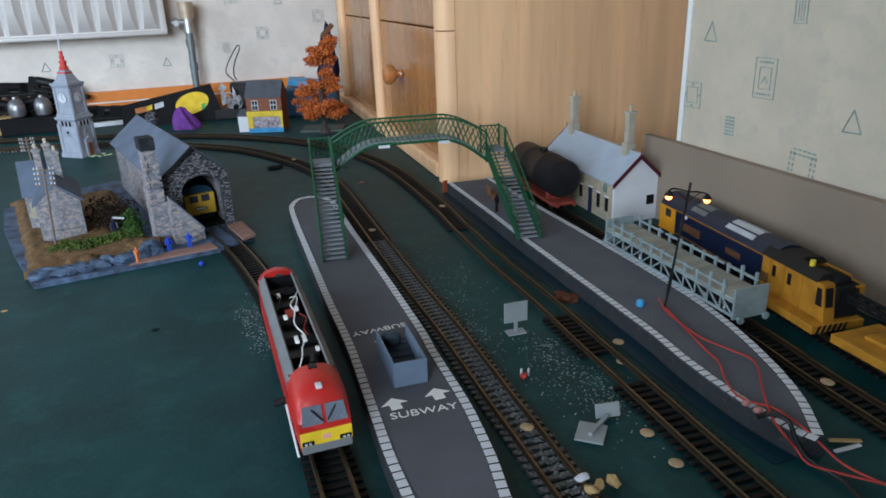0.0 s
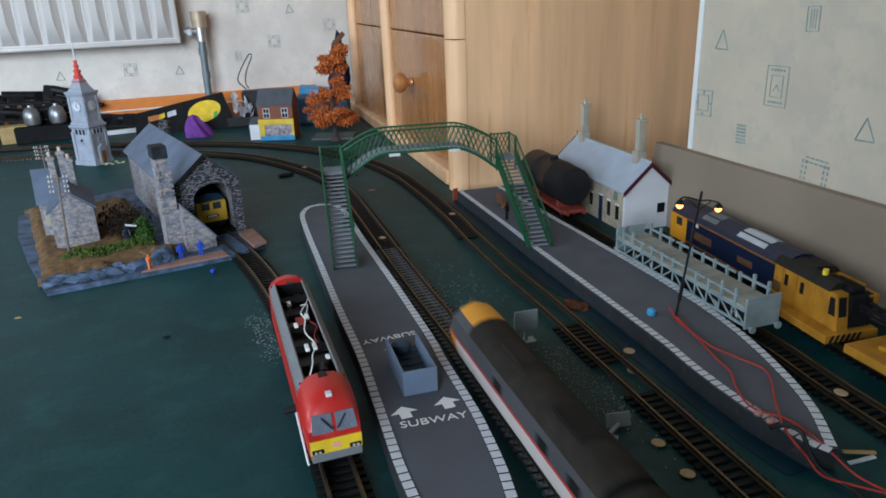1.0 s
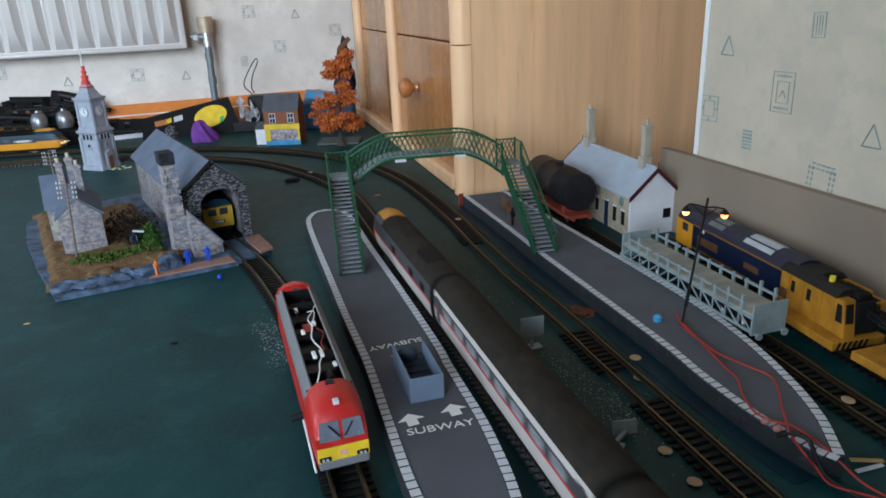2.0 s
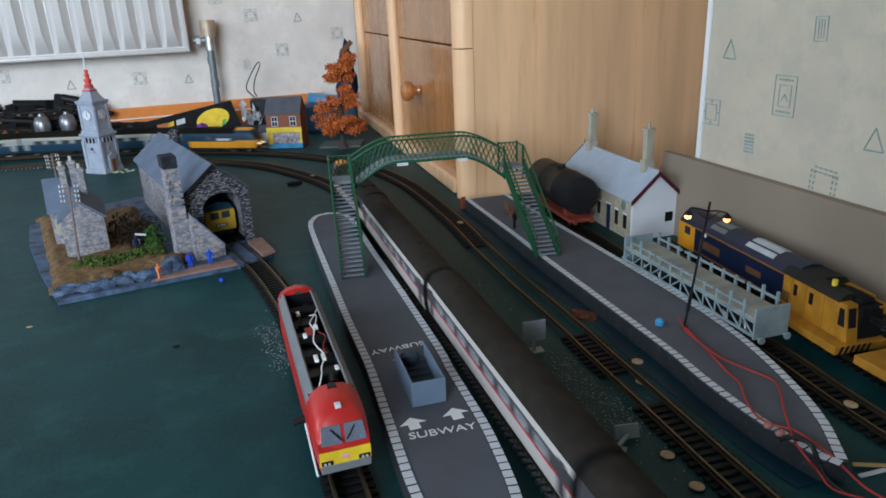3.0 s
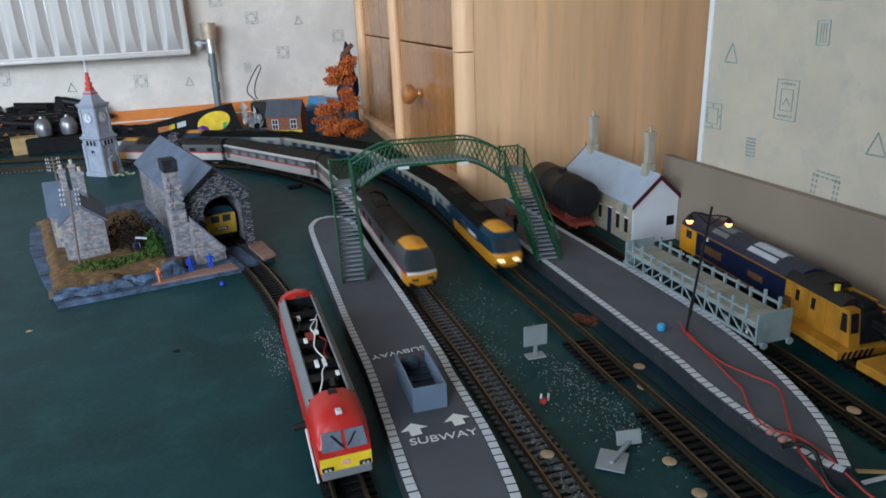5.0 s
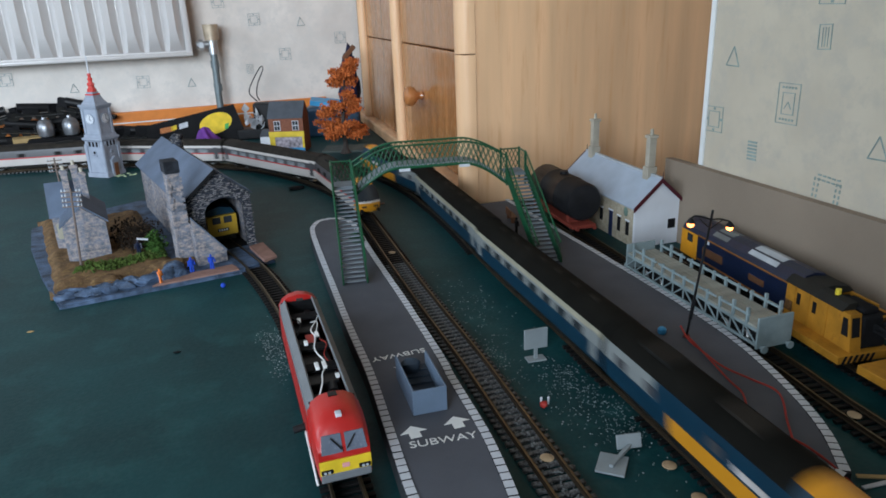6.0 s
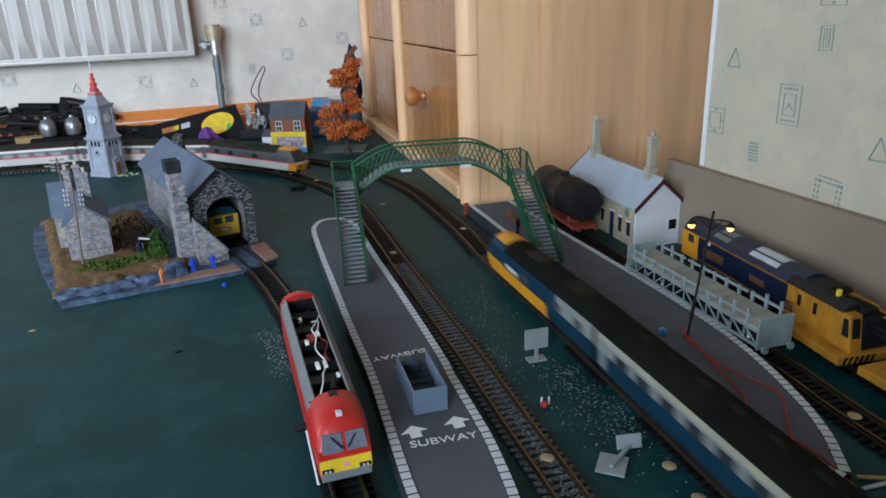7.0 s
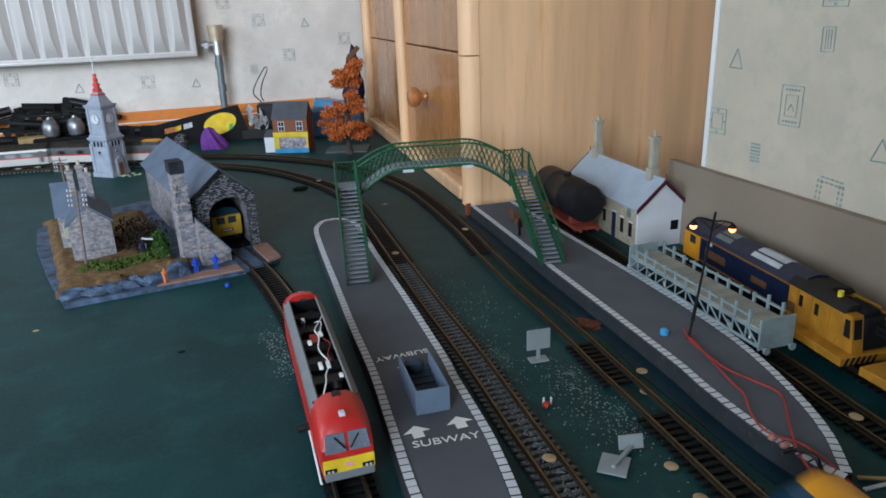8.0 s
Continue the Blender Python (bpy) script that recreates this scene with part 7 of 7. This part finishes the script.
def shop():
    th = thing("corner_shop", "red brick model shop with yellow fascia and grey roof", "model building", pose(0.1115, 1.375, 0, 0, 0, -21))
    W, D, ze, zr = 0.067, 0.050, 0.0665, 0.094
    bm = bmesh.new()
    box(bm, 0, W, 0, D, 0.0, ze)
    part("wall", bm, SHOPBRICK, th, "red brick walls")
    m = Matrix(((0, 0, 1, 0), (1, 0, 0, 0), (0, 1, 0, 0), (0, 0, 0, 1)))
    for a, b in ((-0.003, D / 2), (D + 0.003, D / 2)):
        bm = bmesh.new()
        prism(bm, [(a, ze - 0.001), (b, zr), (b, zr + 0.002), (a, ze + 0.001)], -0.001, W + 0.001, m)
        part("roof_slope", bm, SHOPROOF, th, "dark grey roof")
    bm = bmesh.new()
    prism(bm, [(0, ze), (D, ze), (D / 2, zr - 0.0005)], 0.0, W, m)
    part("gables", bm, SHOPBRICK, th)
    bm = bmesh.new()
    box(bm, -0.001, W + 0.001, -0.003, 0.0, 0.0300, 0.0405, 0.0005)
    part("fascia", bm, SHOPY, th, "yellow shop fascia")
    for x0, x1 in ((0, 0.010), (W - 0.004, W)):
        bm = bmesh.new()
        box(bm, x0, x1, -0.0025, 0.0, 0.008, 0.030)
        part("pillar", bm, SHOPY, th)
    bm = bmesh.new()
    box(bm, 0, W, -0.0025, 0.0, 0.0, 0.009)
    part("stall_riser", bm, SHOPB, th, "blue stall riser")
    bm = bmesh.new()
    box(bm, 0.010, W - 0.004, -0.0012, 0.0, 0.009, 0.030)
    win = part("shop_window", bm, mat("cluttered_display", (0.34, 0.30, 0.33), 0.3, var=0.7, scale=120), th, "shop window with a faded display")
    for x in (0.0165, 0.052):
        bm = bmesh.new()
        box(bm, x - 0.0062, x + 0.0062, -0.0010, 0.0, 0.0425, 0.0610)
        f = part("window", bm, EDGEW, th, "white sash window")
        for z0, z1 in ((0.0435, 0.0510), (0.0525, 0.0600)):
            for s in (-1, 1):
                bm = bmesh.new()
                a, b = sorted((x + s * 0.0005, x + s * 0.0050))
                box(bm, a, b, -0.0014, -0.0008, z0, z1)
                part("pane", bm, GLASS_D, f)
    bm = bmesh.new()
    box(bm, -0.022, 0.0, 0.008, 0.04, 0, 0.030)
    part("annex", bm, HWHITE, th, "white lean-to")
    bm = bmesh.new()
    prism(bm, [(0.006, 0.0302), (0.042, 0.0302), (0.042, 0.040), (0.03, 0.040)], -0.023, 0.0, m)
    part("annex_roof", bm, SHOPROOF, th)


shop()


def autumn_tree():
    th = thing("autumn_tree", "model tree with rust-orange foliage and a dark twisted trunk", "tree", pose(0.243, 1.30, 0))
    bm = bmesh.new()
    trunk = [(0, 0, 0), (0.001, 0, 0.02), (-0.002, 0.002, 0.045), (0.002, 0, 0.08), (0.006, 0.002, 0.12), (0.012, 0, 0.155)]
    for (p, q, r0, r1) in zip(trunk, trunk[1:], (0.0062, 0.0048, 0.004, 0.003, 0.002), (0.0048, 0.004, 0.003, 0.002, 0.0008)):
        rod(bm, p, q, r0, 8, r1)
    lathe(bm, [(0.012, 0.0), (0.0085, 0.003), (0.0055, 0.010)], 10)
    random.seed(11)
    limbs = []
    for k in range(36):
        f = random.uniform(0.24, 1.0)
        z = 0.155 * f
        a = random.uniform(0, 2 * math.pi)
        reach = (0.050 * (1 - (f - 0.22) ** 1.15 * 0.88)) * random.uniform(0.7, 1.05)
        i = min(len(trunk) - 2, int(f * (len(trunk) - 1)))
        p = Vector(trunk[i]).lerp(Vector(trunk[i + 1]), f * (len(trunk) - 1) - i)
        q = p + Vector((reach * math.cos(a), reach * math.sin(a), random.uniform(0.004, 0.016)))
        rod(bm, p, q, 0.0014, 5, 0.0004)
        limbs.append((p, q))
    part("trunk", bm, BARK, th, "dark twisted trunk and limbs")
    for p, q in limbs:
        bm = bmesh.new()
        for c in range(4):
            mid = p.lerp(q, 0.55 + 0.16 * c) + Vector((random.gauss(0, 0.003), random.gauss(0, 0.003), random.gauss(0, 0.002)))
            rr = random.uniform(0.008, 0.013)
            for j in range(75):
                d = Vector((random.gauss(0, 1), random.gauss(0, 1), random.gauss(0, 0.55)))
                d = d.normalized() * rr * random.uniform(0.3, 1.15)
                d.z *= 0.7
                rot = Euler((random.uniform(0, 6), random.uniform(0, 6), random.uniform(0, 6))).to_matrix()
                sz = random.uniform(0.0014, 0.0030)
                vs = [bm.verts.new(mid + d + rot @ Vector(o) * sz) for o in ((1, 0, 0), (0, 0.8, 0.25), (-1, 0, 0), (0, -0.8, 0.25))]
                bm.faces.new(vs)
        part("leaf_clump", bm, LEAF, th)


autumn_tree()


def back_clutter():
    # leaning printed card with a yellow oval
    a = Vector((-0.124, 1.570, 0.0))
    b = Vector((0.078, 1.552, 0.0))
    ang = math.degrees(math.atan2(b.y - a.y, b.x - a.x))
    th = thing("printed_card", "black printed card leaning back, yellow oval and small pictures", "card", Matrix.Translation(a) @ pose(0, 0, 0, -22, 0, ang))
    m = Matrix(((1, 0, 0, 0), (0, 0, 1, 0), (0, 1, 0, 0), (0, 0, 0, 1)))
    bm = bmesh.new()
    prism(bm, [(0, 0), (0.205, 0), (0.182, 0.080), (0.002, 0.046)], 0, 0.004, m)
    part("card", bm, CARD_B, th)
    bm = bmesh.new()
    prism(bm, [(0.141 + 0.034 * math.cos(t), 0.041 + 0.0225 * math.sin(t) + 0.006 * math.cos(t)) for t in np.linspace(0, 2 * math.pi, 32, endpoint=False)], -0.0006, 0.0, m)
    part("oval", bm, CARD_Y, th, "yellow oval")
    bm = bmesh.new()
    prism(bm, [(0.158, 0.026), (0.166, 0.028), (0.168, 0.040), (0.160, 0.038)], -0.0011, -0.0007, m)
    part("print", bm, CARD_G, th)
    for x, z, w, h, mm in ((0.040, 0.034, 0.013, 0.0055, CARD_R), (0.075, 0.041, 0.009, 0.0055, EDGEW), (0.055, 0.037, 0.006, 0.005, CARD_Y)):
        bm = bmesh.new()
        prism(bm, [(x - w, z - h - 0.002), (x + w, z - h + 0.002), (x + w, z + h + 0.002), (x - w, z + h - 0.002)], -0.0006, 0.0, m)
        part("print", bm, mm, th, "small faded picture")
    # purple cloth
    bm = bmesh.new()
    rings = []
    for f in np.linspace(0, 1, 12):
        r = 0.025 * (1 - f) ** 0.6 + 0.0015
        rings.append([bm.verts.new((-0.009 * f + r * math.cos(t) * (1 + 0.30 * math.sin(4 * t + 5 * f) * (0.4 + f)), r * 0.75 * math.sin(t) * (1 + 0.25 * math.cos(5 * t + 3 * f)), 0.044 * f + 0.003 * math.sin(3 * t) * (1 - f) * f * 4)) for t in np.linspace(0, 2 * math.pi, 40, endpoint=False)])
    for a, b in zip(rings, rings[1:]):
        for k in range(40):
            bm.faces.new((a[k], a[(k + 1) % 40], b[(k + 1) % 40], b[k]))
    bm.faces.new(rings[0][::-1])
    bm.faces.new(rings[-1])
    single("purple_cloth", bm, PURPLE, "crumpled purple cloth bundle on the board", "cloth", pose(0.002, 1.494, 0), smooth=True)
    # crumpled film
    bm = bmesh.new()
    for k in range(26):
        c = Vector((random.gauss(0, 0.012), random.gauss(0, 0.008), 0.006 + abs(random.gauss(0, 0.022))))
        c.x -= (c.z - 0.02) * 0.45
        rot = Euler((random.uniform(0, 6), random.uniform(0, 6), random.uniform(0, 6))).to_matrix()
        s = random.uniform(0.006, 0.014)
        pts = [c + rot @ Vector(o) * s for o in ((1, 0, 0), (0, 0.7, 0.3), (-0.9, 0, 0), (0, -0.7, 0.2))]
        q = [bm.verts.new(v) for v in pts]
        bm.faces.new(q[:3])
        bm.faces.new((q[0], q[2], q[3]))
    bmesh.ops.solidify(bm, geom=bm.faces[:], thickness=0.0004)
    single("plastic_film", bm, POLY, "crumpled clear white plastic film", "packaging", pose(0.098, 1.54, 0.024))
    bm = bmesh.new()
    box(bm, -0.05, 0.035, -0.022, 0.022, 0, 0.022, 0.003)
    box(bm, -0.012, 0.035, -0.018, 0.02, 0.022, 0.075, 0.004)
    single("black_speaker", bm, BLACKP, "black plastic gadget behind the shop", "gadget", pose(0.112, 1.565, 0, 0, 0, -12))
    bm = bmesh.new()
    tube(bm, [tuple(q) for q in spline([(0.112, 1.60, 0.074), (0.098, 1.61, 0.092), (0.107, 1.61, 0.116), (0.128, 1.61, 0.146), (0.133, 1.61, 0.141), (0.119, 1.61, 0.113), (0.113, 1.605, 0.088), (0.118, 1.60, 0.074)], 0.004)], 0.0013, 6)
    single("cable_loop", bm, BLACKP, "black strap loop standing up behind the shop", "cable", smooth=True)
    # boxes behind the tree
    bm = bmesh.new()
    box(bm, -0.055, 0.06, -0.03, 0.03, 0, 0.062, 0.006)
    single("blue_crate", bm, BLUEBOX, "dark blue plastic box behind the tree", "box", pose(0.262, 1.52, 0, 0, 0, -14))
    bm = bmesh.new()
    prism(bm, [(-0.030, -0.02), (0.03, -0.02), (0.045, 0.0), (0.03, 0.02), (-0.030, 0.02)], 0, 0.010)
    single("blue_tray", bm, LBLUE, "light blue plastic tray lying on the box", "tray", pose(0.248, 1.53, 0.064, 6, 8, -14))
    bm = bmesh.new()
    blob(bm, (0, 0, 0.088), 0.040, 0.5, 5, (0.50, 0.6, 2.1), 3)
    single("blue_bag", bm, mat("dark_blue_bag", (0.006, 0.010, 0.04), 0.6), "dark blue bag pushed against the wardrobe", "bag", pose(0.300, 1.52, 0.0, 0, 2), smooth=True)
    bm = bmesh.new()
    box(bm, -0.005, 0.005, -0.002, 0.002, 0, 0.036, 0.0015)
    single("brown_stick", bm, BROWNW, "brown leaf-shaped stick above the tree", "stick", pose(0.290, 1.49, 0.160, 0, 45))
    bm = bmesh.new()
    box(bm, -0.035, 0.045, -0.03, 0.03, 0, 0.004, 0.001)
    single("grey_card", bm, mat("dull_grey_card", (0.10, 0.12, 0.11), 0.8), "dull grey card lying under the tree", "card", pose(0.243, 1.335, 0.0, 0, 0, -20))
    # white strips and the low siding stock behind the outer track
    for (x, y, w, mm, rz, lab) in ((-0.175, 1.615, 0.070, EDGEW, 6, "white plastic strip lying behind the track"), (-0.300, 1.63, 0.035, mat("dull_red_strip", (0.35, 0.09, 0.06), 0.6), 6, "dull red plastic strip lying behind the track"), (-0.10, 1.655, 0.02, EDGEW, -4, "white card scrap by the wall")):
        bm = bmesh.new()
        box(bm, -w, w, -0.006, 0.006, 0, 0.0085, 0.001)
        single("plastic_strip", bm, mm, lab, "strip", pose(x, y, 0, 0, 0, rz))
    bm = bmesh.new()
    box(bm, -0.035, 0.035, -0.02, 0.02, 0, 0.034, 0.001)
    single("cardboard_box", bm, TAN, "small tan cardboard box", "box", pose(-0.348, 1.635, 0, 0, 0, 12))
    # heap of spare locomotive frames
    random.seed(5)
    spots = [(-0.40, 1.655, 0.0, 3), (-0.29, 1.655, 0.0, -4), (-0.36, 1.66, 0.030, 8), (-0.27, 1.66, 0.034, -10), (-0.33, 1.66, 0.062, 4), (-0.42, 1.66, 0.055, -12), (-0.245, 1.665, 0.060, 14), (-0.17, 1.665, 0.0, 3), (-0.21, 1.668, 0.0, -5)]
    for k, (x, y, z, tilt) in enumerate(spots):
        th = thing("spare_loco_frame", "black spare locomotive chassis in a heap", "loco chassis", pose(x, y, z, random.uniform(-12, 12), tilt, random.uniform(-14, 14)), group="heap of chassis")
        bm = bmesh.new()
        box(bm, -0.06, 0.06, -0.010, 0.010, 0.008, 0.016, 0.001)
        for j in range(5):
            w_ = random.uniform(0.006, 0.016)
            xx = random.uniform(-0.05, 0.05)
            box(bm, xx - w_, xx + w_, -0.009, 0.009, 0.014, random.uniform(0.018, 0.036), 0.0012)
        part("frame", bm, BLACKM, th)
        bm = bmesh.new()
        rod(bm, (-0.04, -0.002, 0.028), (0.035, 0.002, 0.026), 0.009, 12)
        part("boiler", bm, BLACKP, th, "", True)
        for j in range(5):
            bm = bmesh.new()
            xx = -0.045 + j * 0.022
            rod(bm, (xx, -0.0125, 0.0085), (xx, -0.0105, 0.0085), 0.0085, 14)
            part("wheel", bm, UNDER, th)
        bm = bmesh.new()
        rod(bm, (-0.045, -0.0135, 0.009), (0.043, -0.0135, 0.012), 0.0008, 5)
        part("coupling_rod", bm, STEEL, th)
    for x, y in ((-0.315, 1.615), (-0.268, 1.615)):
        bm = bmesh.new()
        lathe(bm, [(0.010, 0.0), (0.015, 0.004), (0.0165, 0.014), (0.0165, 0.024), (0.012, 0.034), (0.005, 0.038), (0.004, 0.042)], 18)
        single("silver_tank", bm, CHROME, "silver domed tank model among the chassis", "tank", pose(x, y, 0.032), group="silver tanks", smooth=True)
    bm = bmesh.new()
    box(bm, -0.06, 0.065, -0.016, 0.016, 0, 0.032, 0.002)
    single("dark_carton", bm, BLACKM, "dark carton under the silver tanks", "box", pose(-0.29, 1.612, 0, 0, 0, 3))


back_clutter()


def ground_litter():
    random.seed(21)
    bm = bmesh.new()
    places = [(cx + random.gauss(0, r * 0.7), cy + random.gauss(0, r * 1.6), 0) for cx, cy, r in [(0.1992, 0.5423, 0.0233), (0.182, 0.4421, 0.0132), (0.218, 0.3539, 0.021), (0.2277, 0.3342, 0.0148), (0.2209, 0.3953, 0.0124), (0.0277, 0.5454, 0.0097), (0.0314, 0.5004, 0.0099)] for _ in range(190)]
    for x, y, z in places:
        s = random.uniform(0.00015, 0.00048)
        box(bm, -s, s, -s * 0.8, s * 0.8, 0.0, s * 0.7, 0, pose(x, y, 0.0001, 0, 0, random.uniform(0, 180)))
    single("scenic_dust", bm, DUST, "scattered white scenic crumbs on the green board", "crumbs", kind="stuff")
    # loose ballast between the rails of the island line
    bm = bmesh.new()
    for k in range(900):
        s = random.triangular(0.85, 1.75, 1.52)
        c = MID.at(s)
        h = MID.heading(s)
        o = random.gauss(0, 0.0075)
        q = random.uniform(0.0003, 0.0007)
        box(bm, -q, q, -q, q, 0, q * 1.3, 0, pose(c[0] - math.sin(h) * o, c[1] + math.cos(h) * o, 0.0003 + (0.002 if abs(o) < 0.006 else 0), random.uniform(-30, 30), random.uniform(-30, 30), random.uniform(0, 90)))
    single("loose_ballast", bm, BALLAST, "loose grey ballast grains strewn between the rails", "ballast", kind="stuff")
    for (x, y, z), r, col, nm, lab in (((-0.0501, 0.5531, 0.0000), 0.003, BLACKM, "black_crumb", "small black crumb on the board"), ((-0.1750, 0.6484, 0.0000), 0.0028, TAN, "brown_crumb", "small brown crumb on the board"), ((0.1160, 1.0573, 0.0000), 0.013, BLACKM, "black_patch", "flat black scrap lying on the board"), ((0.2155, 1.0110, 0.0000), 0.003, BLACKM, "black_crumb", "small black crumb on the board"), ((0.2153, 0.9142, 0.0000), 0.005, BRICKP, "brown_scrap", "flat brown scrap on the board")):
        bm = bmesh.new()
        blob(bm, (0, 0, r * 0.12), r, 0.5, x * 90, (1, 0.6, 0.22))
        single(nm, bm, col, lab, "scrap", pose(x, y, r * 0.06), smooth=True)
    p = (0.3093, 0.4044, 0.0145)
    th = thing("toy_hat", "small blue and white plastic toy hat on the platform", "toy hat", pose(p[0], p[1], 0.0145, 0, 0, 35))
    bm = bmesh.new()
    lathe(bm, [(0.0030, 0), (0.0034, 0.0015), (0.0032, 0.004), (0.0018, 0.0052)], 14)
    part("crown", bm, LBLUE, th, "light blue crown", True)
    bm = bmesh.new()
    box(bm, 0.0025, 0.0062, -0.002, 0.002, 0.0003, 0.0016, 0.0004)
    part("peak", bm, EDGEW, th, "white peak")
    p = (0.1898, 0.3680, 0.0000)
    th = thing("broken_toy", "tiny broken red and white toy piece on the board", "toy piece", pose(p[0], p[1], 0))
    bm = bmesh.new()
    blob(bm, (-0.001, -0.001, 0.002), 0.0026, 0.4, 4)
    part("red_piece", bm, REDWIRE, th, "", True)
    for x, h in ((-0.002, 0.006), (0.0035, 0.005)):
        bm = bmesh.new()
        rod(bm, (x, 0.001, 0), (x + 0.0008, 0.002, h), 0.0008, 6)
        part("white_piece", bm, EDGEW, th)
    for k, (x, y, z) in enumerate(((0.1670, 0.2562, 0.0060), (0.1732, 0.2495, 0.0040), (0.1832, 0.2512, 0.0020), (0.1666, 0.2472, 0.0050))):
        bm = bmesh.new()
        blob(bm, (0, 0, 0.002), 0.0036 if k != 2 else 0.0045, 0.6, k * 3.3, (1.2, 0.7, 0.5))
        single("dried_leaf", bm, TAN if k else EDGEW, "dry pale plant scrap beside the rails", "plant scrap", pose(x, y, z * 0.9, 0, 0, k * 40), group="plant scraps", smooth=True)
    for k, (x, y, z) in enumerate(((0.2840, 0.2653, 0.0140), (0.2847, 0.2569, 0.0120))):
        bm = bmesh.new()
        ball(bm, (0, 0, 0.0022), 0.0024, 10, 7, (1.3, 1, 0.8))
        single("pink_bead", bm, mat("pinkish_plug", (0.38, 0.17, 0.15), 0.6), "small pinkish plug at the platform edge", "plug", pose(x, y, 0.0146), group="plugs", smooth=True)
    for k, (x, y, z) in enumerate(((0.3218, 0.2255, 0.0000), (0.3247, 0.2301, 0.0010))):
        bm = bmesh.new()
        box(bm, -0.009, 0.009, -0.0013, 0.0013, 0, 0.0012, 0.0003)
        single("wood_sliver", bm, TAN if k else EDGEW, "thin pale sliver of wood on the board", "sliver", pose(x, y, 0.0002 + k * 0.0013, 0, 0, -4 - 22 * k), group="slivers")
    bm = bmesh.new()
    box(bm, -0.0035, 0.0035, -0.001, 0.001, 0, 0.016, 0.0006)
    single("orange_tab", bm, mat("brick_orange_plastic", (0.30, 0.06, 0.03), 0.6), "brick-orange plastic tab at the platform's end", "tab", pose(0.3030, 0.8160, 0, 0, 0, 12))
    bm = bmesh.new()
    blob(bm, (0, 0, 0.0012), 0.011, 0.7, 6.1, (0.75, 1.0, 0.16), 3)
    single("rusty_patch", bm, mat("rust_brown_scatter", (0.10, 0.035, 0.018), 0.95, var=0.5, scale=200), "patch of rust-brown scatter beside the rails", "scatter", pose(0.2800, 0.4680, 0), smooth=True)
    figure(0.3100, 0.6720, 0.0146, BLACKM, 0.020, 40, "tiny black plastic figurine beside the footbridge stairs")
    bm = bmesh.new()
    for k in range(120):
        c = Vector((random.gauss(0, 0.0035), random.gauss(0, 0.0045), abs(random.gauss(0.006, 0.004))))
        q = Euler((random.uniform(0, 6), random.uniform(0, 6), random.uniform(0, 6))).to_matrix()
        bm.faces.new([bm.verts.new(c + q @ Vector(o) * 0.0017) for o in ((1, 0, 0), (0, 0.8, 0.2), (-1, 0, 0), (0, -0.8, 0.2))])
    single("green_clump", bm, mat("dark_green_clump", (0.012, 0.06, 0.025), 0.9, var=0.4, scale=200), "dark green foliage clump by the stairs", "shrub", pose(0.1405, 0.7250, 0.0141))
    bm = bmesh.new()
    for k in range(14):
        c = Vector((random.gauss(0, 0.009), random.gauss(0, 0.004), 0.0004))
        blob(bm, c, random.uniform(0.0012, 0.003), 0.6, k * 1.9, (1.3, 0.8, 0.4), 1)
    ob = single("pale_scatter", bm, mat("pale_green_scatter", (0.42, 0.50, 0.30), 0.9), "pale green scatter spilt at the tower's foot", "scatter", pose(-0.146, 1.303, 0), kind="stuff")
    bm = bmesh.new()
    # dark bench against the stairs of the side platform
    box(bm, -0.012, 0.012, -0.004, 0.004, 0.006, 0.0075, 0.0003)
    for x in (-0.010, 0.010):
        box(bm, x - 0.0008, x + 0.0008, -0.003, 0.003, 0, 0.006)
    box(bm, -0.012, 0.012, 0.003, 0.0042, 0.008, 0.015, 0.0003)
    q = (0.3270, 0.7229, 0.0145)
    single("platform_bench", bm, BROWNW, "dark brown bench on the side platform", "bench", pose(q[0], q[1], 0.0143, 0, 0, 80))


ground_litter()


def true_size():
    """Brings the plan to true size: meshes and places alike."""
    for me in bpy.data.meshes:
        me.transform(Matrix.Scale(SIZE, 4))
    for ob in bpy.data.objects:
        if ob.type in {"MESH", "EMPTY"}:
            ob.location = ob.location * SIZE


true_size()
motions()
